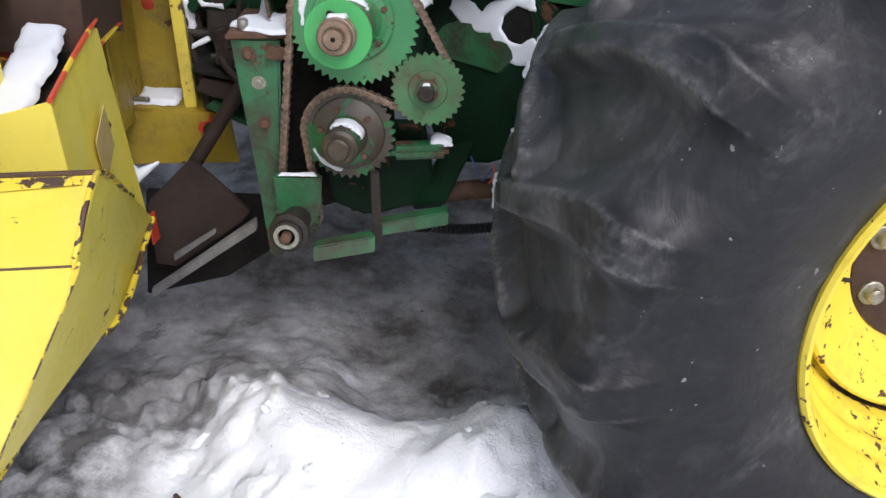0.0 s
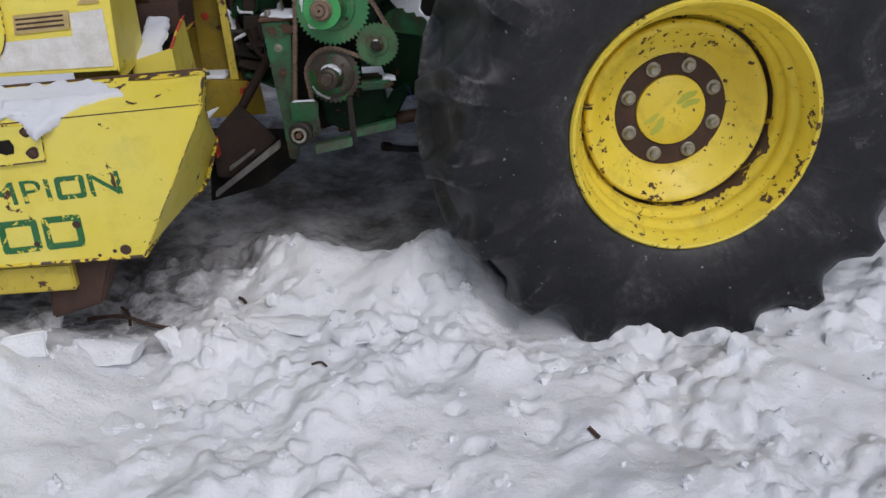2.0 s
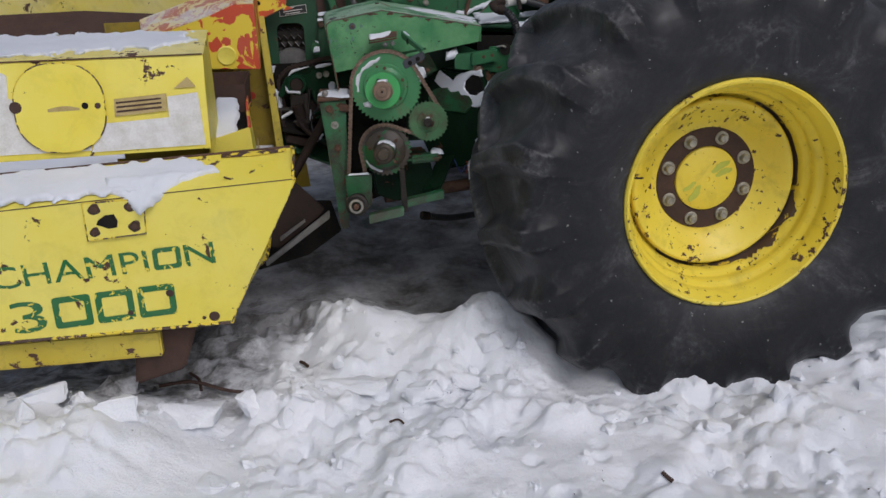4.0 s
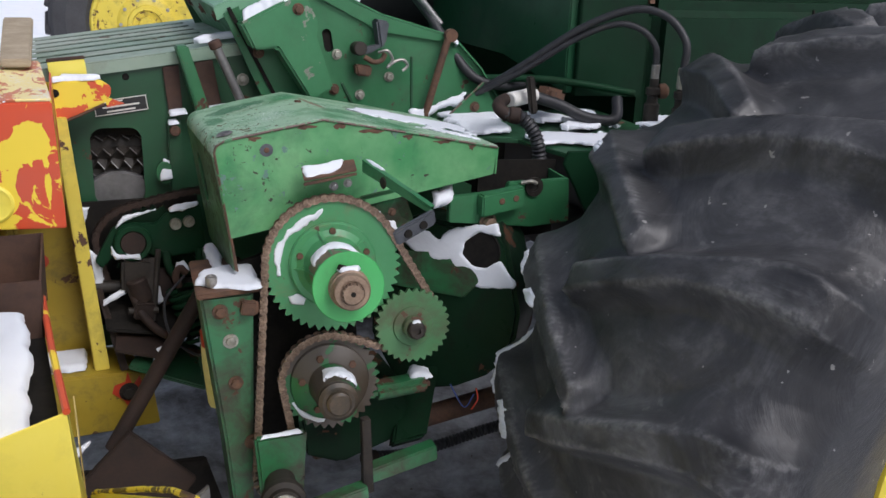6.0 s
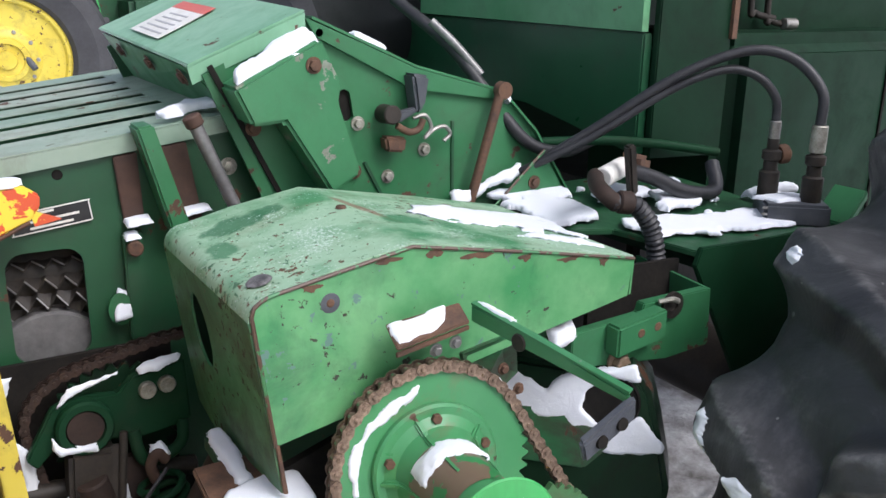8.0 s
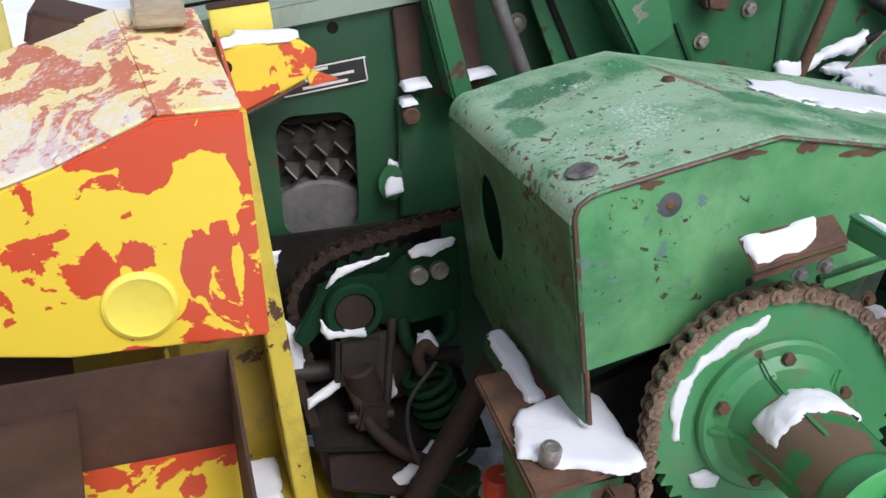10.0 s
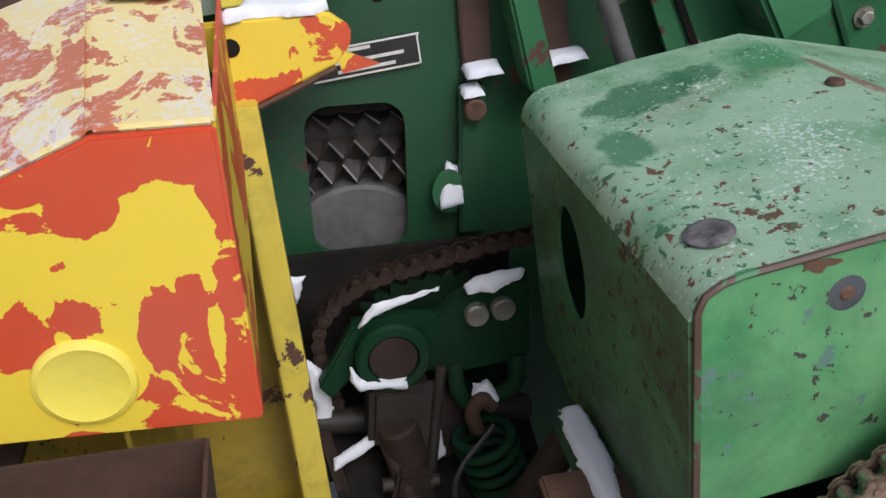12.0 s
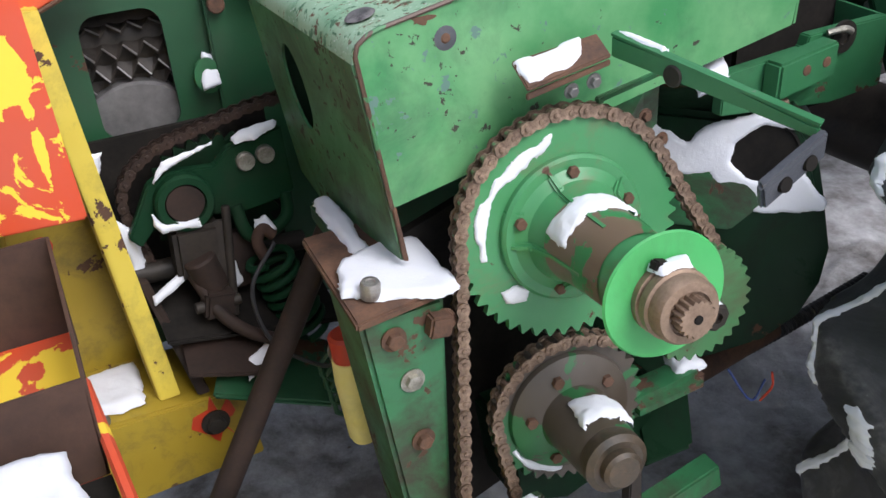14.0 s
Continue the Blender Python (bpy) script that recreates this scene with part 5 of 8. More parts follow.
def build_sprockets():
    n = DRIVE_N
    th = thing("drive_sprocket", SPROCKET_A, "large bright green sprocket on a long flanged hub", "sprocket", "sprockets of the chain drive")
    part("toothed_plate", gear(SPROCKET_A, n, 47, 0.1395, 0.1500, 0.011), GREEN_NEW, th, "green toothed plate")
    part("hub_plate", lathe([(0.094, 0.006), (0.094, 0.014), (0.090, 0.018), (0.055, 0.018)], SPROCKET_A, n, 48), GREEN_NEW, th)
    part("hub", lathe([(0.080, 0.0175), (0.066, 0.026), (0.0575, 0.045), (0.0530, 0.075), (0.0505, 0.11), (0.047, 0.18), (0.047, 0.216)], SPROCKET_A, n, 40), GREEN_NEW, th, "green cast hub, partly bare")
    part("hub_wear", lathe([(0.0572, 0.052), (0.0540, 0.075), (0.0514, 0.11), (0.0500, 0.14), (0.0491, 0.165)], SPROCKET_A, n, 40), HUB_MIX, th, "bare brown band on the hub")
    for k in range(5):
        a = radians(72 * k + 38)
        o = DRIVE_U * math.cos(a) + DRIVE_W * math.sin(a)
        side = n.cross(o).normalized()
        part("hub_rib", slab([SPROCKET_A + n * h + o * r - side * 0.005 for h, r in ((0.018, 0.050), (0.018, 0.088), (0.034, 0.066), (0.07, 0.056), (0.13, 0.0515), (0.13, 0.044))], side * 0.010, 0.003), GREEN_NEW, th)
    part("flange", lathe([(0.046, 0.2125), (0.069, 0.213), (0.071, 0.2155), (0.069, 0.218), (0.030, 0.218)], SPROCKET_A, n, 56), GREEN_BRIGHT, th, "freshly painted green flange")
    part("collar", lathe([(0.040, 0.218), (0.040, 0.226), (0.036, 0.228), (0.039, 0.231), (0.039, 0.241), (0.036, 0.243), (0.036, 0.256), (0.033, 0.261), (0.024, 0.262), (0.024, 0.258), (0.0, 0.258)], SPROCKET_A, n, 40), SHAFT_STEEL, th, "brown steel collar")
    b = gear(SPROCKET_A + n * 0.264, n, 18, 0.0175, 0.0205, 0.022)
    part("spline_end", b, SHAFT_STEEL, th, "splined shaft end")
    part("centre_mark", rod(SPROCKET_A + n * 0.274, SPROCKET_A + n * 0.2765, 0.005, 12), BLACK_VOID, th)
    part("key", block(SPROCKET_A + n * 0.226 + DRIVE_W * 0.041 - DRIVE_U * 0.012, (0.018, 0.012, 0.012), (0, 20, 5), 0.002), BLACK_VOID, th)
    for a in (20, 90, 160, 250, 320):
        p = SPROCKET_A + n * 0.018 + 0.076 * (DRIVE_U * math.cos(radians(a)) + DRIVE_W * math.sin(radians(a)))
        part("bolt", hexbolt(p, n, 0.0075, 0.009, 0), RUSTY, th)
    # driven sprocket below, caked with grease and rust
    th = thing("driven_sprocket", SPROCKET_B, "greasy rusted green sprocket with a domed hub", "sprocket", "sprockets of the chain drive")
    part("toothed_plate", gear(SPROCKET_B, n, 35, 0.1030, 0.1125, 0.011), GREASE_GREEN, th)
    part("hub_disc", lathe([(0.088, 0.007), (0.086, 0.014), (0.070, 0.024), (0.050, 0.030), (0.046, 0.05), (0.043, 0.11), (0.040, 0.118)], SPROCKET_B, n, 40), GREASE_GREEN, th, "brown greasy hub")
    part("shaft_nut", lathe([(0.040, 0.115), (0.042, 0.120), (0.042, 0.136), (0.034, 0.141), (0.026, 0.141), (0.026, 0.152), (0.021, 0.156), (0, 0.156)], SPROCKET_B, n, 30), GREASY, th, "greasy shaft nut")
    for a in (40, 110, 170, 240, 310):
        p = SPROCKET_B + n * 0.022 + 0.064 * (DRIVE_U * math.cos(radians(a)) + DRIVE_W * math.sin(radians(a)))
        part("bolt", hexbolt(p, n, 0.0085, 0.010, 0), RUSTY, th)
    # small tension sprocket
    th = thing("tension_sprocket", SPROCKET_C, "small light green tension sprocket", "sprocket", "sprockets of the chain drive")
    part("toothed_plate", gear(SPROCKET_C, n, 30, 0.0780, 0.0855, 0.011), GREEN_TEETH, th)
    part("boss", lathe([(0.046, 0.006), (0.044, 0.010), (0.027, 0.012), (0.026, 0.028), (0.022, 0.032), (0.0, 0.032)], SPROCKET_C, n, 30), GREEN_TEETH, th)
    part("shaft_nut", lathe([(0.0205, 0.03), (0.0205, 0.048), (0.016, 0.052), (0.008, 0.052), (0.008, 0.046), (0, 0.046)], SPROCKET_C, n, 8), DARK_STEEL, th, "dark hexagon nut")
    # idler at the foot
    th = thing("idler_sprocket", SPROCKET_D, "small dark idler sprocket with a pale bearing ring", "sprocket", "sprockets of the chain drive")
    part("toothed_plate", gear(SPROCKET_D, n, 16, 0.042, 0.055, 0.011), DARK_STEEL, th)
    part("hub", lathe([(0.034, 0.006), (0.034, 0.085), (0.047, 0.088), (0.048, 0.094), (0.047, 0.108), (0.036, 0.112), (0.034, 0.124), (0.024, 0.126)], SPROCKET_D, n, 28), DARK_STEEL, th)
    part("bearing_ring", lathe([(0.029, 0.1255), (0.030, 0.132), (0.021, 0.133), (0.019, 0.126)], SPROCKET_D, n, 30), BOLT_STEEL, th, "pale steel bearing ring")
    part("axle", lathe([(0.013, 0.124), (0.012, 0.140), (0.006, 0.142), (0, 0.142)], SPROCKET_D, n, 16), RUSTY, th)


build_sprockets()


def link_mesh(name, outer, mat, pitch=0.01905):
    """One chain link along x: two waisted plates and its pins or rollers."""
    b = bmesh.new()
    y = 0.0100 if outer else 0.0072
    shape = []
    for cx, a0 in ((pitch / 2, -100), (-pitch / 2, 80)):
        for k in range(5):
            a = radians(a0 + 50 * k)
            shape.append((cx + 0.0090 * math.cos(a), 0.0090 * math.sin(a)))
        shape.append((0.0, 0.0058 if cx > 0 else -0.0058))
    for s in (1, -1):
        f0 = [b.verts.new((x, s * y, z)) for x, z in shape]
        f1 = [b.verts.new((x, s * (y + 0.0024), z)) for x, z in shape]
        b.faces.new(f1)
        for i in range(len(f0)):
            j = (i + 1) % len(f0)
            b.faces.new((f0[i], f0[j], f1[j], f1[i]))
    for cx in (pitch / 2, -pitch / 2):
        if outer:
            for s in (1, -1):
                lathe([(0.0036, 0), (0.0036, 0.0022), (0, 0.003)], (cx, s * (y + 0.0024), 0), (0, s, 0), 6, b)
        else:
            lathe([(0.0060, 0), (0.0060, 0.014)], (cx, -0.007, 0), (0, 1, 0), 7, b)
    bmesh.ops.recalc_face_normals(b, faces=b.faces)
    me = bpy.data.meshes.new(name)
    b.to_mesh(me)
    b.free()
    me.materials.append(mat)
    return me


def build_chain(name, label, pts, centre, u, w, n, closed=True, mat=None):
    """Chain links set at their pitch along a line of (across, up) points in the drive's plane."""
    th = thing(name, centre, label, "chain")
    line = [Vector((p[0], p[1], 0)) for p in pts]
    if closed:
        line.append(line[0].copy())
    seg = [(b - a).length for a, b in zip(line, line[1:])]
    total = sum(seg)
    count = int(round(total / 0.01905 / 2)) * 2
    step = total / count
    def at(s):
        s = s % total if closed else min(max(s, 0), total)
        for a, b, L in zip(line, line[1:], seg):
            if s <= L:
                return a.lerp(b, s / L if L else 0)
            s -= L
        return line[-1].copy()
    meshes = [link_mesh("link", True, mat or CHAIN_STEEL), link_mesh("link", False, mat or CHAIN_STEEL)]
    for k in range(count):
        p, q = at((k - 0.5) * step), at((k + 0.5) * step)
        c, d = (p + q) / 2, (q - p)
        if d.length < 1e-6:
            continue
        d.normalize()
        x = u * d.x + w * d.y
        y = n
        z = x.cross(y)
        m = Matrix((x, y, z)).transposed().to_4x4()
        m.translation = Vector(centre) + u * c.x + w * c.y
        ob = new("link", meshes[k % 2])
        adopt(ob, th)
        ob.matrix_basis = m
    return th


def in_drive(p):
    d = Vector(p) - SPROCKET_A
    return d.dot(DRIVE_U), d.dot(DRIVE_W)


def chain_line():
    a, b, c, d = (in_drive(p) for p in (SPROCKET_A, SPROCKET_B, SPROCKET_C, SPROCKET_D))
    ra, rb, rc, rd = 0.1445, 0.1065, 0.0690, 0.0495
    pts = arc(*a, ra, ra, 182, 31, 26)
    pts += arc(*c, rc, rc, 31, -111, 12)
    pts += arc(*b, rb, rb, 69, 176, 14)
    pts += arc(*d, rd, rd, 8, -176, 14)
    return pts


build_chain("drive_chain", "rusty roller chain round the green sprockets", chain_line(), SPROCKET_A, DRIVE_U, DRIVE_W, DRIVE_N)

# ---- drive frame: post, gear case, brackets ----


def build_drive_housing():
    th = thing("chain_drive_housing", (0.1, 2.2, 0.6), "green welded frame carrying the chain drive, oily and snow-flecked", "machine part")
    part("post", prism([(-0.262, 1.135), (-0.150, 1.135), (-0.168, 0.56), (-0.205, 0.56), (-0.225, 0.80)], 2.085, 2.19, 0.006), GREEN_SOILED, th, "tapered green post with bolts")
    part("post_cap", slab([(-0.270, 2.07, 1.134), (-0.135, 2.085, 1.134), (-0.140, 2.30, 1.134), (-0.255, 2.30, 1.134)], (0, 0, 0.012), 0.003), RUSTY, th, "rusty cap plate")
    part("cap_arm", slab([(-0.214, 2.19, 1.112), (-0.182, 2.19, 1.112), (-0.182, 2.38, 1.125), (-0.214, 2.38, 1.125)], (0, 0, 0.03), 0.005), GREEN_DARK, th)
    part("cap_pin", lathe([(0.0125, 0), (0.0125, 0.018), (0.0105, 0.0215), (0.006, 0.0215), (0.005, 0.0195), (0, 0.0195)], (-0.234, 2.112, 1.150), (0.05, -0.10, 1), 18), STEEL, th, "worn steel bolt head")
    part("cap_block", block((-0.165, 2.075, 1.105), (0.03, 0.02, 0.03), (0, 12, 0), 0.003), RUSTY, th)
    bolts_on(th, [(-0.203, 2.084, 1.030)], (0, -1, 0), 0.011, 0.010, BOLT_STEEL)
    bolts_on(th, [(-0.222, 2.084, 1.100), (-0.196, 2.084, 0.93)], (0, -1, 0), 0.011, 0.011, RUSTY)
    bolts_on(th, [(-0.155, 2.086, 1.10), (-0.165, 2.084, 0.78)], (0, -1, 0), 0.012, 0.012, RUSTY)
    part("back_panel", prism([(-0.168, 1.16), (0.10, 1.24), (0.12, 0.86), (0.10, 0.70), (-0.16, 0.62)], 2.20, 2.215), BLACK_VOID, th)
    # gear case: a rounded dark plate with a sloping shoulder
    edge = V(0.6919, -0.7220, 0.0)
    face_n = V(-0.7202, -0.6902, 0.0700).normalized()
    rise = V(0.0506, 0.0484, 0.9975)
    origin = V(0.458, 2.064, 1.086)

    def on_case(u, v, h=0.0):
        return origin + edge * u + rise * v + face_n * h
    outline = [(0.003, 0.02), (0.024, -0.07), (0.019, -0.13), (-0.004, -0.19), (-0.05, -0.243), (-0.13, -0.29), (-0.22, -0.315), (-0.30, -0.30), (-0.37, -0.2), (-0.38, 0.0), (-0.33, 0.10), (-0.26, 0.135), (-0.16, 0.13), (-0.06, 0.15), (-0.02, 0.10)]
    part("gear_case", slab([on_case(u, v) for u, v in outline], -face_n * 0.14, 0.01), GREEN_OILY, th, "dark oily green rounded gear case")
    part("case_lobe", slab([on_case(u, v, 0.006) for u, v in arc(-0.205, -0.005, 0.125, 0.060, 0, 180, 16)] + [on_case(-0.32, -0.05, 0.006), on_case(-0.12, -0.05, 0.006)], -face_n * 0.012, 0.003), GREEN_SOILED, th, "cleaner green lobe of the case")
    part("case_port", lathe([(0, 0.001), (0.047, 0.001), (0.050, 0.004), (0.053, 0.0), (0.053, -0.004)], on_case(-0.087, 0.075), face_n, 28), BLACK_VOID, th, "black round port")
    part("case_back", prism([(0.05, 1.21), (0.30, 1.34), (0.50, 1.25), (0.49, 0.95), (0.20, 0.9)], 2.40, 2.41), GREEN_DARK, th)
    part("upper_web", slab([(0.10, 2.13, 1.315), (0.20, 2.13, 1.33), (0.26, 2.20, 1.22), (0.14, 2.16, 1.18)], (0, 0.01, 0), 0.002), GREEN_SOILED, th, "green web behind the sprocket")
    bolts_on(th, [(0.175, 2.128, 1.275), (0.205, 2.128, 1.235)], (0, -1, 0), 0.0065, 0.008, RUSTY)
    case_snow = [(-0.293, 0.075), (-0.268, 0.115), (-0.235, 0.092), (-0.19, 0.075), (-0.162, 0.108), (-0.10, 0.128), (-0.055, 0.136), (-0.045, 0.120), (-0.092, 0.126), (-0.135, 0.092), (-0.140, 0.055), (-0.110, 0.028), (-0.062, 0.026), (-0.034, 0.048), (0.000, 0.004), (-0.076, -0.012), (-0.120, 0.000), (-0.160, 0.042), (-0.205, 0.045), (-0.25, 0.055)]
    snow_patch(case_snow, on_case(0, 0, 0.001), edge, rise, 0.010, 44, 0.007, 0.004, grow=0.009, label="smooth drift of snow clinging to the gear case")
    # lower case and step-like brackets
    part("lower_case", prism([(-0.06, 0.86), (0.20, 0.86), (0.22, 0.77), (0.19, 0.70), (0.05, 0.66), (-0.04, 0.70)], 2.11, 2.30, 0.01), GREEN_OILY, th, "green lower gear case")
    part("pad", block((0.175, 2.06, 0.872), (0.14, 0.06, 0.035), (0, -2, 0), 0.012), GREEN_SOILED, th, "rounded green casting")
    part("foot_bar", slab([(-0.085, 1.94, 0.626), (0.065, 1.94, 0.653), (0.065, 1.955, 0.688), (-0.085, 1.955, 0.660)], (0, 0.035, 0.002), 0.003), GREEN_SOILED, th, "green foot bar")
    part("foot_bar", slab([(0.075, 1.98, 0.675), (0.245, 1.98, 0.705), (0.245, 1.99, 0.738), (0.075, 1.99, 0.705)], (0, 0.035, 0.002), 0.003), GREEN_SOILED, th)
    part("hanger", slab([(0.060, 1.97, 0.66), (0.085, 1.97, 0.66), (0.075, 1.97, 0.85), (0.055, 1.97, 0.85)], (0, 0.02, 0), 0.002), DARK_STEEL, th)
    part("idler_arm", slab([(-0.175, 2.0, 0.83), (-0.06, 2.0, 0.83), (-0.07, 2.0, 0.68), (-0.165, 2.0, 0.68)], (0, 0.02, 0), 0.006), GREEN_SOILED, th, "green idler arm")
    part("rear_tube", rod((0.0, 2.2, 0.66), (0.62, 2.25, 0.70), 0.028, 14), RUSTY, th, "rusty cross tube")
    part("chute", slab([(0.16, 2.06, 0.72), (0.24, 2.04, 0.74), (0.34, 2.2, 0.86), (0.24, 2.22, 0.80)], (0.0, 0.03, -0.03), 0.006), GREEN_OILY, th)
    # long bracket, block and angle iron in front of the guard
    part("bracket_bar", prism([(0.325, 1.293), (0.475, 1.300), (0.48, 1.318), (0.638, 1.318), (0.648, 1.208), (0.545, 1.203), (0.325, 1.232)], 2.145, 2.165, 0.002), GREEN, th, "long green bracket")
    part("bracket_end", slab([(0.638, 2.147, 1.317), (0.638, 2.33, 1.33), (0.646, 2.33, 1.21), (0.646, 2.147, 1.21)], (0.006, 0, 0)), GREEN, th)
    blk = part("bracket_block", prism([(0.395, 1.300), (0.505, 1.314), (0.505, 1.262), (0.395, 1.246)], 2.112, 2.145, 0.004), GREEN, th, "green block with two rusty holes")
    for x in (0.445, 0.482):
        part("rusty_hole", lathe([(0, 0.0015), (0.007, 0.0012), (0.008, 0)], (x, 2.112, 1.283 + (x - 0.445) * 0.13), (0, -1, 0), 12), RUSTY, blk)
    part("nut", hexbolt((0.425, 2.144, 1.226), (0, -1, 0), 0.015, 0.02), SHAFT_STEEL, th)
    part("cotter", tube([(0.508, 2.14, 1.318), (0.53, 2.13, 1.322), (0.545, 2.13, 1.316)], 0.005, 8), BOLT_STEEL, th)
    part("bracket_eye", lathe([(0.0, 0), (0.024, 0), (0.024, 0.006), (0.011, 0.006), (0.011, 0.002), (0, 0.002)], (0.545, 2.145, 1.305), (0, -1, 0), 20), DARK_STEEL, th)
    ang = part("angle_iron", slab([(-0.042, 2.066, 1.372), (0.074, 2.072, 1.386), (0.078, 2.106, 1.402), (-0.038, 2.106, 1.392)], (0, 0, 0.005), 0.0015), RUSTY, th, "short rusty angle iron")
    part("angle_leg", slab([(-0.042, 2.066, 1.370), (0.074, 2.072, 1.384), (0.074, 2.072, 1.378), (-0.042, 2.066, 1.363)], (0, 0.005, 0), 0.001), RUSTY, ang)
    bolts_on(th, [(0.025, 2.080, 1.356), (0.056, 2.080, 1.361)], (0, -1, -0.1), 0.0065, 0.008, DISC_STEEL)
    # arm that reaches out over the sprocket to a drilled plastic block
    part("arm", slab([(0.094, 2.100, 1.402), (0.120, 1.968, 1.386), (0.146, 1.836, 1.362), (0.146, 1.836, 1.350), (0.120, 1.968, 1.364), (0.094, 2.100, 1.377)], (0.005, 0, 0), 0.002), GREEN_SCRAPED, th, "green flat bar reaching over the sprocket")
    part("arm_flange", slab([(0.094, 2.100, 1.402), (0.146, 1.836, 1.364), (0.156, 1.840, 1.365), (0.104, 2.100, 1.404)], (0, 0, 0.003)), GREEN_SCRAPED, th)
    part("arm_hole", lathe([(0, 0.002), (0.011, 0.002), (0.013, 0)], (0.111, 2.01, 1.374), (-1, -0.2, 0), 14), DARK_STEEL, th)
    wear = part("wear_block", slab([(0.150, 1.826, 1.360), (0.158, 1.832, 1.330), (0.078, 1.830, 1.292), (0.066, 1.824, 1.322)], (0.004, 0.014, 0.004), 0.004), PLASTIC, th, "grey drilled wear block")
    for f in (0.3, 0.68):
        p = V(0.154, 1.826, 1.345).lerp(V(0.072, 1.824, 1.307), f)
        part("drilled_hole", lathe([(0, 0.001), (0.008, 0.001), (0.009, -0.004)], p, (0, -1, 0.1), 12), BLACK_VOID, wear)
    # snow that has settled on it
    snow_patch([(0.008, 0.085), (0.030, 0.140), (0.060, 0.165), (0.105, 0.175), (0.136, 0.150), (0.136, 0.085), (0.132, 0.036), (0.108, 0.028), (0.085, 0.034), (0.062, 0.044), (0.035, 0.062)], (-0.27, 2.045, 1.148), (1, 0, 0), (0, 1, 0.03), 0.014, 41, 0.014, grow=0.004, label="sheet of snow on the post's cap")
    snow_patch([(0.006, 0.0), (0.036, 0.0), (0.035, 0.16), (0.008, 0.16)], (-0.219, 2.22, 1.144), (1, 0, 0), (0, 1, 0.07), 0.015, 42, 0.01)
    snow_patch([(0.0, 0.006), (0.060, 0.008), (0.076, 0.016), (0.090, 0.040), (0.0, 0.040)], (-0.036, 2.066, 1.378), (1, 0.03, 0.11), (0, 1, 0.48), 0.008, 43, 0.005, grow=0.001, label="strip of snow along the angle iron")
    snow_patch([(0, 0), (0.05, -0.01), (0.06, 0.03), (0.02, 0.05)], (0.195, 2.05, 0.889), (1, 0, 0), (0, 1, 0.1), 0.028, 45)
    snow_patch([(0, 0), (0.055, 0.006), (0.060, 0.045), (0.005, 0.040)], (0.285, 2.150, 1.268), (1, 0, 0.2), (0, 0.55, 0.85), 0.03, 46, 0.010)
    snow_patch([(0.0, 0.0), (0.030, 0.012), (0.060, 0.006), (0.085, 0.040), (0.062, 0.070), (0.034, 0.060), (0.012, 0.085), (-0.004, 0.050)], (0.122, 2.122, 1.205), (1, 0.35, -0.55), (0.30, 0.35, 1), 0.016, 47, 0.010, label="snow clinging to the web behind the chain")
    snow_patch([(0.0, 0.0), (0.011, 0.0), (0.012, 0.060), (0.001, 0.075)], (0.112, 2.030, 1.395), (1, 0, 0), (-0.19, 0.96, 0.13), 0.010, 48, 0.004, 0.003, label="bits of snow along the flat bar")
    return th


build_drive_housing()


def snow_round(centre, axis, up, radius, h0, h1, a0, a1, thick, seed, label):
    """Snow lying over the top of a round shaft: a curved sheet between two angles from straight up."""
    n, up = Vector(axis).normalized(), Vector(up)
    side = n.cross(up).normalized()
    hs, an = np.linspace(h0, h1, 26), np.linspace(a0, a1, 40)
    gh, ga = np.meshgrid(hs, an, indexing="ij")
    fh, fa = (gh - h0) / (h1 - h0), (ga - a0) / (a1 - a0)
    edge = np.minimum(np.minimum(fh, 1 - fh), np.minimum(fa, 1 - fa) * 1.6) * 2 - 0.55 * fbm(gh * 60, ga * 0.06, 3, seed) + 0.12
    lift = thick * (1 - np.exp(-np.clip(edge, 0, None) * 5)) * (0.7 + 0.6 * fbm(gh * 90, ga * 0.10, 2, seed + 4)) - np.where(edge > 0, 0, 0.004)
    keep = edge > -0.06
    index, verts, faces = -np.ones(gh.shape, int), [], []
    for i, j in zip(*np.nonzero(keep)):
        a = radians(float(ga[i, j]))
        index[i, j] = len(verts)
        verts.append(tuple(Vector(centre) + n * float(gh[i, j]) + (up * math.cos(a) + side * math.sin(a)) * (radius + float(lift[i, j]))))
    for i in range(25):
        for j in range(39):
            c = [int(index[i, j]), int(index[i + 1, j]), int(index[i + 1, j + 1]), int(index[i, j + 1])]
            if min(c) >= 0:
                faces.append(c)
    me = bpy.data.meshes.new("snow_patch")
    me.from_pydata(verts, [], faces)
    me.polygons.foreach_set("use_smooth", [True] * len(me.polygons))
    me.materials.append(SNOW)
    tagged(new("snow_patch", me), label, "snow")


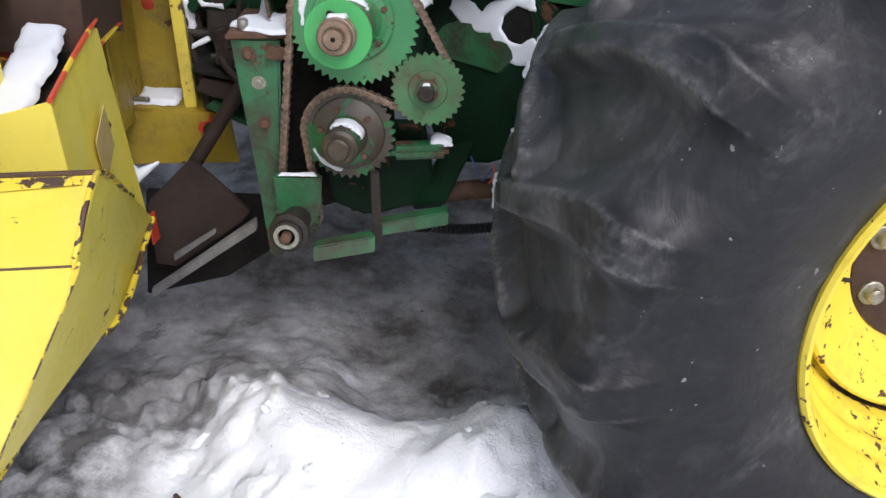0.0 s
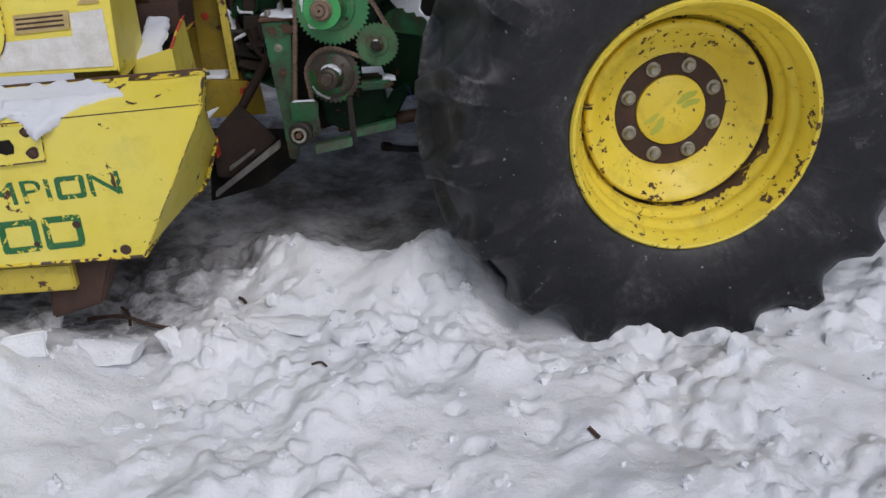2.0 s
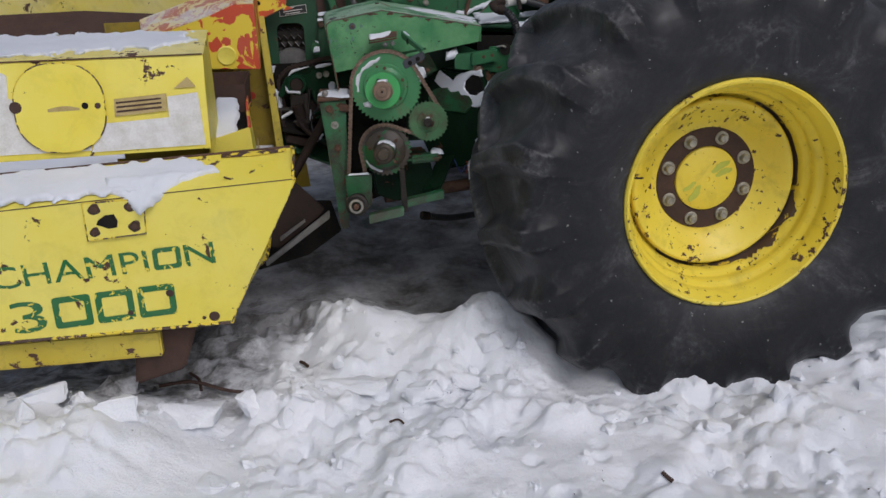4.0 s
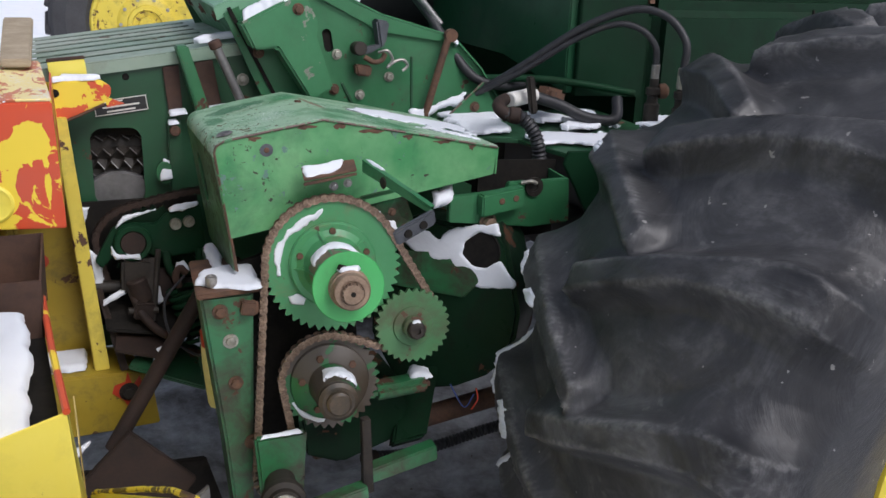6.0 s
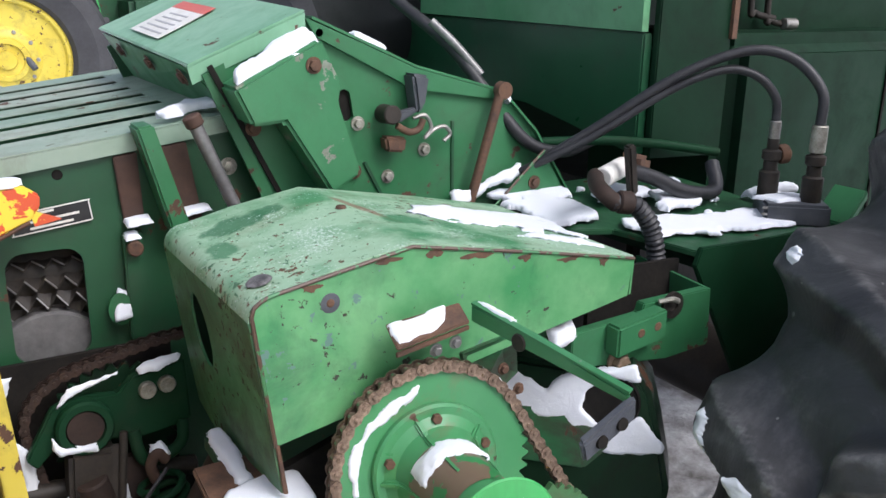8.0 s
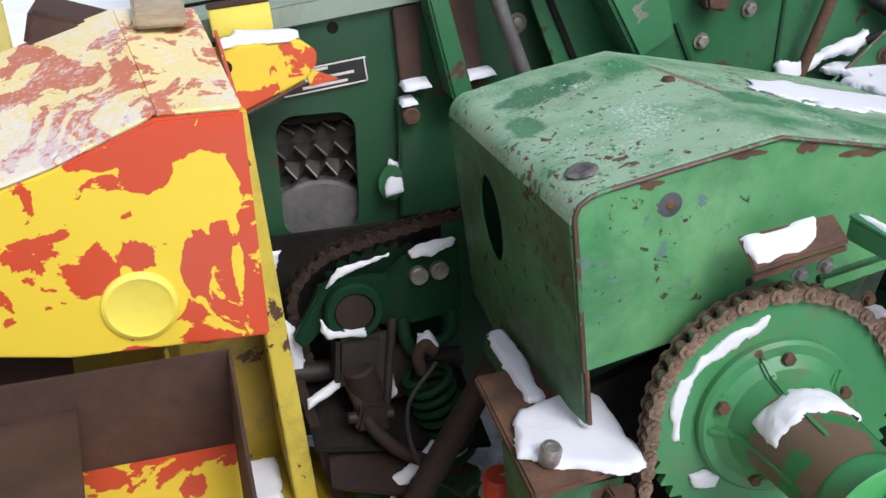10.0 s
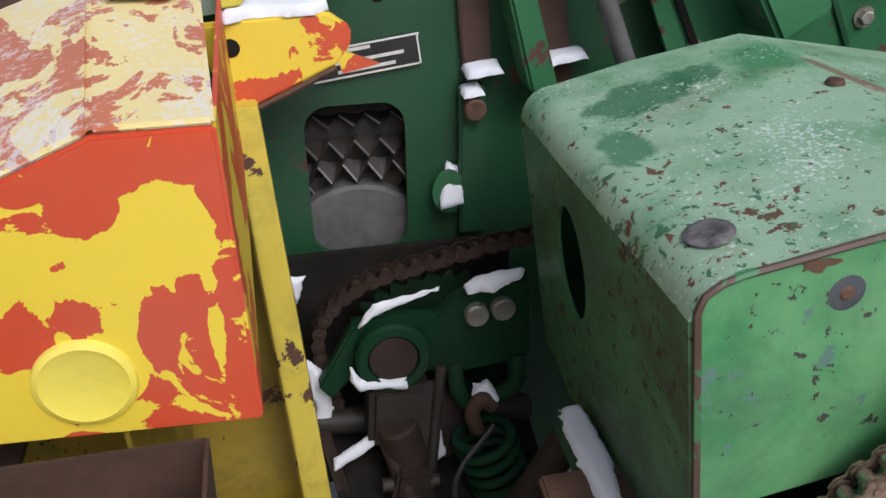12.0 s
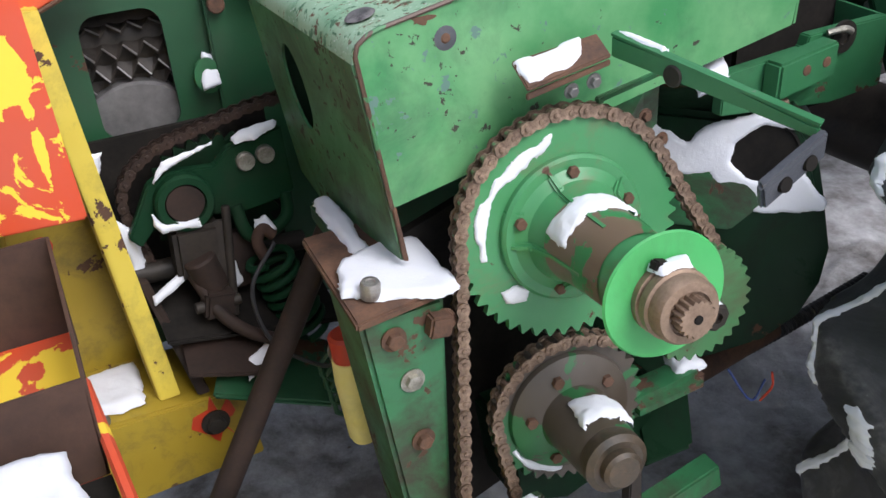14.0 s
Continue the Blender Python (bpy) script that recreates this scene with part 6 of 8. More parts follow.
def sprocket_snow():
    n, u, w = DRIVE_N, DRIVE_U, DRIVE_W
    up = V(0, -0.75, 0.66)
    snow_patch(arc(0, 0, 0.123, 0.123, 98, 190, 14) + arc(0, 0, 0.112, 0.112, 190, 142, 7) + arc(0, 0, 0.103, 0.103, 132, 104, 6), SPROCKET_A + n * 0.006, u, w, 0.006, 51, 0.010, 0.003, "crescent of snow on the green sprocket")
    snow_round(SPROCKET_A, n, w, 0.0530, 0.045, 0.098, -62, 78, 0.007, 52, "cap of snow over the sprocket hub")
    snow_patch([(-0.012, -0.01), (0.014, -0.012), (0.02, 0.006), (0.0, 0.014), (-0.016, 0.008)], SPROCKET_A + n * 0.008 - u * 0.082 - w * 0.072, u, w, 0.010, 57, 0.008, 0.003, "crumbs of snow on the green sprocket")
    snow_patch(arc(0, 0, 0.099, 0.099, 205, 262, 10) + arc(0, 0, 0.088, 0.088, 262, 205, 10), SPROCKET_B + n * 0.006, u, w, 0.006, 58, 0.006, 0.003, "curved rib of snow on the greasy sprocket")
    snow_patch([(-0.02, 0.0), (0.025, 0.0), (0.02, 0.02), (-0.02, 0.02)], SPROCKET_A + n * 0.220 + w * 0.038, u, n, 0.012, 53, 0.006, 0.004, "bit of snow on the shaft collar")
    snow_round(SPROCKET_B, n, w, 0.0450, 0.045, 0.108, -80, 40, 0.008, 54, "cap of snow over the greasy hub")
    snow_patch([(-0.01, 0.0), (0.01, 0.0), (0.01, 0.016), (-0.01, 0.016)], SPROCKET_C + n * 0.035 + w * 0.02, u, n, 0.007, 55, 0.004, 0.004, "bit of snow on the nut")
    snow_patch([(-0.045, 0.0), (0.045, 0.0), (0.04, 0.014), (-0.04, 0.014)], V(-0.118, 1.998, 0.832), (1, 0, 0), (0, 1, 0), 0.010, 56, 0.006, label="snow on the idler arm")


sprocket_snow()

# ---- tensioner and linkage beside the guard ----


def build_tensioner():
    th = thing("feed_tensioner", (-0.3, 2.6, 0.9), "green tensioner bracket with spring and pivot, shade in its paint", "machine part")
    y = 2.575
    out = [(-0.450, 1.075), (-0.405, 1.155), (-0.375, 1.170), (-0.300, 1.160), (-0.275, 1.185), (-0.185, 1.200), (-0.180, 1.085), (-0.195, 1.078), (-0.29, 1.068), (-0.325, 1.085), (-0.40, 1.09), (-0.435, 1.055)]
    # bracket, boss, hook and spring have the recess's shadow in their green
    part("bracket_plate", prism(out, y - 0.004, y + 0.014, 0.003), GREEN_DIMMED, th, "green bracket plate")
    part("pivot_boss", lathe([(0.046, -0.01), (0.046, 0.025), (0.042, 0.03), (0.032, 0.03), (0.031, 0.018), (0, 0.018)], (-0.358, y, 1.118), (0, -1, 0.1), 28), GREEN_DIMMED, th)
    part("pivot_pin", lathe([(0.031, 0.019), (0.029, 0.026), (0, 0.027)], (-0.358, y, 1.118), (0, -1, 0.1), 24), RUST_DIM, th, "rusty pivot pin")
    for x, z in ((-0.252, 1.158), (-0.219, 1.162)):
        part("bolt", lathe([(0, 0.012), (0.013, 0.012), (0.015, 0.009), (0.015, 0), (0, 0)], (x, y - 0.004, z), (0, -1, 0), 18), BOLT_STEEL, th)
    part("hook", tube([(-0.280, y, 1.085), (-0.275, y - 0.01, 1.045), (-0.26, y - 0.01, 1.025), (-0.225, y - 0.01, 1.03), (-0.200, y - 0.01, 1.05), (-0.195, y, 1.085)], 0.011, 10), GREEN_DIMMED, th, "bent green hook")
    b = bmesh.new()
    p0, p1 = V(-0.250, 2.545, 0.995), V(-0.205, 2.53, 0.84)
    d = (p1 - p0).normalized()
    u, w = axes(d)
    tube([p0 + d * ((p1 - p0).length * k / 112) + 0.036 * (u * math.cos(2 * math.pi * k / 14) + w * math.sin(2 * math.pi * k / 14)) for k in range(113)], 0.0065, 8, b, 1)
    part("spring", b, GREEN_DIMMED, th, "stout green coil spring")
    part("spring_eye", tube([(-0.255, 2.545, 0.995), (-0.262, 2.545, 1.025), (-0.25, 2.545, 1.045), (-0.235, 2.545, 1.03)], 0.010, 8), RUST_BROWN, th)
    part("lever_block", block((-0.355, 2.57, 1.035), (0.075, 0.06, 0.09), (0, 4, 0), 0.008), DARK_STEEL, th)
    part("lever_stub", rod((-0.36, 2.54, 1.03), (-0.345, 2.54, 0.97), 0.026, 14), RUST_DIM, th)
    part("rod", rod((-0.300, 2.55, 1.10), (-0.325, 2.52, 0.92), 0.007, 8), DARK_STEEL, th)
    # base and back plates are black to paint the dark of the recess
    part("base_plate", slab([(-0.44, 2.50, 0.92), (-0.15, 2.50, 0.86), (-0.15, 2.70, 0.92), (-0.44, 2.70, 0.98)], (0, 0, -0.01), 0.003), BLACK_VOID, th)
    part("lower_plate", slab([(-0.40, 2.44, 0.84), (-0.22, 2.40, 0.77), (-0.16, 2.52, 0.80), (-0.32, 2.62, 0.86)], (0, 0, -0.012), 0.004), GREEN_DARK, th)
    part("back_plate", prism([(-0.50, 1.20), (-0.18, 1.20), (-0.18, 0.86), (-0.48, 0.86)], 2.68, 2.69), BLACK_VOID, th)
    part("cross_shaft", rod((-0.46, 2.605, 0.995), (-0.17, 2.600, 0.975), 0.018, 14), DARK_STEEL, th, "oily cross shaft")
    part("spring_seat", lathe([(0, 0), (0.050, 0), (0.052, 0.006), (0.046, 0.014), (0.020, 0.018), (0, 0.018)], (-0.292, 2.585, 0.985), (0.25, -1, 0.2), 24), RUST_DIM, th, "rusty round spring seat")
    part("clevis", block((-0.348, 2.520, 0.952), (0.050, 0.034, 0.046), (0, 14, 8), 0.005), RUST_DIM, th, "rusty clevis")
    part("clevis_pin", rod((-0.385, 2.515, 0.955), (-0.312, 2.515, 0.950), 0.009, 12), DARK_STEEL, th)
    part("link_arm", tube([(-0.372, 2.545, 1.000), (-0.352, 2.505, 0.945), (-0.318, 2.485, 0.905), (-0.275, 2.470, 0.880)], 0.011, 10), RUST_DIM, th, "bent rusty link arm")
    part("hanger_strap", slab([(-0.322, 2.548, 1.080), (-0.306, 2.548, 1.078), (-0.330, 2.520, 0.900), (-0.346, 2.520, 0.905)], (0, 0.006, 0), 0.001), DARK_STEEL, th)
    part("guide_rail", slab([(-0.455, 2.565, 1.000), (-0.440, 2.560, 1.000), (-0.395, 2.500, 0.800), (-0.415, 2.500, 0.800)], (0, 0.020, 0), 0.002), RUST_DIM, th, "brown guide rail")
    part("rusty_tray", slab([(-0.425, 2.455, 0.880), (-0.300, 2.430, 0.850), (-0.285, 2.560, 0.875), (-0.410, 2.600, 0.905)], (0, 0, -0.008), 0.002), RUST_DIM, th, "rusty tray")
    part("grease_line", tube([(-0.245, 2.500, 1.040), (-0.300, 2.470, 0.985), (-0.290, 2.440, 0.900), (-0.235, 2.380, 0.870), (-0.225, 2.300, 0.930)], 0.0035, 8), HOSE, th, "thin black grease line")
    part("tie_wire", tube([(-0.195, 2.290, 0.985), (-0.235, 2.310, 0.955), (-0.225, 2.330, 0.900), (-0.190, 2.310, 0.870)], 0.0022, 6), STEEL, th)
    part("spring_lower", tube([V(-0.215, 2.40, 0.86) + 0.02 * V(math.cos(k * 0.9), 0.0, math.sin(k * 0.9)) + V(0.02 * k / 30, 0, -0.12 * k / 30) for k in range(31)], 0.005, 6, per=1), GREEN_DARK, th)
    # snow caught on the ledges and in the corners of the recess
    shelf = "grey snow caught in the dark recess"
    snow_patch([(-0.396, 1.158), (-0.378, 1.172), (-0.340, 1.184), (-0.298, 1.196), (-0.296, 1.202), (-0.340, 1.196), (-0.375, 1.186)], (0, 2.568, 0), (1, 0, 0), (0, 0, 1), 0.012, 61, 0.005, 0.003, label=shelf)
    snow_patch([(0.0, 0.0), (0.075, 0.012), (0.085, 0.030), (0.0, 0.022)], (-0.270, 2.552, 1.192), (1, 0, 0.12), (0, 1, 0.25), 0.016, 62, 0.010, 0.003, label=shelf)
    snow_patch([(-0.409, 1.118), (-0.398, 1.098), (-0.343, 1.092), (-0.343, 1.080), (-0.402, 1.084), (-0.414, 1.098)], (0, 2.545, 0), (1, 0, 0), (0, 0, 1), 0.012, 63, 0.005, 0.003, label=shelf)
    snow_patch([(0, 0), (0.030, 0), (0.022, 0.026), (0.006, 0.026)], (-0.262, 2.546, 1.040), (1, 0, 0), (0, 0.7, 0.7), 0.016, 64, 0.008, 0.003, label=shelf)
    snow_patch([(-0.342, 1.037), (-0.313, 1.048), (-0.294, 0.956), (-0.330, 0.962), (-0.369, 0.973), (-0.345, 1.000)], (0, 2.552, 0), (1, 0, 0), (0, 0, 1), 0.012, 65, 0.012, 0.003, label=shelf)
    snow_patch([(-0.468, 1.105), (-0.452, 1.098), (-0.429, 1.064), (-0.436, 1.030), (-0.425, 0.989), (-0.453, 1.002), (-0.462, 1.050)], (0, 2.600, 0), (1, 0, 0), (0, 0, 1), 0.012, 66, 0.012, 0.003, label=shelf)
    snow_patch([(-0.480, 1.205), (-0.452, 1.200), (-0.464, 1.160)], (0, 2.630, 0), (1, 0, 0), (0, 0, 1), 0.010, 68, 0.006, 0.003, label=shelf)
    snow_patch([(0.0, 0.0), (0.060, 0.022), (0.058, 0.034), (0.0, 0.014)], (-0.440, 2.540, 0.968), (1, 0, 0.15), (0, 0.6, 0.8), 0.010, 69, 0.005, 0.003, label=shelf)
    snow_patch([(0, 0), (0.080, 0.03), (0.090, 0.065), (0.015, 0.030)], (-0.340, 2.44, 0.842), (0.9, 0, 0.25), (0, 1, 0.5), 0.010, 67, 0.010, 0.003, label=shelf)
    # push rod that runs down to the header
    pr = solo("push_rod", rod((-0.172, 2.42, 1.09), (-0.455, 2.36, 0.66), 0.020, 14), RUST_DIM, "brown rusted push rod slanting down to the header", "rod")
    # amber bottle of grease on the linkage
    jar = thing("grease_cup", (-0.205, 2.30, 0.77), "yellowed grease cup with a red cap", "cup")
    part("cup_body", lathe([(0, 0), (0.020, 0), (0.024, 0.01), (0.028, 0.12), (0.026, 0.16), (0.018, 0.165)], (-0.205, 2.30, 0.77), (-0.05, 0, 1), 20), YELLOW_PALE, jar)
    part("cup_cap", lathe([(0.024, 0.16), (0.025, 0.20), (0.020, 0.205), (0, 0.205)], (-0.205, 2.30, 0.77), (-0.05, 0, 1), 20), RED_PAINT, jar, "red cap")
    return th


build_tensioner()


def feed_chain():
    u, w, n = V(1, 0, 0), V(0, 0, 1), V(0, -1, 0)
    c = V(-0.30, 2.615, 1.11)
    pts = [(-0.125, -0.10)] + arc(-0.02, 0.0, 0.125, 0.095, 195, 100, 10) + [(0.08, 0.118), (0.20, 0.128)]
    build_chain("feed_chain", "dark rusty roller chain of the feed rolls", pts, c, u, w, n, closed=False, mat=CHAIN_DARK)
    solo("feed_sprocket", gear((-0.30, 2.615, 1.09), n, 28, 0.098, 0.112, 0.012), GREEN_OILY, "dark green sprocket behind the tensioner", "sprocket")


feed_chain()

# ---- body of the harvester behind the wheel ----


def build_body():
    th = thing("harvester_body", (2.0, 3.5, 0.6), "dark green body of the forage harvester", "machine")
    part("front_skirt", slab([(0.90, 2.622, 1.735), (0.90, 3.75, 1.745), (0.90, 3.75, 1.545), (0.90, 3.05, 1.530), (0.90, 2.622, 1.455)], (0.03, 0, 0), 0.004), GREEN_BODY, th, "dark green skirt of the front body panel")
    window = [(3.14, 1.86), (3.14, 1.805), (3.28, 1.805), (3.28, 1.86)]
    part("front_panel", plate([(2.622, 1.738), (3.60, 1.748), (3.60, 2.7), (2.622, 2.7)], [[(3.05, 1.80), (3.20, 1.80), (3.20, 1.99), (3.05, 1.99)]], lambda y, z: (0.892, y, z), (0.02, 0, 0)), GREEN_LIGHT, th, "pale green body panel with a slot")
    part("slot_back", slab([(0.916, 3.0, 1.76), (0.916, 3.25, 1.76), (0.916, 3.25, 2.02), (0.916, 3.0, 2.02)], (0.004, 0, 0)), BLACK_VOID, th)
    part("handle", slab([(0.889, 3.10, 1.82), (0.889, 3.15, 1.82), (0.889, 3.15, 2.0), (0.889, 3.10, 2.0)], (0.004, 0, 0), 0.001), GREEN_GREY, th)
    # side panel, recess back and tank carry the cab's shade in their paint
    part("side_panel", slab([(0.925, 2.60, 1.45), (1.165, 2.60, 1.44), (1.165, 2.60, 2.7), (0.925, 2.60, 2.7)], (0, 0.02, 0), 0.003), GREEN_SHADED, th)
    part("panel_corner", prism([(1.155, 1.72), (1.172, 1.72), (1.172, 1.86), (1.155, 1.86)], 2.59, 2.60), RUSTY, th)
    part("recess_back", slab([(1.165, 2.80, 1.72), (3.2, 2.80, 1.72), (3.2, 2.80, 3.0), (1.165, 2.80, 3.0)], (0, 0.02, 0)), GREEN_SHADED, th, "deep dark green recess")
    # plain black side, for the darkness inside the recess
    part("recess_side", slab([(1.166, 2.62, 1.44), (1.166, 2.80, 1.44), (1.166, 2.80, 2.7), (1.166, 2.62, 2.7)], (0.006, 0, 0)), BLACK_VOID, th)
    part("tank", block((2.0, 2.86, 1.42), (1.66, 0.55, 0.62), (0, 0, 0), 0.05, segments=3), GREEN_SHADED, th, "dark green rounded side tank")
    part("tank_seam", block((1.80, 2.583, 1.43), (0.008, 0.006, 0.56)), BLACK_VOID, th)
    part("latch", lathe([(0, 0.03), (0.016, 0.03), (0.026, 0.0)], (2.02, 2.585, 1.545), (0, -1, 0), 14), RUSTY, th)
    # out-of-sight overhang, added to keep sky light off the body
    part("unseen_cab_floor", slab([(0.80, 2.35, 2.66), (3.2, 2.35, 2.66), (3.2, 4.2, 2.66), (0.80, 4.2, 2.66)], (0, 0, 0.10), 0.01), GREEN_DARK, th, "unseen overhanging cab floor, added to shade the body")
    for k, (x, z) in enumerate(((1.43, 1.76), (1.50, 1.74))):
        part("pipe", tube([(x, 2.77, 2.3), (x, 2.77, z + 0.06), (x + 0.02, 2.77, z + 0.015), (x + 0.10, 2.77, z)], 0.009, 8), DARK_STEEL, th)
    part("pipe_union", rod((1.56, 2.76, 1.745), (1.61, 2.76, 1.745), 0.016, 8), STEEL, th)
    part("far_side", slab([(0.92, 3.76, 1.2), (3.2, 3.76, 1.2), (3.2, 3.76, 2.7), (0.92, 3.76, 2.7)], (0, 0.03, 0)), GREEN_DARK, th)
    part("undercarriage", block((2.2, 3.35, 1.0), (1.9, 0.8, 0.5), (0, 0, 0), 0.03), DARK_STEEL, th, "black oily undercarriage")
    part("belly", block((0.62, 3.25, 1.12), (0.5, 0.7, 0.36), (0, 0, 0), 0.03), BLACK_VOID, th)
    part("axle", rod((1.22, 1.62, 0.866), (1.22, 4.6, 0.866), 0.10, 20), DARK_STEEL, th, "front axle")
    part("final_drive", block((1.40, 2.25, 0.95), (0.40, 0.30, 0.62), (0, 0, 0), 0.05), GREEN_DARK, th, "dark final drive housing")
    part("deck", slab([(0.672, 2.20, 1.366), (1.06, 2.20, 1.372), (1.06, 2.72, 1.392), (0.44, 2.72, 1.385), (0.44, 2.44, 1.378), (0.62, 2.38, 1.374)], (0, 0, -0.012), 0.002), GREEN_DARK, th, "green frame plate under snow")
    part("deck_face", slab([(0.672, 2.198, 1.374), (1.05, 2.198, 1.360), (1.05, 2.198, 1.05), (0.83, 2.198, 1.05), (0.66, 2.198, 1.34)], (0, 0.012, 0), 0.002), GREEN_DIMMED, th, "dark green frame face")
    # black slab standing for the dark gap beside the frame face
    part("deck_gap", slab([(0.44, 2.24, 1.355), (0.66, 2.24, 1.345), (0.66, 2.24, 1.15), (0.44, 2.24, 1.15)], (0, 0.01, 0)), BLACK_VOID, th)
    part("black_drum", lathe([(0, 0), (0.12, 0), (0.158, 0.04), (0.165, 0.10), (0.165, 0.50), (0.15, 0.55), (0.11, 0.575), (0, 0.575)], (0.42, 3.66, 1.69), (0.93, 0.36, 0.0), 32), HOSE, th, "black rounded drum behind the cutter housing")
    part("drum_stand", block((0.68, 3.78, 1.36), (0.3, 0.2, 0.36), (0, 0, 20), 0.02), DARK_STEEL, th)
    return th


build_body()

# ---- hydraulics ----


def build_hydraulics():
    th = thing("hydraulic_block", (1.03, 2.28, 1.37), "grey hydraulic valve block with two hose couplings", "valve")
    part("valve_body", block((1.012, 2.268, 1.392), (0.130, 0.12, 0.046), (0, 0, -40), 0.006), PLASTIC, th, "finned grey valve body")
    for k in range(3):
        part("fin", block((0.968, 2.232, 1.380 + 0.013 * k), (0.118, 0.008, 0.005), (0, 0, -40), 0.001), STEEL, th)
    for x, y in ((0.999, 2.321), (1.027, 2.236)):
        part("coupling", lathe([(0.019, 0), (0.021, 0.005), (0.021, 0.060), (0.015, 0.064), (0.015, 0.085), (0.020, 0.087), (0.020, 0.104), (0.012, 0.108), (0.012, 0.13), (0, 0.13)], (x, y, 1.405), (0, 0, 1), 20), DARK_STEEL, th, "dark quick coupling")
    part("coupling_cap", lathe([(0, 0), (0.019, 0.0), (0.021, 0.006), (0.021, 0.018), (0.012, 0.026), (0, 0.026)], (1.015, 2.318, 1.500), (1, -0.3, 0.1), 18), RUSTY, th, "rusty round cap")
    part("ferrule", rod((0.999, 2.321, 1.520), (0.999, 2.321, 1.572), 0.0115, 14), STEEL, th, "steel hose ferrule")
    part("ferrule", rod((1.027, 2.236, 1.516), (1.027, 2.236, 1.572), 0.0160, 14), BOLT_STEEL, th, "bright steel hose ferrule")
    solo("hydraulic_hose", tube([(0.999, 2.321, 1.572), (0.994, 2.326, 1.620), (0.962, 2.352, 1.662), (0.905, 2.395, 1.672), (0.82, 2.46, 1.625), (0.70, 2.55, 1.525), (0.58, 2.64, 1.445)], 0.0090, 12), HOSE, "black hydraulic hose arching over the deck", "hose", "hydraulic hoses")
    solo("hydraulic_hose", tube([(1.027, 2.236, 1.572), (1.030, 2.246, 1.640), (1.000, 2.300, 1.700), (0.935, 2.365, 1.712), (0.83, 2.45, 1.655), (0.71, 2.55, 1.545), (0.61, 2.63, 1.46)], 0.0105, 12), HOSE, "black hydraulic hose arching over the deck", "hose", "hydraulic hoses")
    solo("hydraulic_hose", tube([(0.44, 2.95, 1.80), (0.50, 2.80, 1.70), (0.56, 2.70, 1.575), (0.62, 2.66, 1.50), (0.72, 2.66, 1.475), (0.85, 2.72, 1.48)], 0.014, 10), HOSE, "black hydraulic hose running down behind the housing", "hose", "hydraulic hoses")
    solo("steel_pipe", tube([(0.46, 2.82, 1.755), (0.50, 2.78, 1.705), (0.54, 2.74, 1.645)], 0.010, 10), DISC_STEEL, "bare steel pipe end above the housing", "pipe")
    ch = thing("corrugated_hose", (0.6, 2.28, 1.3), "black corrugated hose dropping from the deck", "hose")
    part("hose_body", tube([(0.535, 2.30, 1.455), (0.575, 2.285, 1.45), (0.61, 2.275, 1.41), (0.628, 2.27, 1.35), (0.628, 2.27, 1.28), (0.618, 2.28, 1.20)], 0.017, 12, ribs=(0.011, 0.0022)), HOSE, ch)
    part("hose_cuff", rod((0.545, 2.296, 1.456), (0.572, 2.286, 1.452), 0.0215, 14), RUST_DIM, ch, "rusty cuff")
    el = thing("pipe_elbow", (0.53, 2.32, 1.45), "rusty pipe elbow wrapped in white tape", "pipe")
    part("elbow_body", tube([(0.60, 2.42, 1.475), (0.55, 2.36, 1.475), (0.525, 2.31, 1.47), (0.545, 2.295, 1.45)], 0.0165, 12), RUST_DIM, el)
    part("tape_wrap", rod((0.60, 2.40, 1.475), (0.70, 2.45, 1.48), 0.0205, 14), WHITE_STICKER, el, "white tape with worn print")
    part("clamp", block((0.655, 2.38, 1.49), (0.02, 0.02, 0.10), (0, -10, 0), 0.004), DARK_STEEL, el)
    solo("dark_hose", tube([(0.70, 2.45, 1.475), (0.78, 2.44, 1.45), (0.86, 2.42, 1.415), (0.95, 2.42, 1.41), (0.98, 2.46, 1.46)], 0.016, 10), HOSE, "thick black hose lying on the snowy deck", "hose")
    solo("rusty_cover", block((0.78, 2.50, 1.465), (0.10, 0.05, 0.05), (0, 12, 30), 0.01), RUSTY, "brown rusty fitting on the deck", "fitting")
    solo("cross_pipe", tube([(0.62, 2.70, 1.495), (0.80, 2.62, 1.50), (0.95, 2.58, 1.485), (1.10, 2.55, 1.46)], 0.011, 10), GREEN_DIMMED, "dark green pipe across the deck", "pipe")
    ch = thing("corrugated_hose", (0.6, 2.4, 0.48), "black corrugated hose running under the drive to the axle", "hose")
    part("hose_body", tube([(0.20, 2.36, 0.50), (0.32, 2.39, 0.470), (0.45, 2.40, 0.475), (0.60, 2.40, 0.497), (0.81, 2.40, 0.513), (1.10, 2.40, 0.56)], 0.016, 12, ribs=(0.012, 0.0025)), HOSE, ch)
    part("hose_clamp", rod((0.185, 2.355, 0.505), (0.225, 2.367, 0.494), 0.021, 14), RUST_DIM, ch, "rusty clamp")
    solo("guard_tab", slab([(1.08, 2.18, 1.37), (1.17, 2.20, 1.43), (1.17, 2.28, 1.43), (1.08, 2.26, 1.37)], (0.004, 0, -0.02), 0.003), GREEN, "bent green tab beside the valve block", "bracket")
    # snow over the deck
    z = 1.38
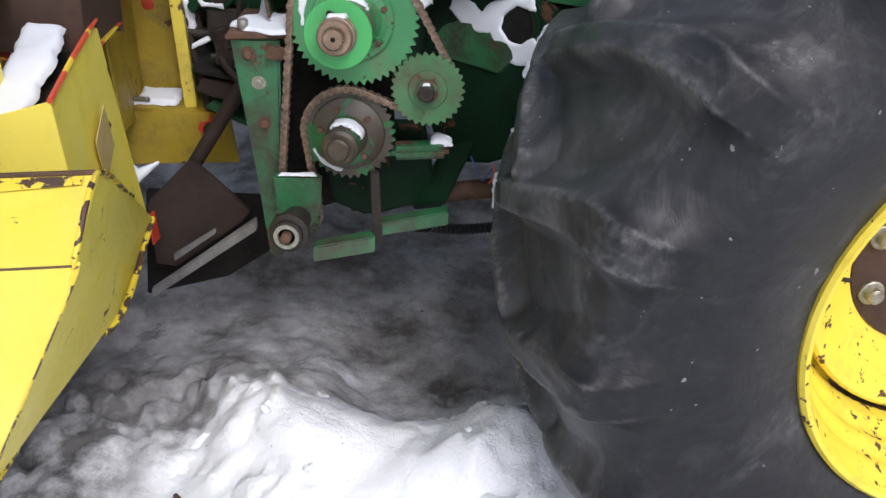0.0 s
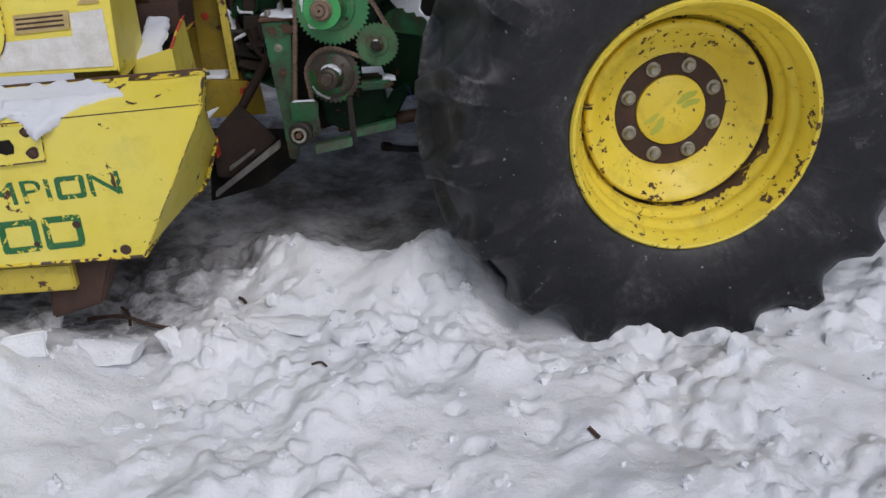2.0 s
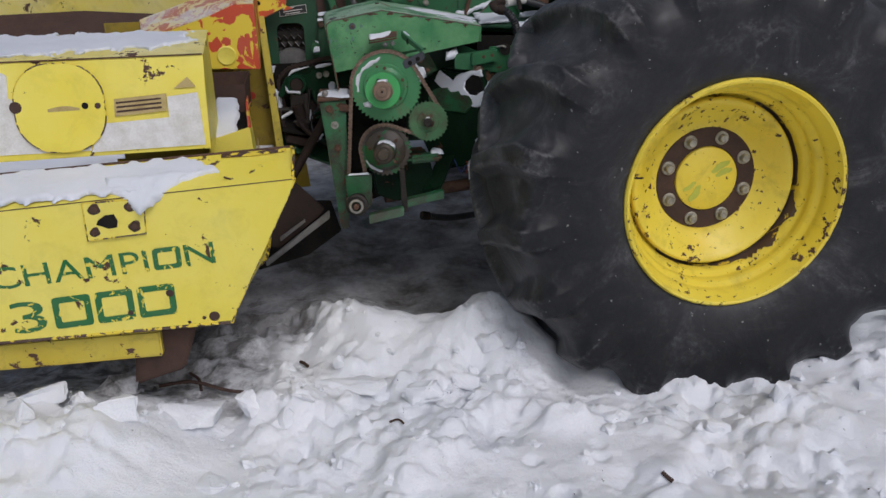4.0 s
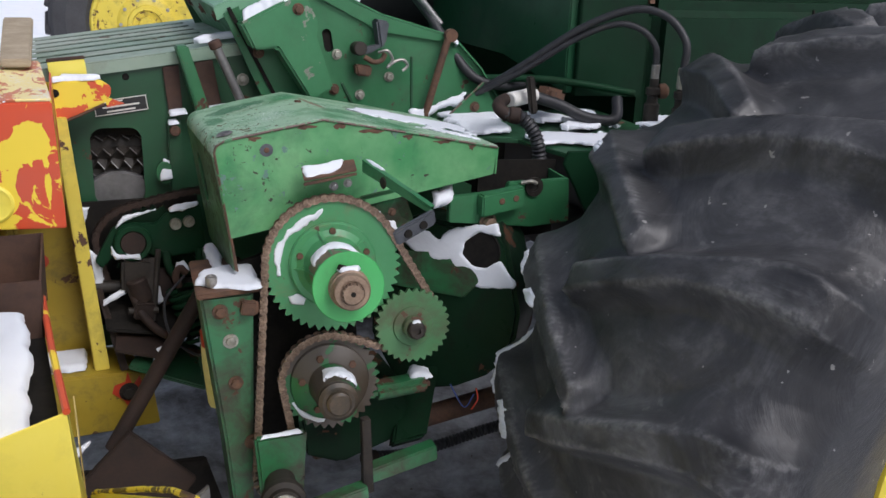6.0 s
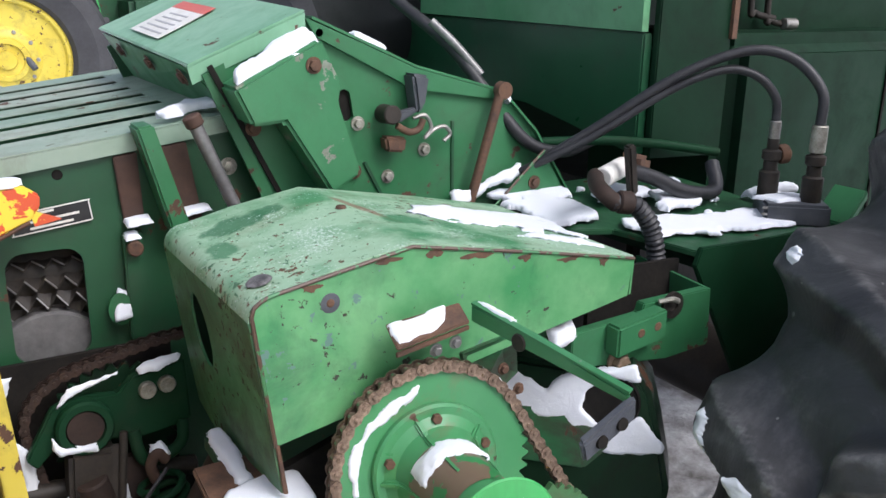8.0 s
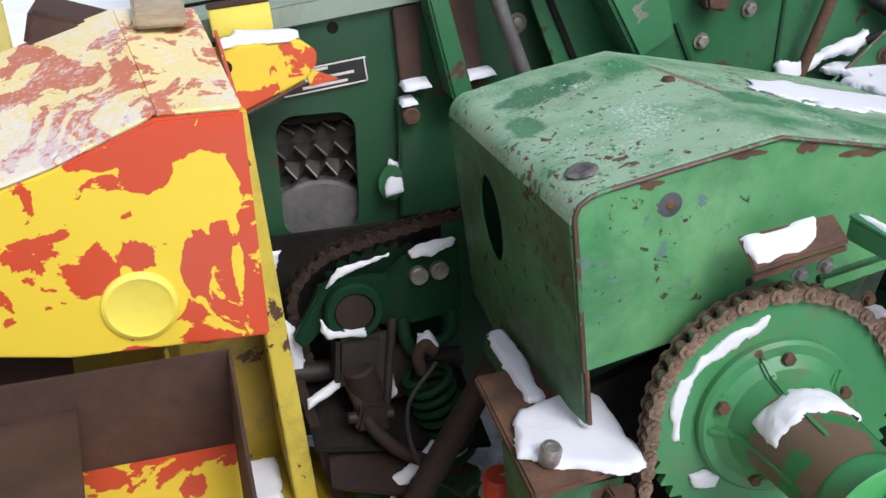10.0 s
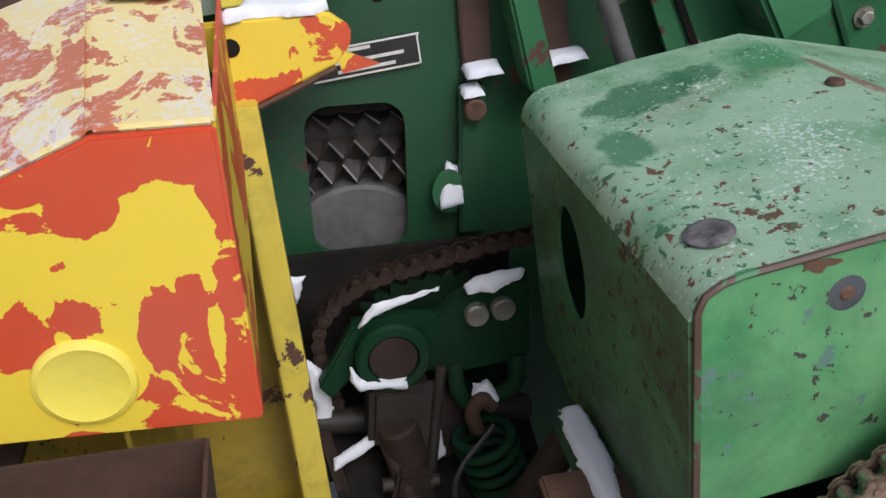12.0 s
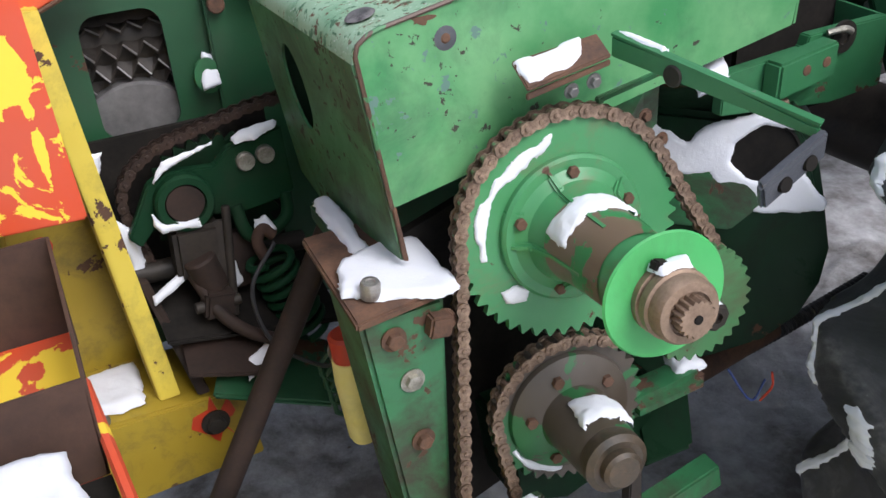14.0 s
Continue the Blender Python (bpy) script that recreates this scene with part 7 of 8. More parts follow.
    snow_patch([(0.0, 0.0), (0.18, -0.04), (0.33, -0.06), (0.42, -0.04), (0.40, 0.03), (0.25, 0.04), (0.12, 0.08), (0.02, 0.10)], (0.64, 2.29, z), (1, 0, 0), (0, 1, 0.03), 0.012, 71, 0.03, grow=0.012, label="ragged snow over the green deck")
    snow_patch([(0.0, 0.0), (0.12, 0.0), (0.14, 0.12), (0.06, 0.2), (0.0, 0.16)], (0.50, 2.42, z + 0.005), (1, 0, 0), (0, 1, 0.05), 0.02, 72, 0.04, label="ragged snow over the green deck")
    snow_patch([(0.0, 0.0), (0.09, -0.02), (0.11, 0.10), (0.06, 0.11), (0.02, 0.13)], (0.86, 2.46, z + 0.01), (1, 0, 0), (0, 1, 0.2), 0.02, 73, 0.045, label="ragged snow over the green deck")
    snow_patch([(0.0, 0.0), (0.16, 0.0), (0.10, 0.08), (0.0, 0.06)], (0.70, 2.50, z + 0.015), (1, 0, 0), (0, 1, 0.1), 0.02, 74, 0.04, label="ragged snow over the green deck")
    snow_patch([(0.0, 0.0), (0.07, -0.01), (0.06, 0.06), (0.0, 0.07)], (1.04, 2.34, z + 0.01), (1, 0, 0.3), (0, 1, 0), 0.05, 75, 0.03)
    snow_patch([(0.0, 0.0), (0.14, -0.02), (0.22, 0.05), (0.10, 0.09), (0.0, 0.08)], (0.50, 2.56, z + 0.012), (1, 0, 0), (0, 1, 0.08), 0.02, 77, 0.05, label="broken shards of snow on the green deck")
    snow_patch([(0.0, 0.0), (0.10, -0.03), (0.16, 0.03), (0.06, 0.10)], (0.78, 2.40, z + 0.012), (1, 0, 0), (0, 1, 0.12), 0.02, 78, 0.05, label="broken shards of snow on the green deck")
    snow_patch([(0.0, 0.0), (0.10, 0.0), (0.10, 0.06), (0.0, 0.06)], (0.95, 2.255, 1.414), (1, -0.2, 0), (0, 1, 0), 0.014, 76, 0.01)


build_hydraulics()

# ---- maize header in front of the machine ----


def build_header():
    th = thing("maize_header", (-1.2, 1.8, 0.45), "worn yellow maize header with orange patches and rust", "machine")
    # lower box: front panel, sloping upper strip, end flange
    zt = lambda x: 1.068 + 0.05 * (x + 0.363)
    front = [(-0.363, zt(-0.363)), (-0.378, 1.02), (-0.615, 0.572), (-1.90, 0.560), (-1.90, zt(-1.90))]
    low = part("front_panel", prism(front, 1.196, 1.206, 0.002), YELLOW, th, "bright yellow front panel with green lettering")
    part("upper_strip", slab([(-0.363, 1.196, zt(-0.363)), (-1.90, 1.196, zt(-1.90)), (-1.90, 1.372, 1.068), (-0.366, 1.372, 1.128)], (0, 0.004, -0.006), 0.001), YELLOW, th, "sloping yellow strip above the fold")
    part("fold_edge", tube([(-0.366, 1.196, zt(-0.366)), (-1.0, 1.1955, zt(-1.0)), (-1.9, 1.1955, zt(-1.9))], 0.0018, 6, per=1), RUSTY, low, "rusted fold line")
    part("top_edge", tube([(-0.368, 1.374, 1.130), (-1.1, 1.374, 1.101), (-1.9, 1.374, 1.070)], 0.005, 6, per=1), RUSTY, th, "chipped rusty top edge")
    part("end_plate", slab([(-0.364, 1.20, 1.066), (-0.368, 1.374, 1.128), (-0.480, 1.86, 0.86), (-0.500, 1.98, 0.785), (-0.503, 2.13, 0.65), (-0.519, 1.816, 0.565), (-0.584, 1.648, 0.565), (-0.613, 1.206, 0.574), (-0.380, 1.206, 1.02)], (-0.006, 0, 0), 0.001), YELLOW, th, "yellow end plate with a chipped edge")
    part("underside", slab([(-0.62, 1.21, 0.566), (-1.9, 1.21, 0.556), (-1.9, 2.1, 0.556), (-0.60, 2.1, 0.576)], (0, 0, 0.006)), RUST_BROWN, th)
    part("lower_beam", prism([(-0.862, 0.446), (-0.862, 0.545), (-1.9, 0.545), (-1.9, 0.440)], 1.235, 1.36, 0.006), YELLOW_STRIP, th, "yellow lower beam with rust along its edge")
    part("skid", prism([(-0.80, 0.37), (-0.74, 0.54), (-0.95, 0.54), (-0.98, 0.32)], 1.27, 1.40, 0.01), RUST_BROWN, th, "rusty skid")
    slope = math.degrees(math.atan2(0.04, 0.70))
    cu_y = 1.1945
    # square-cut stencil lettering: the round letters are rounded squares
    base = lambda x: 0.04 / 0.70 * (x + 1.348)
    lettering("model_lettering", "CHAMPI", 0.496, 0.076, (-1.348, cu_y, 0.756), (90, -slope, 0), GREEN_PRINT, low, "green painted lettering")
    lettering("model_lettering", "N", 0.096, 0.076, (-0.734, cu_y, 0.756 + base(-0.734)), (90, -slope, 0), GREEN_PRINT, low)
    lettering("model_lettering", "3", 0.108, 0.112, (-1.308, cu_y, 0.594), (90, -slope, 0), GREEN_PRINT, low, "green painted numeral")

    def square_o(x0, z0, w, h, t):
        ring = plate(rounded(x0, z0, x0 + w, z0 + h, 0.012, 3), [rounded(x0 + t, z0 + t, x0 + w - t, z0 + h - t, 0.006, 3)], lambda x, z: (x, cu_y - 0.0004, z + base(x)), (0, 0.0012, 0))
        part("model_lettering", ring, GREEN_PRINT, low)
    square_o(-0.838, 0.756, 0.090, 0.076, 0.016)
    for k in range(3):
        square_o(-1.178 + 0.136 * k, 0.592, 0.122, 0.112, 0.021)
    for x, z, r in ((-0.80, 0.700, 0.014), (-0.935, 0.640, 0.010), (-0.70, 0.600, 0.007), (-0.75, 0.588, 0.006)):
        part("rust_spot", lathe([(0, 0.0016), (r * 0.8, 0.0014), (r, 0.0)], (x, 1.1945, z), (0, -1, 0), 9), RUST_BROWN, low)
    part("chipped_edge", tube([(-0.615, 1.197, 0.575), (-1.1, 1.197, 0.569), (-1.9, 1.197, 0.562)], 0.006, 8, per=2), EDGE_RUST, low, "edge chipped to bare rust")
    corners = [(-1.024, 1.034), (-0.836, 1.036), (-0.845, 0.920), (-1.027, 0.908)]
    hp = part("bolt_plate", prism(corners, 1.185, 1.196, 0.002), YELLOW, th, "bolted yellow plate with rusty holes")
    part("plate_rim", tube([(x, 1.1855, z) for x, z in corners + corners[:1]], 0.0030, 6, per=1), EDGE_RUST, hp)
    for x, z, r in ((-0.991, 1.012, 0.019), (-0.880, 1.014, 0.018), (-0.875, 0.947, 0.019), (-1.000, 0.936, 0.016)):
        part("rust_ring", slab([(x + r * math.cos(t) * (1 + 0.16 * math.sin(3 * t + 9 * x)), 1.1848, z + r * math.sin(t) * (1 + 0.14 * math.cos(2 * t + 5 * z))) for t in [2 * math.pi * k / 18 for k in range(18)]], (0, -0.0008, 0)), RUST_BROWN, hp)
        part("rusty_bolt", hexbolt((x, 1.184, z), (0, -1, 0), r * 0.52, 0.007, 0), RUSTY, hp)
    hole = [(-0.985, 0.975), (-0.962, 0.990), (-0.934, 0.992), (-0.925, 0.970), (-0.930, 0.948), (-0.955, 0.944), (-0.972, 0.952), (-0.992, 0.960)]
    part("torn_hole", prism(hole, 1.1835, 1.1848), BLACK_VOID, hp, "torn rusty hole")
    part("panel_hole", lathe([(0, 0.001), (0.017, 0.001), (0.019, -0.002)], (-0.666, 1.1955, 0.602), (0, -1, 0), 18), RUST_BROWN, low)
    part("scratch", tube([(-0.585, 1.223, 1.082), (-0.575, 1.225, 1.076), (-0.562, 1.226, 1.072)], 0.003, 6), RUSTY, th)
    # upper hood
    hood = [(-0.640, 1.395, 1.135), (-0.632, 1.448, 1.440), (-1.9, 1.448, 1.440), (-1.9, 1.395, 1.120)]
    hd = part("hood_face", slab(hood, (0, 0.006, 0), 0.002), YELLOW, th, "yellow hood face with a round hatch and stickers")
    part("hood_top", slab([(-0.630, 1.446, 1.440), (-1.9, 1.446, 1.440), (-1.9, 1.78, 1.475), (-0.645, 1.78, 1.475)], (0, 0, 0.006), 0.003), YELLOW_PALE, th, "bleached hood top under snow")
    part("hood_end", slab([(-0.636, 1.400, 1.132), (-0.634, 1.450, 1.438), (-0.645, 1.76, 1.470), (-0.645, 1.78, 1.10), (-0.645, 1.45, 1.09)], (-0.005, 0, 0)), YELLOW, th)
    part("hood_edge", tube([(-0.634, 1.446, 1.443), (-1.9, 1.446, 1.443)], 0.0025, 6, per=1), RUSTY, th)
    on_hood = lambda x, z, h=0.0: (x, 1.395 + (z - 1.135) * 0.174 - h, z)
    door = rounded(-1.243, 1.152, -0.960, 1.434, 0.118, 9)
    part("white_sticker", slab([on_hood(x, z, 0.003) for x, z in ((-1.36, 1.150), (-1.02, 1.150), (-1.02, 1.24), (-1.18, 1.27), (-1.26, 1.33), (-1.255, 1.40), (-1.30, 1.428), (-1.36, 1.42))], (0, 0.003, 0)), WHITE_STICKER, hd, "torn white sticker")
    hatch = part("hatch", slab([on_hood(x, z, 0.012) for x, z in door], (0, 0.010, 0), 0.002), YELLOW, hd, "rounded yellow hatch cover with a rusty rim")
    part("hatch_rim", tube([on_hood(x, z, 0.010) for x, z in door + door[:1]], 0.0026, 6, per=1), EDGE_RUST, hatch)
    for x, z, r, mat in ((-1.022, 1.297, 0.012, BLACK_VOID), (-0.982, 1.295, 0.011, RUST_BROWN), (-1.238, 1.301, 0.021, RUST_BROWN)):
        part("hatch_hole", lathe([(0, 0.0012), (r * 0.9, 0.001), (r, -0.004)], on_hood(x, z, 0.012), (0, -1, 0.17), 14), mat, hatch)
    part("hatch_scrape", slab([on_hood(-1.14 + 0.10 * k / 11, 1.291 + 0.008 * math.sin(math.pi * k / 11), 0.0125) for k in range(12)] + [on_hood(-1.04, 1.284, 0.0125), on_hood(-1.14, 1.282, 0.0125)], (0, 0.0005, 0)), BROWN_STICKER, hatch)
    part("brown_sticker", slab([(-0.930, 1.419, 1.312), (-0.762, 1.420, 1.322), (-0.765, 1.411, 1.268), (-0.933, 1.409, 1.256)], (0, 0.004, 0)), BROWN_STICKER, hd, "faded brown instruction sticker")
    part("white_sticker", slab([(-0.76, 1.419, 1.312), (-0.66, 1.420, 1.322), (-0.650, 1.392, 1.15), (-1.02, 1.392, 1.145), (-0.98, 1.406, 1.235), (-0.76, 1.408, 1.245)], (0, 0.004, 0)), WHITE_STICKER, hd, "torn white sticker")
    part("triangle_sticker", slab([(-0.735, 1.424, 1.338), (-0.665, 1.424, 1.340), (-0.690, 1.430, 1.372)], (0, 0.004, 0)), BROWN_STICKER, hd, "faded triangular sticker")
    for k in range(3):
        part("print_bar", slab([(-0.925, 1.4165 - 0.003 * k, 1.303 - 0.014 * k), (-0.78, 1.4175 - 0.003 * k, 1.311 - 0.014 * k), (-0.78, 1.4165 - 0.003 * k, 1.305 - 0.014 * k), (-0.925, 1.4155 - 0.003 * k, 1.297 - 0.014 * k)], (0, 0.003, 0)), RUST_BROWN, hd)
    # box behind the hood, filled with snow, and an open brown bin
    part("box_face", slab([(-0.520, 1.650, 1.142), (-0.66, 1.640, 1.105), (-0.66, 1.640, 0.80), (-0.505, 1.650, 0.80)], (0, 0.005, 0), 0.001), YELLOW, th, "yellow box face")
    part("box_side", slab([(-0.520, 1.650, 1.142), (-0.556, 2.10, 1.165), (-0.515, 2.13, 0.66), (-0.505, 1.98, 0.70), (-0.500, 1.655, 0.74)], (-0.005, 0, 0), 0.001), YELLOW, th, "tall yellow box side with a chipped rim")
    part("box_rim", tube([(-0.520, 1.648, 1.144), (-0.540, 1.87, 1.156), (-0.556, 2.10, 1.167)], 0.006, 6, per=1), ORANGE_YELLOW, th, "chipped red and rusty rim")
    part("slot_patch", slab([(-0.5135, 1.83, 0.985), (-0.5165, 1.93, 1.03), (-0.5145, 1.95, 0.93), (-0.5115, 1.85, 0.88)], (0.002, 0, 0)), BROWN_STICKER, th, "faded oval sticker")
    part("box_floor", slab([(-0.530, 1.66, 1.085), (-0.66, 1.66, 1.085), (-0.66, 2.00, 1.12), (-0.555, 2.00, 1.12)], (0, 0, 0.004)), BLACK_VOID, th)
    snow_patch([(0.0, 0.0), (0.085, 0.0), (0.082, 0.12), (0.09, 0.2), (0.075, 0.33), (0.0, 0.34)], (-0.662, 1.662, 1.098), (1, 0, 0.0), (0, 1, 0.25), 0.03, 89, 0.007, 0.006, grow=0.004, label="thick crust of snow in the yellow box")
    # bare, chipped edges of the end plate
    for pts, r in (([(-0.364, 1.198, 1.066), (-0.381, 1.203, 1.02), (-0.614, 1.203, 0.574)], 0.0045), ([(-0.613, 1.21, 0.571), (-0.584, 1.648, 0.563), (-0.520, 1.816, 0.563), (-0.505, 2.13, 0.648)], 0.0085),
                   ([(-0.365, 1.20, 1.068), (-0.367, 1.372, 1.130), (-0.480, 1.86, 0.862), (-0.500, 1.98, 0.787)], 0.005)):
        part("chipped_edge", tube(pts, r, 8, per=4), EDGE_RUST, th, "edge chipped to bare rust")
    part("rust_streak", slab([(-0.385, 1.362, 1.1285), (-0.60, 1.362, 1.1195), (-0.60, 1.345, 1.1135), (-0.50, 1.338, 1.1150), (-0.385, 1.346, 1.1230)], (0, 0.0004, 0.0016)), EDGE_RUST, th, "long streak of bare rust")
    part("bin_near", slab([(-0.552, 2.005, 1.235), (-0.95, 2.005, 1.235), (-0.95, 2.005, 1.12), (-0.556, 2.005, 1.12)], (0, 0.004, 0), 0.001), RUST_BROWN, th, "brown rusted bin wall")
    part("bin_side", slab([(-0.550, 2.005, 1.235), (-0.550, 2.315, 1.235), (-0.556, 2.315, 1.11), (-0.556, 2.005, 1.12)], (-0.004, 0, 0), 0.001), RUST_BROWN, th, "brown rusted bin side")
    part("bin_far", slab([(-0.552, 2.312, 1.235), (-0.95, 2.312, 1.235), (-0.95, 2.312, 1.08), (-0.556, 2.312, 1.08)], (0, 0.004, 0), 0.001), RUST_BROWN, th)
    part("bin_floor", slab([(-0.557, 2.01, 1.10), (-0.95, 2.01, 1.10), (-0.95, 2.31, 1.10), (-0.557, 2.31, 1.10)], (0, 0, 0.004)), ORANGE_YELLOW, th, "flaking yellow and red bin floor")
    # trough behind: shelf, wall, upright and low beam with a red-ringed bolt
    # walls, web, shelf and low beam take the trough's shade from their colour
    part("trough_wall", slab([(-0.51, 2.66, 1.42), (-1.2, 2.66, 1.42), (-1.2, 2.66, 0.74), (-0.47, 2.66, 0.74)], (0, 0.006, 0)), YELLOW_SHADED, th, "grimy yellow back wall with its shade in the paint")
    part("trough_side", slab([(-0.62, 2.34, 1.24), (-0.62, 2.66, 1.30), (-0.62, 2.66, 0.74), (-0.60, 2.34, 0.80)], (-0.005, 0, 0)), YELLOW_SHADED, th)
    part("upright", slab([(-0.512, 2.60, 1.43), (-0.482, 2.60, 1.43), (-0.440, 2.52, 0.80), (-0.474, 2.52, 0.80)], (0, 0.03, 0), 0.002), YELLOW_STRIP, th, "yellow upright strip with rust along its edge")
    part("upright_web", slab([(-0.512, 2.61, 1.43), (-0.512, 2.66, 1.43), (-0.474, 2.66, 0.76), (-0.474, 2.53, 0.80)], (-0.003, 0, 0)), YELLOW_SHADED, th)
    part("shelf", slab([(-0.64, 2.50, 0.812), (-0.345, 2.50, 0.790), (-0.40, 2.66, 0.80), (-0.64, 2.66, 0.81)], (0, 0, -0.006)), YELLOW_SHADED, th)
    part("low_beam", slab([(-1.2, 2.495, 0.83), (-0.345, 2.495, 0.790), (-0.330, 2.495, 0.640), (-1.2, 2.495, 0.62)], (0, 0.012, 0), 0.003), YELLOW_SHADED, th, "yellow low beam with rust")
    part("red_ring", slab([(-0.400 + (0.030 + 0.022 * math.sin(5.3 * k) * math.cos(2.1 * k)) * math.cos(k * 0.3927), 2.492, 0.745 + (0.036 + 0.022 * math.sin(3.7 * k)) * math.sin(k * 0.3927)) for k in range(16)], (0, 0.003, 0)), RED_PAINT, th, "splash of red paint round the bolt")
    part("beam_bolt", hexbolt((-0.400, 2.491, 0.745), (0, -1, 0), 0.016, 0.016), DARK_STEEL, th)
    part("shelf_bolt", rod((-0.60, 2.47, 0.845), (-0.555, 2.45, 0.85), 0.008, 10), STEEL, th)
    part("wall_spot", lathe([(0, 0.0015), (0.016, 0.001), (0.018, 0)], (-0.575, 2.658, 1.06), (0, -1, 0), 14), RED_PAINT, th)
    part("lower_bin", slab([(-0.545, 2.25, 0.63), (-0.415, 2.25, 0.760), (-0.272, 2.25, 0.605), (-0.300, 2.25, 0.57), (-0.490, 2.25, 0.43), (-0.545, 2.25, 0.44)], (0, 0.02, 0), 0.003), RUST_DIM, th, "brown rusted lower plate")
    # black sheet added where only shade lies under the brown plate
    part("lower_shade_sheet", slab([(-0.56, 2.31, 0.64), (-0.24, 2.31, 0.62), (-0.20, 2.31, 0.47), (-0.36, 2.31, 0.36), (-0.60, 2.31, 0.30)], (0, 0.02, 0), 0.004), BLACK_VOID, th, "black sheet painting the darkness below the brown plate")
    part("wear_strip", slab([(-0.554, 2.19, 0.362), (-0.25, 2.19, 0.578), (-0.25, 2.20, 0.612), (-0.554, 2.20, 0.388)], (0, 0.015, 0), 0.004), DISC_STEEL, th, "pale worn strip")
    part("wear_strip", slab([(-0.480, 2.195, 0.480), (-0.362, 2.195, 0.566), (-0.362, 2.20, 0.578), (-0.480, 2.20, 0.500)], (0, 0.010, 0), 0.002), DISC_STEEL, th)
    part("red_edge", slab([(-0.512, 2.12, 0.66), (-0.505, 2.15, 0.66), (-0.505, 2.17, 0.57), (-0.513, 2.13, 0.57)], (0.004, 0, 0)), RED_PAINT, th)
    # orange and yellow cover: face, weathered sloping top, horn plate
    face = [(-0.507, 1.512), (-0.503, 1.238), (-0.72, 1.248), (-0.98, 1.30), (-0.98, 1.38), (-0.70, 1.468), (-0.595, 1.512)]
    cov = part("cover_face", prism(face, 2.325, 2.335, 0.003), ORANGE_FACE, th, "yellow cover face flaking to orange")
    part("cover_side", slab([(-0.507, 2.335, 1.512), (-0.507, 2.64, 1.535), (-0.503, 2.64, 1.40), (-0.503, 2.335, 1.238)], (-0.004, 0, 0)), ORANGE_YELLOW, th)
    part("cover_top", slab([(-0.507, 2.326, 1.512), (-0.595, 2.326, 1.512), (-0.640, 2.70, 1.555), (-0.530, 2.70, 1.550)], (0, 0, 0.006), 0.003), ORANGE_TOP, th, "weathered cover top, bleached and bare")
    part("cover_slope", slab([(-0.595, 2.326, 1.512), (-0.70, 2.326, 1.468), (-0.98, 2.326, 1.38), (-1.05, 2.70, 1.42), (-0.640, 2.70, 1.555)], (0, 0, 0.006), 0.003), ORANGE_TOP, th, "sloping cover, orange worn to grey and snow")
    part("pressed_disc", lathe([(0, 0.004), (0.030, 0.004), (0.036, 0.0065), (0.041, 0.004), (0.042, 0.0)], (-0.640, 2.325, 1.302), (0, -1, 0), 32), YELLOW, cov, "round pressed boss")
    horn = [(-0.535, 1.512), (-0.40, 1.518), (-0.376, 1.500), (-0.378, 1.480), (-0.395, 1.460), (-0.515, 1.408)]
    part("horn_plate", prism(horn, 2.625, 2.640, 0.003), HORN_PAINT, th, "yellow and orange hooked plate")
    part("horn_tip", slab([(-0.395, 2.628, 1.478), (-0.348, 2.628, 1.458), (-0.388, 2.628, 1.450)], (0, 0.008, 0)), HORN_PAINT, th)
    part("horn_hole", lathe([(0, 0.001), (0.007, 0.001), (0.010, 0.0)], (-0.503, 2.624, 1.487), (0, -1, 0), 16), BLACK_VOID, th)
    part("horn_edge", tube([(-0.515, 2.622, 1.409), (-0.455, 2.622, 1.432), (-0.395, 2.622, 1.459)], 0.0035, 6), RUSTY, th)
    part("plank", slab([(-0.545, 2.58, 1.553), (-0.61, 2.58, 1.553), (-0.63, 3.3, 1.60), (-0.55, 3.3, 1.60)], (0, 0, 0.02), 0.004), WOOD_GREY, th, "weathered plank on the cover")
    part("red_box", block((-0.70, 2.75, 1.53), (0.10, 0.14, 0.05), (0, 18, 0), 0.006), RUST_BROWN, th)
    part("yellow_tab", block((-0.470, 2.690, 1.538), (0.085, 0.012, 0.042), (0, -5, 0), 0.002), YELLOW, th)
    part("tab_edge", block((-0.472, 2.690, 1.561), (0.088, 0.016, 0.008), (0, -5, 0), 0.002), RUST_BROWN, th)
    # far rows of the header
    part("far_panel", slab([(-0.85, 3.2, 1.50), (-2.6, 3.2, 1.46), (-2.6, 3.25, 1.05), (-0.85, 3.25, 1.05)], (0, 0.01, 0), 0.003), YELLOW_PALE, th, "yellow far hood of the header")
    part("far_top", slab([(-0.85, 3.2, 1.50), (-2.6, 3.2, 1.46), (-2.6, 3.6, 1.52), (-0.85, 3.6, 1.54)], (0, 0, 0.006)), YELLOW_PALE, th)
    part("far_guard", slab([(-0.72, 2.95, 1.36), (-2.6, 2.95, 1.20), (-2.6, 3.18, 1.40), (-1.4, 3.18, 1.42), (-0.80, 3.10, 1.38)], (0, 0, 0.01), 0.003), RUST_BROWN, th, "brown rusted crop guard")
    part("mid_floor", slab([(-0.66, 1.80, 1.30), (-2.2, 1.80, 1.20), (-2.2, 2.9, 1.05), (-0.80, 2.9, 1.05)], (0, 0, 0.008)), RUST_BROWN, th, "brown header floor")
    # snow on the header
    snow_patch([(0.0, -0.02), (0.55, -0.01), (0.60, 0.01), (0.75, 0.05), (0.72, 0.09), (0.62, 0.15), (0.30, 0.16), (0.0, 0.16)], (-1.35, 1.22, 1.040), (1, 0, 0.035), (0, 0.94, 0.3), 0.030, 81, 0.03, label="sagging bank of snow on the header's step")
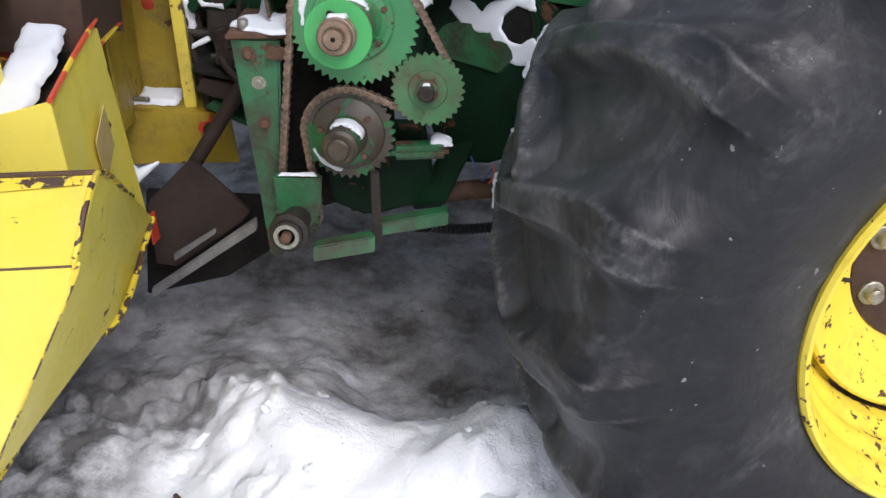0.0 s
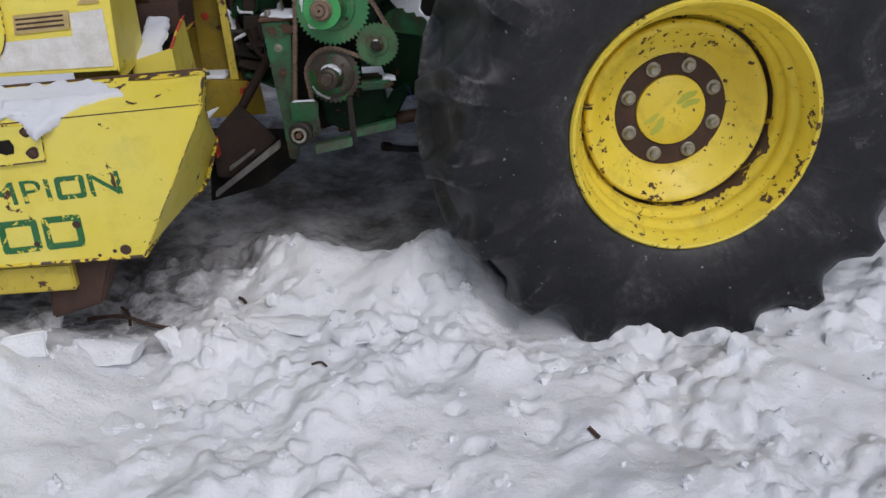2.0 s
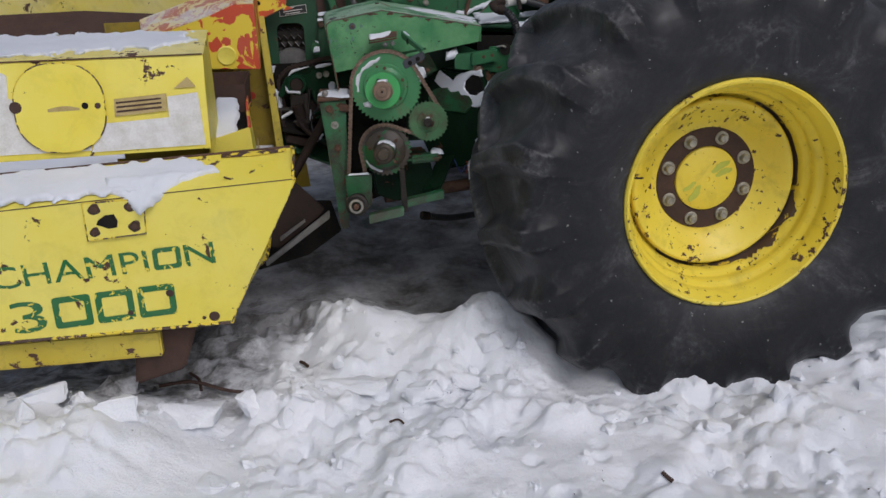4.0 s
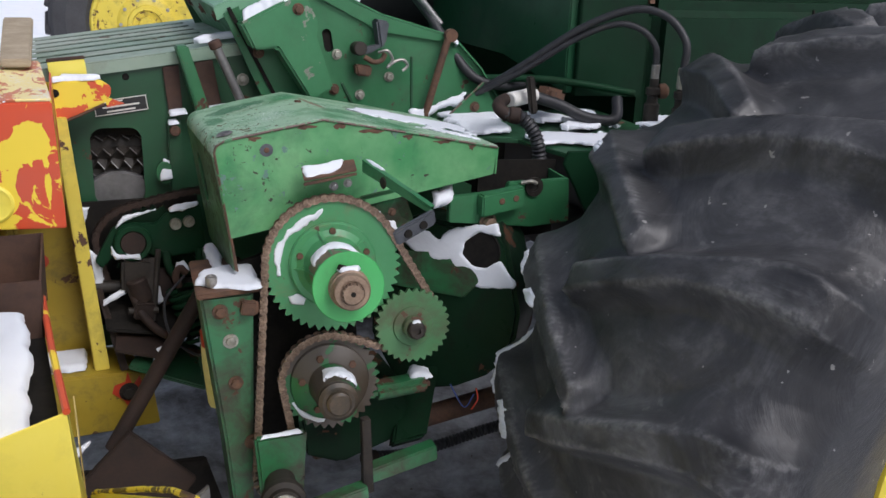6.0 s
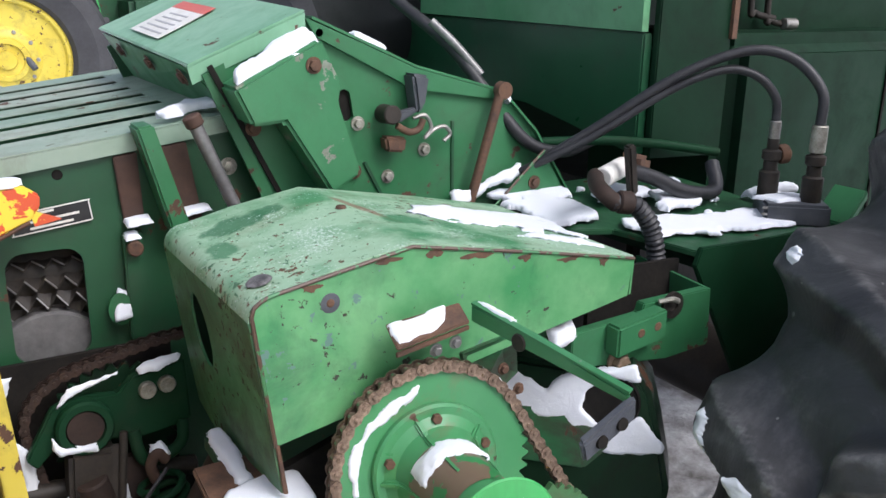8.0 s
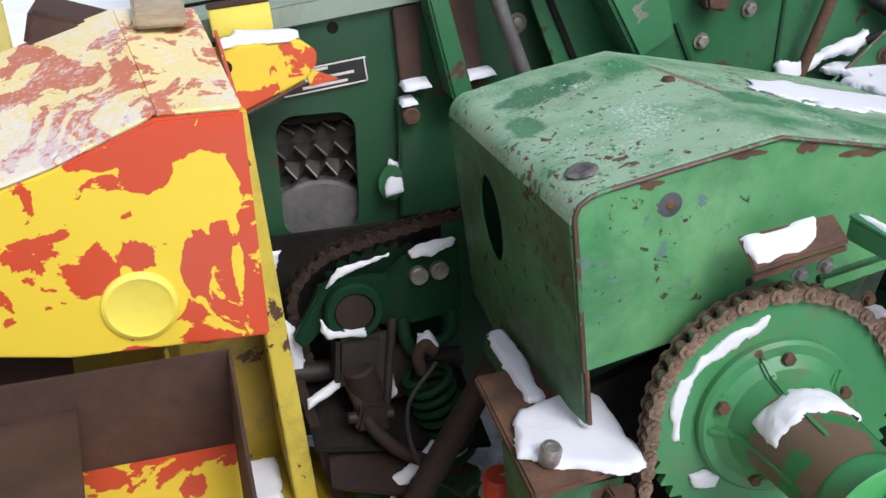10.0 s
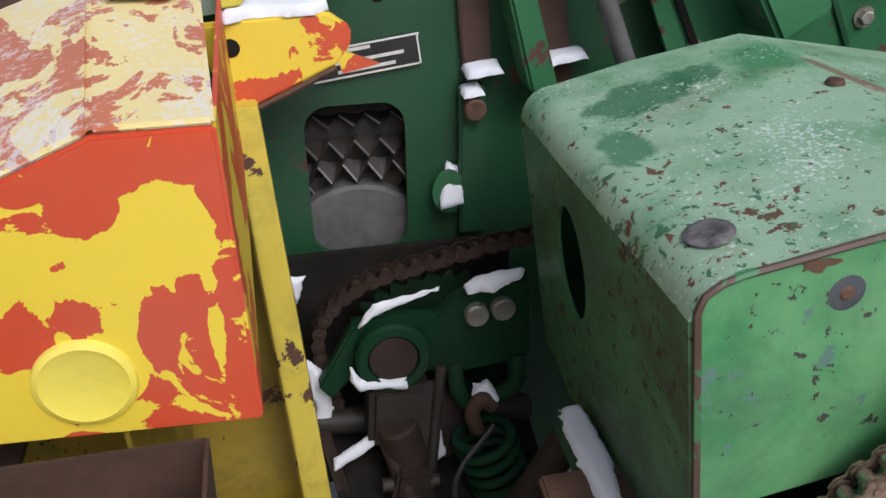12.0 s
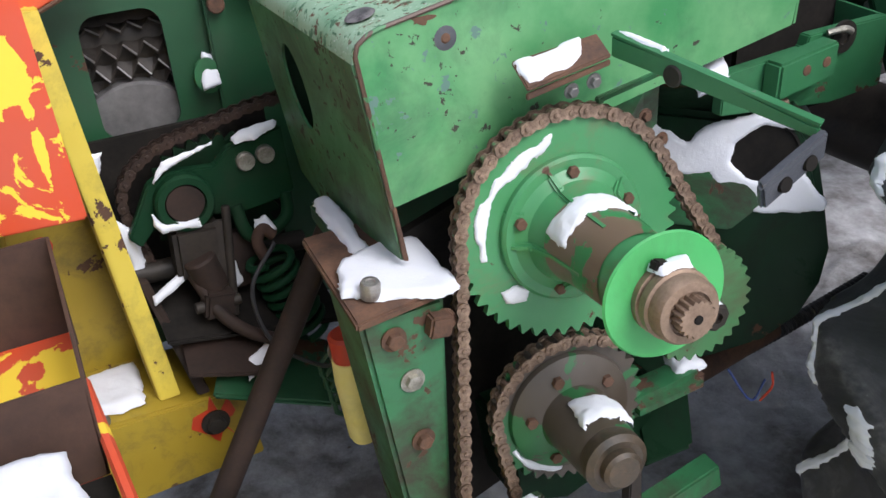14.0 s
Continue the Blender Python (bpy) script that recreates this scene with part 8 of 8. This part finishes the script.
    snow_patch([(-0.10, 0.04), (0.20, 0.04), (0.12, -0.02), (0.05, -0.085), (0.01, -0.11), (-0.05, -0.06), (-0.10, -0.02)], (-0.86, 1.245, 1.062), (1, 0, 0.03), (0, 0.55, 0.45), 0.05, 85, 0.012, label="tongue of snow hanging over the fold")
    snow_patch([(0.0, 0.02), (0.35, 0.05), (0.62, 0.08), (0.70, 0.12), (0.66, 0.30), (0.3, 0.32), (0.0, 0.32)], (-1.38, 1.46, 1.446), (1, 0, 0), (0, 1, 0.1), 0.022, 82, 0.06, label="snow along the bleached hood top")
    snow_patch([(0.0, 0.0), (0.12, 0.0), (0.12, 0.12), (0.0, 0.12)], (-0.61, 2.515, 0.813), (1, 0, -0.03), (0, 1, 0), 0.03, 83, 0.01, label="snow on the yellow shelf")
    snow_patch([(0.0, 0.0), (0.085, -0.002), (0.115, 0.004), (0.10, 0.034), (0.02, 0.040)], (-0.505, 2.626, 1.516), (1, 0, 0.03), (0, 1, 0.1), 0.018, 84, 0.012, label="snow along the top of the hooked plate")
    snow_patch([(0.0, 0.095), (0.004, 0.02), (0.02, 0.0), (0.060, 0.025), (0.090, 0.055), (0.040, 0.045)], (-0.590, 2.22, 0.690), (1, 0.1, 0.15), (0, 0.5, 0.87), 0.018, 86, 0.008, 0.003, label="drift of snow in the corner beside the brown plate")
    snow_patch([(0.0, 0.0), (0.17, 0.0), (0.15, 0.10), (0.05, 0.13), (0.0, 0.12)], (-0.74, 2.04, 1.105), (1, 0, 0), (0, 1, 0), 0.03, 88, 0.02, label="snow lying in the brown bin")
    snow_patch([(0.0, 0.0), (0.05, 0.02), (0.04, 0.3), (-0.03, 0.33)], (-0.70, 2.34, 1.475), (0.9, 0, 0.38), (0, 1, 0.1), 0.006, 87, 0.02)
    return th


build_header()

# ---- another tractor in the yard behind ----


def build_far_tractor():
    c = V(0.35, 10.1, 1.13)
    th = thing("tractor", (0.4, 10.6, 0.1), "green tractor with yellow wheel parked in the snow behind", "tractor")
    n = V(-0.05, -1, 0)
    wheel = part("tyre", lathe([(0.56, 0.0), (0.60, 0.06), (0.78, 0.10), (0.90, 0.04), (0.95, -0.06), (0.95, -0.40), (0.88, -0.48), (0.60, -0.48)], c, n, 64), FAR_RUBBER, th, "tall black tyre")
    for k in range(22):
        a = 2 * math.pi * k / 22
        u, w = axes(n)
        p = c + 0.955 * (u * math.cos(a) + w * math.sin(a)) - n * 0.18
        b = block((0, 0, 0), (0.34, 0.07, 0.06), (0, 0, 30), 0.01)
        m = Matrix((n, n.cross(u * math.cos(a) + w * math.sin(a)).normalized(), u * math.cos(a) + w * math.sin(a))).transposed().to_4x4()
        m.translation = p
        bmesh.ops.transform(b, matrix=m, verts=b.verts)
        part("lug", b, FAR_RUBBER, wheel)
    part("rim", lathe([(0.57, -0.01), (0.545, 0.02), (0.52, 0.015), (0.50, -0.02), (0.42, -0.03), (0.30, -0.02), (0.28, 0.0), (0.255, 0.02), (0.20, 0.03), (0.19, 0.05), (0.15, 0.055), (0.14, 0.03), (0.09, 0.03), (0.08, 0.06), (0.0, 0.065)], c, n, 56), YELLOW_STRIP, th, "yellow disc rim")
    for k in range(10):
        a = 2 * math.pi * k / 10
        u, w = axes(n)
        part("wheel_bolt", hexbolt(c + n * 0.0 + 0.26 * (u * math.cos(a) + w * math.sin(a)) + n * 0.012, n, 0.02, 0.02, 0), BOLT_STEEL, th)
    part("valve", rod(c + V(0.16, -0.03, 0.02), c + V(0.22, -0.10, -0.08), 0.03, 10), PLASTIC, th)
    part("hood", block((3.3, 11.1, 2.1), (2.6, 0.9, 0.9), (0, 0, 0), 0.08), GREEN_BRIGHT, th, "bright green bonnet")
    part("cab_frame", block((1.12, 10.8, 2.1), (0.26, 0.14, 2.4), (0, -8, 0), 0.02), GREEN_BRIGHT, th, "bright green cab post")
    part("cab_frame", block((1.95, 10.9, 2.0), (0.10, 0.12, 2.4), (0, 0, 0), 0.02), GREEN_BRIGHT, th)
    part("engine", block((2.9, 11.0, 1.3), (2.6, 0.7, 0.8), (0, 0, 0), 0.06), GREEN_DARK, th, "dark green engine and gearbox")
    part("fuel_tank", block((1.6, 10.7, 0.95), (1.2, 0.5, 0.5), (0, 0, 0), 0.12, segments=3), DARK_STEEL, th, "black fuel tank")
    # plain dark box added to close the bright gap beside the post
    part("gap_filler", block((1.3, 11.35, 1.55), (1.5, 0.3, 1.7), (0, 0, 0), 0.06), GREEN_DARK, th, "dark green box filling the gap beside the cab post")
    part("rear_housing", block((0.3, 11.6, 1.2), (1.6, 1.0, 1.2), (0, 0, 0), 0.12), DARK_STEEL, th, "dark rear axle housing")
    part("fender", block((0.4, 10.9, 2.22), (1.5, 0.7, 0.10), (0, 0, 0), 0.04), GREEN_DARK, th, "dark green fender")
    for k in range(6):
        part("engine_pipe", tube([(2.0 + 0.35 * k, 10.62, 1.2), (2.05 + 0.35 * k, 10.6, 1.5), (2.25 + 0.35 * k, 10.6, 1.65)], 0.035, 8), STEEL if k % 2 else DARK_STEEL, th)
    return th


build_far_tractor()

# ---- clods, slabs and sticks on the trodden snow ----


def ground_at(x, y):
    return float(ground_height(np.array([x], float), np.array([y], float))[0])


def build_clods():
    """Loose crumbs of broken snow, past counting."""
    rng = random.Random(5)
    verts, faces = [], []
    b = bmesh.new()
    bmesh.ops.create_icosphere(b, subdivisions=2, radius=1)
    base = [v.co.copy() for v in b.verts]
    tris = [[v.index for v in f.verts] for f in b.faces]
    b.free()
    spots = []
    while len(spots) < 520:
        x, y = rng.uniform(-1.9, 2.5), rng.uniform(-0.6, 1.95)
        if y > 1.25 and x > 0.48:
            continue
        w = 0.35 + 0.65 * math.exp(-((y - 1.2) / 0.5) ** 2)
        if rng.random() < w:
            spots.append((x, y))
    hs = ground_height(np.array([p[0] for p in spots]), np.array([p[1] for p in spots]))
    for (x, y), h in zip(spots, hs):
        r = 0.004 + 0.020 * rng.random() ** 3
        if y > 1.5:
            r *= 0.7
        sx, sy, sz = r * rng.uniform(0.8, 1.6), r * rng.uniform(0.8, 1.4), r * rng.uniform(0.5, 0.9)
        rot = Euler((rng.uniform(-0.5, 0.5), rng.uniform(-0.5, 0.5), rng.uniform(0, 6))).to_matrix()
        off = V(rng.uniform(0, 50), rng.uniform(0, 50), 0)
        k = len(verts)
        for v in base:
            q = v * (1 + 0.9 * noise.noise(v * 1.3 + off) + 0.45 * noise.noise(v * 3.5 + off))
            q = rot @ V(q.x * sx, q.y * sy, q.z * sz)
            verts.append((q.x + x, q.y + y, q.z + h + sz * 0.25))
        faces += [[i + k for i in t] for t in tris]
    me = bpy.data.meshes.new("snow_clods")
    me.from_pydata(verts, [], faces)
    me.polygons.foreach_set("use_smooth", [False] * len(me.polygons))
    me.materials.append(SNOW_GROUND)
    tagged(new("snow_clods", me), "loose crumbs of broken snow on the ground", "snow", kind="stuff")


build_clods()


def build_slabs():
    """Blocks and plates of crusted snow, tipped and broken."""
    rng = random.Random(11)
    for x, y, w, d, h, tz, tx, ty in ((-1.34, 1.33, 0.34, 0.24, 0.09, 12, -24, -8), (-1.09, 1.45, 0.22, 0.15, 0.12, -6, -14, 4), (-1.02, 1.08, 0.17, 0.14, 0.09, 30, -10, 8),
                                      (-1.29, 1.08, 0.07, 0.06, 0.09, 20, -20, 10), (-0.80, 1.21, 0.26, 0.15, 0.09, -4, -22, 5), (-0.58, 1.24, 0.09, 0.07, 0.13, 25, -12, -16),
                                      (-0.46, 1.15, 0.06, 0.06, 0.10, 50, 8, 18), (0.03, 1.20, 0.17, 0.10, 0.08, 15, -26, -6), (-0.22, 1.33, 0.32, 0.11, 0.055, -6, -18, 3),
                                      (-0.25, 1.48, 0.08, 0.05, 0.07, 10, -20, 6), (1.31, 0.98, 0.07, 0.06, 0.10, 40, 10, 14), (0.21, 1.32, 0.12, 0.07, 0.06, -20, -24, 8),
                                      (-1.55, 0.86, 0.28, 0.20, 0.08, 30, -12, 8), (0.72, 1.02, 0.13, 0.09, 0.05, 20, -14, -6), (1.72, 0.98, 0.16, 0.11, 0.10, -15, -10, 8),
                                      (-0.26, 0.97, 0.14, 0.10, 0.06, 35, -16, -8), (-0.70, 0.86, 0.13, 0.10, 0.05, -25, -10, 9), (1.05, 0.90, 0.10, 0.08, 0.06, 10, -16, 12), (0.33, 1.46, 0.12, 0.09, 0.08, 5, -20, -10)):
        b = bmesh.new()
        for _ in range(16):
            p = V(rng.uniform(-1, 1), rng.uniform(-1, 1), rng.choice((-1, 1)) * rng.uniform(0.55, 1.0))
            p.xy *= 1.0 / max(1.0, p.xy.length)
            b.verts.new((p.x * w * 0.56, p.y * d * 0.56, p.z * h * 0.5))
        got = bmesh.ops.convex_hull(b, input=b.verts)
        bmesh.ops.delete(b, geom=list({g for g in got["geom_interior"] + got["geom_unused"] if isinstance(g, bmesh.types.BMVert)}), context="VERTS")
        bmesh.ops.dissolve_limit(b, angle_limit=radians(16), verts=b.verts, edges=b.edges)
        soften(b, 0.011, 3, min_angle=14)
        bmesh.ops.triangulate(b, faces=b.faces)
        bmesh.ops.subdivide_edges(b, edges=[e for e in b.edges if e.calc_length() > 0.024], cuts=3, use_grid_fill=True)
        seed = V(rng.uniform(0, 99), rng.uniform(0, 99), 0)
        for v in b.verts:
            v.co += v.co.normalized() * (0.013 * noise.noise(v.co * 19 + seed) + 0.007 * noise.noise(v.co * 55 + seed))
        bmesh.ops.transform(b, matrix=pose(x, y, ground_at(x, y) + h * 0.16, tx, ty, tz), verts=b.verts)
        solo("snow_block", b, SNOW_GROUND, "angular block of crusted snow lying on the trodden snow", "snow", "broken blocks of crusted snow", sharp=38)


build_slabs()


def stick(pts, r, label):
    line = [(x, y, ground_at(x, y) + h) for x, y, h in pts]
    solo("stick", tube(line, r, 7, per=3), RUST_BROWN, label, "stick")


stick([(-0.415, 1.655, 0.012), (-0.400, 1.635, 0.016), (-0.385, 1.605, 0.012)], 0.0065, "short dark stub of stalk on the snow")
stick([(-0.95, 1.50, 0.03), (-0.82, 1.47, 0.045), (-0.70, 1.43, 0.03), (-0.62, 1.42, 0.015)], 0.007, "thin dark branch lying in the shaded snow")
stick([(-0.84, 1.56, 0.05), (-0.80, 1.50, 0.04), (-0.79, 1.46, 0.01)], 0.006, "thin dark twig lying in the shaded snow")
stick([(0.735, 0.640, 0.008), (0.748, 0.627, 0.012), (0.762, 0.612, 0.006)], 0.007, "crumb of brown stalk on the snow")
stick([(-0.10, 1.05, 0.01), (-0.07, 1.055, 0.014), (-0.05, 1.05, 0.01)], 0.004, "crumb of brown stalk on the snow")
solo("wire", tube([(0.30, 2.05, 0.86), (0.325, 2.02, 0.81), (0.35, 2.02, 0.84)], 0.002, 6), rough_stuff("blue_wire", (0.012, 0.03, 0.12), (0.03, 0.05, 0.18), 30, 0.5), "thin blue wire hanging below the gear case", "wire")
solo("wire", tube([(0.345, 2.02, 0.80), (0.355, 2.01, 0.83), (0.35, 2.01, 0.86)], 0.002, 6), RED_PAINT, "thin red wire hanging below the gear case", "wire")


def tyre_snow():
    """Ragged ribs of snow caught along the ends of the lugs on the inner shoulder."""
    for path, w, seed in (([(155.0, 10.05), (158.5, 10.0), (162.5, 10.1)], 0.16, 1), ([(159.5, 9.4), (162.0, 9.3)], 0.20, 2),
                          ([(166.5, 10.2), (171, 10.35), (175, 10.2), (179, 10.05), (184, 10.1), (189, 10.25), (194, 10.3)], 0.10, 3),
                          ([(176.5, 9.45), (179.5, 9.35), (182.0, 9.35)], 0.12, 4), ([(135.5, 9.9), (138, 9.8)], 0.12, 5), ([(199, 10.05), (203, 10.1)], 0.12, 6)):
        b = bmesh.new()
        line = spline([(a, s, 0) for a, s in path], 16)
        rows = []
        for i, p in enumerate(line):
            ends = min(1.0, i / 4, (len(line) - 1 - i) / 4)
            half = w * ends * (0.6 + 0.9 * abs(noise.noise(V(0.9 * p.x, 0, seed))) + 0.7 * abs(noise.noise(V(2.3 * p.x, 4, seed)))) + 0.01
            row = []
            for j in range(7):
                x = -1 + j / 3
                q = p.y + half * x
                lift = -0.003 if j in (0, 6) else 0.008 * ends * (1 - x ** 4) * (0.7 + 0.5 * noise.noise(V(p.x * 1.5, q * 9, seed)))
                r, d = (float(k) for k in tyre_shape(q, p.x))
                row.append(b.verts.new(wheel_point(WHEEL_C, r + lift, d - 0.5 * lift, p.x)))
            rows.append(row)
        for r0, r1 in zip(rows, rows[1:]):
            for j in range(6):
                b.faces.new((r0[j], r1[j], r1[j + 1], r0[j + 1]))
        solo("snow_patch", b, SNOW, "rib of snow caught on the tyre's tread", "snow", sharp=60)


tyre_snow()
